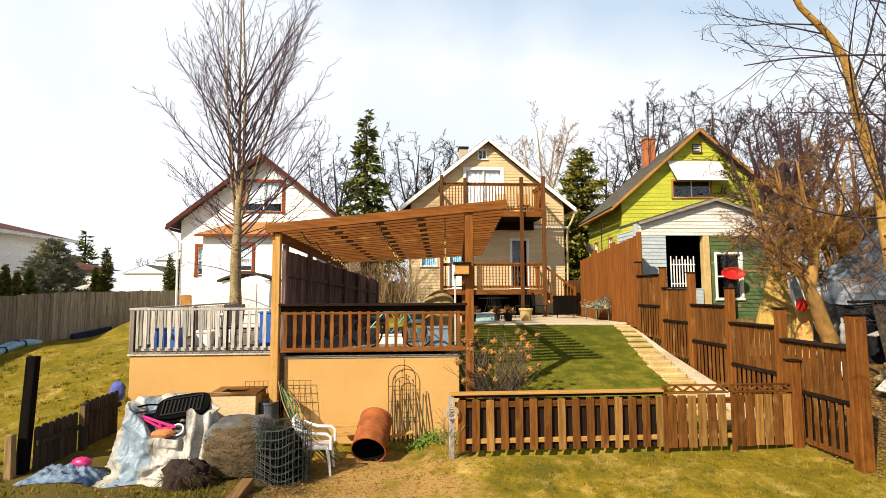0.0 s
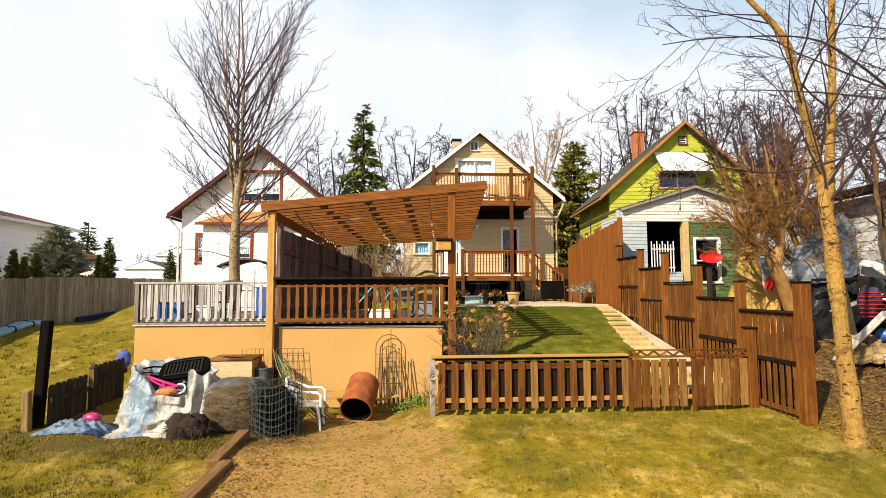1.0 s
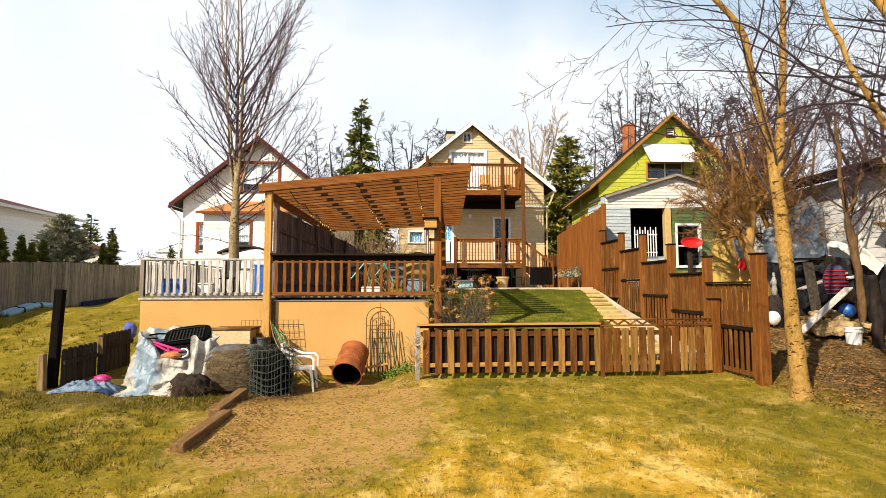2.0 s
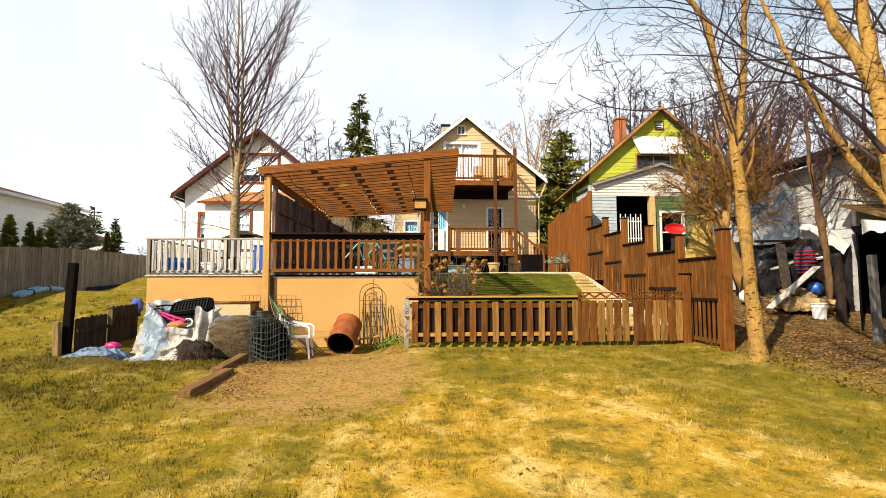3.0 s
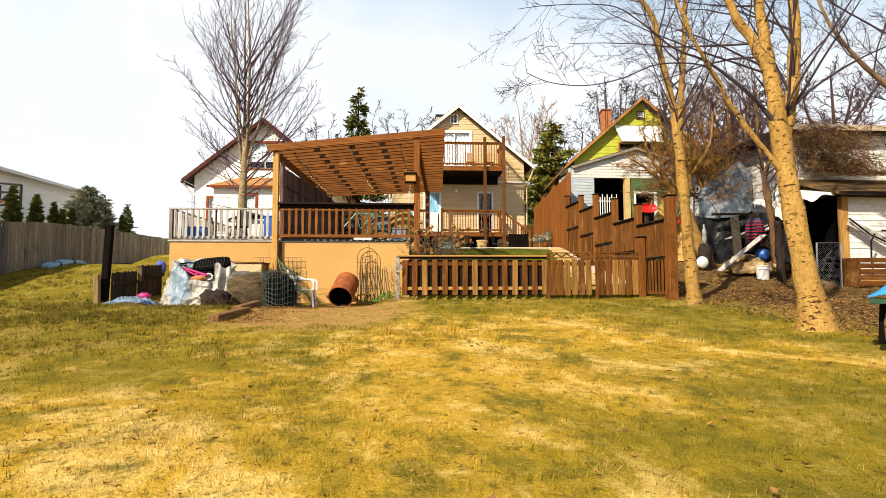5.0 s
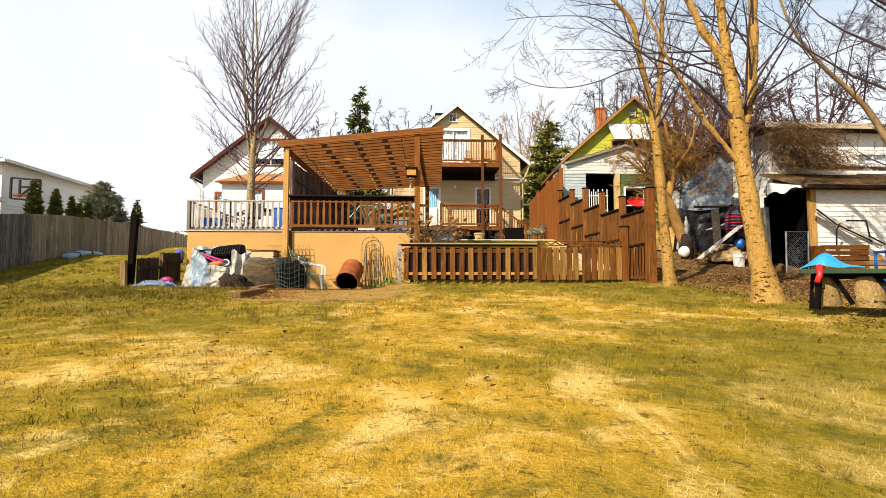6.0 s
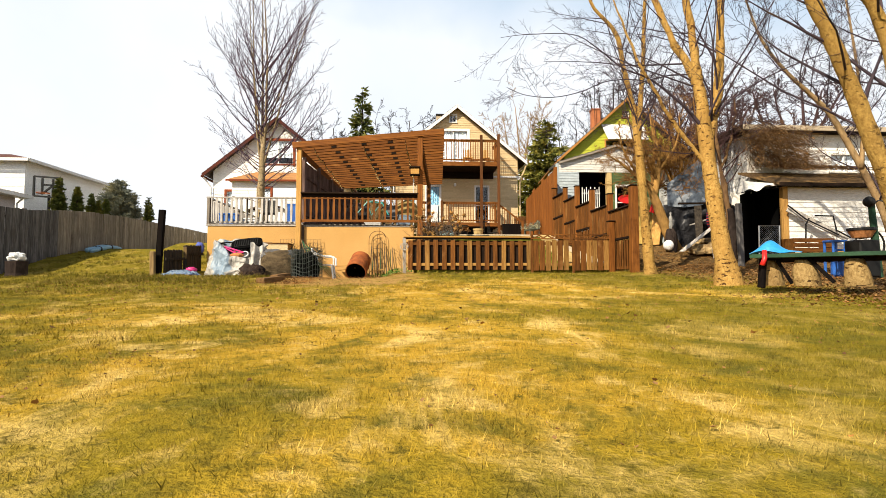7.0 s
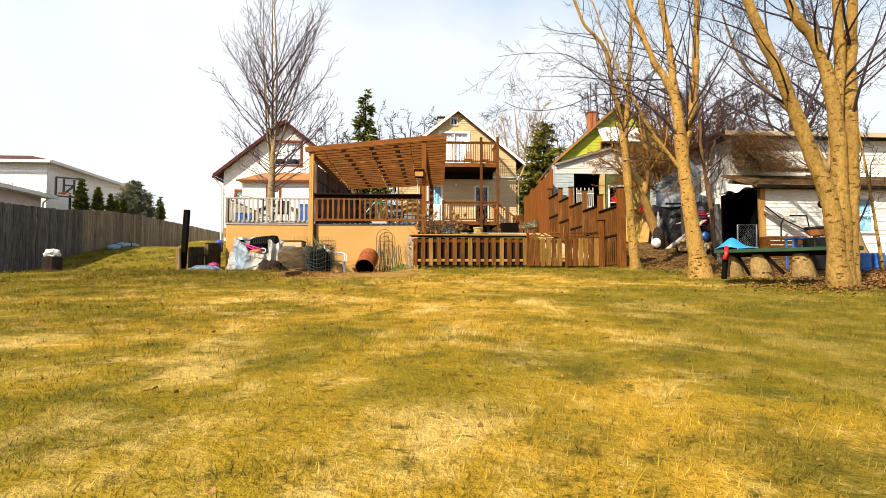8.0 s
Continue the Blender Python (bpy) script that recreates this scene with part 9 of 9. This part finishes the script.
    single("slim_sapling", Soup().tube(smooth_tube([(8.6, 4.0, -0.2), (8.5, 4.0, 0.6), (8.38, 4.0, 1.5), (8.24, 4.0, 2.4), (8.0, 4.0, 3.6)]), [0.032 - 0.0014 * i for i in range(17)], 8), BARK_PALE, "slim pale leafless sapling", "tree", True)


def garage_front():
    p = thing("grey_post", "grey weathered timber post by the garage doorway", "post", (8.3, 8.5, 0))
    part("shaft", Soup().beam((8.30, 8.5, -0.3), (8.25, 8.5, 1.69), 0.13, 0.11, 0.012, (0, 1, 0)), LONGFENCE["z"], p)
    g = thing("chain_link_gate", "galvanised chain-link gate before the dark doorway", "gate", (9.6, 9.3, 0.1))
    part("gate_frame", Soup().tube([(9.32, 9.3, 0.1), (9.34, 9.3, 1.2), (9.92, 9.3, 1.21), (9.90, 9.3, 0.1), (9.32, 9.3, 0.1)], 0.022, 7), STEEL, g)
    s = Soup()
    for i in range(-10, 11):
        a, b = 9.34 + i * 0.055, 9.34 + i * 0.055 + 1.08
        for k in (0, 1):
            lo, hi = max(0, (9.34 - a) / 1.08), min(1, (9.90 - a) / 1.08)
            if hi <= lo:
                continue
            q0, q1 = (a + 1.08 * lo, 0.12 + 1.08 * lo), (a + 1.08 * hi, 0.12 + 1.08 * hi)
            if k:
                q0, q1 = (q0[0], 1.32 - q0[1]), (q1[0], 1.32 - q1[1])
            s.tube([(q0[0], 9.3, q0[1]), (q1[0], 9.3, q1[1])], 0.0016, 3)
    part("wire_mesh", s, STEEL, g)
    b = thing("leaning_plank", "white board leaning on the garage wall", "board", (11.2, 9.5, 0.3))
    part("plank", Soup().beam((10.40, 9.60, 1.72), (12.0, 9.45, 0.86), 0.05, 0.16), WHITEWOOD, b)
    part("pole", Soup().tube([(10.34, 9.5, 1.80), (10.8, 9.46, 1.42), (11.7, 9.4, 0.98)], 0.02, 6), BLACKMETAL, b)
    r = thing("grab_rail", "bent dark metal rail before the garage", "rail", (11.1, 9.4, 0.3))
    part("rail", Soup().tube([(10.70, 9.35, 0.7), (10.72, 9.35, 1.25), (10.82, 9.35, 1.42)], 0.022, 6).tube([(11.0, 9.35, 1.50), (11.52, 9.35, 1.49), (11.6, 9.35, 1.1), (12.0, 9.35, 0.9)], 0.022, 6), BLACKMETAL, r)
    c = thing("wooden_crate", "brown slatted crate against the garage", "crate", (10.65, 9.2, 0.2))
    for i in range(5):
        part("slat", Soup().box(10.08, 11.24, 9.0, 9.03, 0.22 + i * 0.13, 0.33 + i * 0.13), FENCE["x"], c)
    for x in (10.08, 11.18):
        part("side", Soup().box(x, x + 0.06, 9.032, 9.5, 0.18, 0.85), FENCE["z"], c)


def junk_slope():
    b = thing("bucket", "white plastic bucket on leaf litter", "bucket", (9.18, 10.9, 0.12))
    part("body", Soup().lathe([(0.01, 0.0), (0.135, 0.0), (0.16, 0.34), (0.172, 0.345), (0.172, 0.37), (0.155, 0.37), (0.13, 0.02), (0.01, 0.02)], 22, Matrix.Translation((9.18, 10.9, 0.36))), PLASTIC_W, b)
    part("band", Soup().lathe([(0.157, 0.27), (0.17, 0.27), (0.17, 0.29), (0.158, 0.29)], 22, Matrix.Translation((9.18, 10.9, 0.36))), PLASTIC_W, b)
    rng = random.Random(71)
    for i in range(56):
        f = rng.random()
        x, y = 8.7 + rng.random() * 1.35, 11.15 + f * 0.85
        z = ground_z(x, y) + 0.14 + rng.random() * 0.50 * (1 - abs(x - 9.35) / 0.9) * (0.4 + 0.6 * f)
        s = (rng.uniform(0.08, 0.17), rng.uniform(0.08, 0.13), rng.uniform(0.05, 0.09))
        stone = Soup().box(-s[0], s[0], -s[1], s[1], -s[2], s[2], 0.028)
        stone.v = [Vector(p) * (1 + 0.22 * noise.noise(Vector(p) * 6 + Vector((i * 1.7, 0, 0)))) for p in stone.v]
        ob = single("rock", stone, ROCK, "rough blocky tan stone in a heap", "rock", False, "rock heap")
        ob.matrix_basis = pose(x, y, z, rng.uniform(-20, 20), rng.uniform(-20, 20), rng.uniform(0, 180))
    single("blue_ball", Soup().lump((9.72, 11.65, 1.05), (0.17, 0.17, 0.17), 0.0, 1, 14), BLUE, "blue ball on the rock heap", "ball", True)
    single("white_float", Soup().lump((8.32, 12.2, 0.86), (0.17, 0.15, 0.17), 0.08, 1.5, 12), PLASTIC_W, "round white plastic float under the shrubs", "float", True)
    st = Soup().lathe([(0.01, 0.0), (0.07, 0.0), (0.055, 0.06), (0.065, 0.14), (0.045, 0.24), (0.062, 0.34), (0.04, 0.42), (0.022, 0.45), (0.036, 0.50), (0.026, 0.55), (0.01, 0.56)], 14, Matrix.Translation((8.46, 12.3, 1.40)))
    single("garden_statue", st, shade("grey_stone", (0.42, 0.41, 0.38), (0.28, 0.27, 0.25), 5.0), "small grey stone garden statue under the shrubs", "statue", True)
    single("statue_base", Soup().lump((8.46, 12.3, 0.95), (0.20, 0.18, 0.50), 0.2, 2.0, 10, 2.0), BARK_DARK, "dark stump base under a small statue", "pedestal")
    for a, c, w, t, mat, lab in (((8.2, 11.2, 0.60), (9.66, 11.5, 1.58), 0.20, 0.03, WHITEWOOD, "long white board lying across the heap"), ((9.2, 11.9, 0.9), (9.5, 12.5, 2.2), 0.22, 0.03, DARKFENCE, "grey board leaning on the heap"), ((9.9, 11.6, 1.0), (10.1, 12.6, 2.3), 0.25, 0.03, DARKWOOD["z"], "dark board leaning on the wall"), ((9.2, 12.4, 1.55), (10.4, 12.4, 1.95), 0.22, 0.03, WHITEWOOD, "white shelf board on the heap"), ((8.9, 12.6, 2.28), (10.0, 12.6, 2.30), 0.10, 0.06, DARKWOOD["x"], "dark beam propped between posts")):
        single("loose_board", Soup().beam(a, c, w, t), mat, lab, "board", group="loose boards")
    s = thing("fabric_bundle", "bundle of red and dark striped fabric on the heap", "fabric", (9.8, 12.0, 1.3))
    part("roll", Soup().lump((9.8, 12.05, 1.72), (0.26, 0.22, 0.42), 0.15, 2.0, 14, 3.0), shade("dark_blue_fabric", (0.05, 0.05, 0.10), (0.03, 0.03, 0.06), 4.0), s, smooth=True)
    for i in range(7):
        z = 1.44 + i * 0.09
        k = math.sqrt(max(0.05, 1 - ((z - 1.72) / 0.44) ** 2))
        part("stripe", Soup().tube([(9.8 + 0.275 * k * math.cos(a), 12.05 + 0.24 * k * math.sin(a), z) for a in np.linspace(math.pi, 2 * math.pi, 13)], 0.013, 5), RED, s)
    # tan sheets and boards propped behind the stepped fence
    single("propped_sheet", Soup().prism([(8.62, 13.6, 1.0), (7.22, 13.6, 1.0), (7.55, 13.78, 1.85), (8.24, 14.1, 3.22), (8.42, 14.1, 3.20), (8.60, 13.8, 1.9)], (0.01, 0.03, 0)), GOLDPLY, "tall yellow-tan plywood sheet cut to a point, propped behind the fence", "board", group="propped boards")
    for a, c, w, mat, lab in (((8.42, 13.4, 0.95), (8.78, 13.75, 2.30), 0.34, TAN["z"], "pale board propped behind the fence"), ((8.9, 13.5, 1.0), (8.80, 14.2, 2.9), 0.26, GREYBLUE, "grey board propped behind the fence")):
        single("propped_sheet", Soup().beam(a, c, w, 0.03), mat, lab, "board", group="propped boards")
    r = thing("red_bucket", "red plastic bucket on propped boards", "bucket", (8.4, 13.4, 2.05))
    part("body", Soup().lathe([(0.01, 0), (0.10, 0), (0.135, 0.26), (0.12, 0.26), (0.01, 0.05)], 18, pose(8.38, 13.42, 2.08, 20, 15, 0)), RED, r)
    rs = thing("red_saucer", "red plastic saucer sled against the porch window", "sled", (8.9, 17.0, 2.9))
    part("dish", Soup().lathe([(0.01, 0.0), (0.2, 0.02), (0.36, 0.09), (0.38, 0.09), (0.2, 0.0), (0.01, -0.02)], 26, Matrix.Translation((8.93, 16.85, 3.06)) @ Matrix.Diagonal((1, 1, 0.5, 1)) @ pose(0, 0, 0, 82, 0, 0)), RED, rs)
    single("shelf_stand", Soup().box(8.86, 9.0, 16.84, 16.96, 1.5, 2.90, 0.02), BARK_DARK, "slim dark stand beneath the red saucer", "stand")
    # sheeting hung behind the thicket and on the house wall: lower and upper edges as (x, y, z) from end to end
    for low, high, mat, lab, sd in (
            (((8.72, 13.0, 2.25), (9.3, 12.9, 2.2), (10.0, 12.85, 2.3), (10.36, 12.9, 2.45)), ((8.72, 13.0, 3.0), (9.3, 12.95, 3.45), (9.95, 12.9, 3.94), (10.36, 12.95, 3.6)), BLUEGREYTARP, "blue-grey plastic sheet hung between posts", 1.0),
            (((8.6, 13.06, 0.6), (9.5, 13.0, 0.6), (10.4, 13.0, 0.6)), ((8.6, 13.06, 2.3), (9.5, 13.0, 2.3), (10.4, 13.0, 2.5)), DARKSHEET, "black sheeting over the lower opening", 3.0),
            (((10.30, 12.95, 0.5), (10.30, 12.1, 0.5), (10.36, 11.3, 0.5)), ((10.38, 12.95, 2.4), (10.38, 12.1, 2.25), (10.38, 11.3, 2.1)), DARKSHEET, "black sheeting over the foot of the house", 5.0),
            (((10.30, 12.84, 2.66), (10.26, 12.2, 2.42), (10.2, 11.75, 2.12), (10.16, 11.28, 1.86)), ((10.38, 12.86, 2.76), (10.38, 12.3, 2.70), (10.38, 11.85, 2.50), (10.36, 11.32, 2.10)), OLDWHITE, "torn white plastic sheet on the house corner", 4.0)):
        s = Soup()
        n = 24
        for j in range(n + 1):
            for i in range(n + 1):
                u, v = i / n, j / n
                f = u * (len(low) - 1)
                a = min(int(f), len(low) - 2)
                lo_p, hi_p = Vector(low[a]).lerp(Vector(low[a + 1]), f - a), Vector(high[a]).lerp(Vector(high[a + 1]), f - a)
                d = 0.15 * noise.noise(Vector((u * 3.0 + sd, v * 1.6, sd))) + 0.07 * noise.noise(Vector((u * 9.0, v * 4.0, sd)))
                q = lo_p.lerp(hi_p, v)
                s.v.append(q + Vector((-abs(d) * 0.4, -abs(d), 0.3 * d * (1 - v))))
        w = n + 1
        s.f = [(j * w + i, j * w + i + 1, (j + 1) * w + i + 1, (j + 1) * w + i) for j in range(n) for i in range(n)]
        single("plastic_sheet", s, mat, lab, "tarp", True, "hung sheets")
    st = Soup()
    limb(st, [(9.52, 10.6, 0.2), (9.48, 10.6, 0.7), (9.46, 10.6, 1.3), (9.42, 10.6, 1.85)], 0.13, 0.09, 12, 4, 0.3, 4.0)
    roughen(st, 0.07, 3.0, 2.0)
    single("tree_stump", st, BARK_DARK, "broken dead tree trunk beside the dark doorway", "stump", True)


def leaf_litter():
    rng = random.Random(5)
    s = Soup()

    def leaf(x, y, size):
        z = ground_z(x, y) + 0.008 + rng.random() * 0.025
        a, tl = rng.uniform(0, 6.283), rng.uniform(-0.5, 0.5)
        u = Vector((math.cos(a), math.sin(a), tl)) * size
        w = Vector((-math.sin(a), math.cos(a), rng.uniform(-0.6, 0.6))) * size * 0.45
        p = Vector((x, y, z + size * 0.15))
        lift = Vector((0, 0, size * rng.uniform(0.05, 0.3)))
        q = [p, p + u * 0.25 + w * 0.8, p + u * 0.6 + w + lift, p + u + lift * 0.4, p + u * 0.6 - w, p + u * 0.25 - w * 0.8 + lift]
        s.add(q + [p + u * 0.5 - lift * 0.5], [(0, 1, 6), (1, 2, 6), (2, 3, 6), (3, 4, 6), (4, 5, 6), (5, 0, 6)])

    for i in range(12000):
        x = 5.9 + abs(rng.gauss(0, 2.6))
        leaf(x, rng.uniform(1.0, 12.5), rng.uniform(0.02, 0.045))
    for i in range(2600):
        leaf(rng.gauss(-1.6, 1.3), rng.gauss(8.6, 1.5), rng.uniform(0.012, 0.03))
    for i in range(1500):
        leaf(rng.gauss(-2.35, 0.30), rng.uniform(6.4, 9.6), rng.uniform(0.014, 0.034))
    for i in range(1800):
        leaf(rng.uniform(-6.5, -2.4), rng.uniform(3.5, 9.6), rng.uniform(0.010, 0.028))
    for i in range(650):
        leaf(rng.uniform(-8, 6), rng.uniform(-1, 10), rng.uniform(0.02, 0.045))
    for i in range(60):
        leaf(rng.uniform(-5, 5), rng.uniform(-5, -1), rng.uniform(0.015, 0.028))
    for i in range(900):
        leaf(rng.gauss(6.1, 0.7), rng.gauss(1.8, 0.6), rng.uniform(0.025, 0.05))
    for i in range(230):
        cx, cy = rng.uniform(-5, 5.5), rng.uniform(-4.8, 6.0)
        for k in range(rng.randint(4, 16)):
            leaf(cx + rng.gauss(0, 0.11), cy + rng.gauss(0, 0.08), rng.uniform(0.006, 0.017))
    single("fallen_leaves", s, DRYLEAF, "scattered dry brown fallen leaves", "leaves", kind="stuff")


def bare_spot(x, y):
    soil = ((x + 1.35) / 1.75) ** 2 + ((y - 8.2) / 2.75) ** 2 + 1.1 * noise.noise(Vector((x * 1.3, y * 1.3, 5.0)))
    if soil < 0.95 or (x > 6.2 + 0.8 * noise.noise(Vector((x, y, 2.0))) and y > 0.5):
        return True
    return (-6.4 < x < -1.8 and 9.40 + 0.5 * noise.noise(Vector((x * 1.7, y, 8.0))) < y) or (-5.9 < x < 0.45 and y > 11.2)


plank_bench()
set_along(lamp_post, 0.43)
set_along(garage_front, 0.28)
set_along(junk_slope, 0.25)
leaf_litter()
BLADES = lawn_blade_material("lawn_blades", (0.26, 0.184, 0.015), (0.445, 0.275, 0.030), (0.63, 0.445, 0.15))
sow_grass("lawn_grass", "short dry winter grass blades of the lawn", [
    (-2.6, 2.6, -4.9, -3.2, 7000, 0.020, 0.0012), (-4.2, 4.2, -3.2, -1.0, 3600, 0.022, 0.0016), (-6.5, 6.5, -1.0, 3.5, 1100, 0.028, 0.003),
    (-8.0, 6.2, 3.5, 9.9, 380, 0.042, 0.0055), (-12.2, -6.0, 9.9, 18.0, 130, 0.05, 0.008), (-12.2, -7.0, 0.0, 9.9, 130, 0.05, 0.008)], BLADES, 1, bare_spot)
sow_grass("terrace_grass", "short green grass blades of the upper lawn", [(0.5, 4.9, 11.0, 17.0, 420, 0.04, 0.006)],
          lawn_blade_material("terrace_blades", (0.085, 0.098, 0.014), (0.105, 0.115, 0.018), (0.16, 0.15, 0.03)), 2)
sow_tufts("grass_tufts", "uneven tufts of longer dry winter grass", [
    (-4.0, 4.0, -4.9, -1.0, 260, 0.028, 0.0017), (-6.5, 6.5, -1.0, 3.5, 110, 0.036, 0.0028), (-8.0, 6.2, 3.5, 9.8, 50, 0.050, 0.005), (-12.0, -6.2, 8.0, 17.0, 16, 0.08, 0.008), (-7.2, -2.7, 6.0, 9.7, 75, 0.075, 0.006)],
    lawn_blade_material("tuft_blades", (0.20, 0.148, 0.014), (0.38, 0.24, 0.026), (0.62, 0.44, 0.15)), 7, bare_spot)
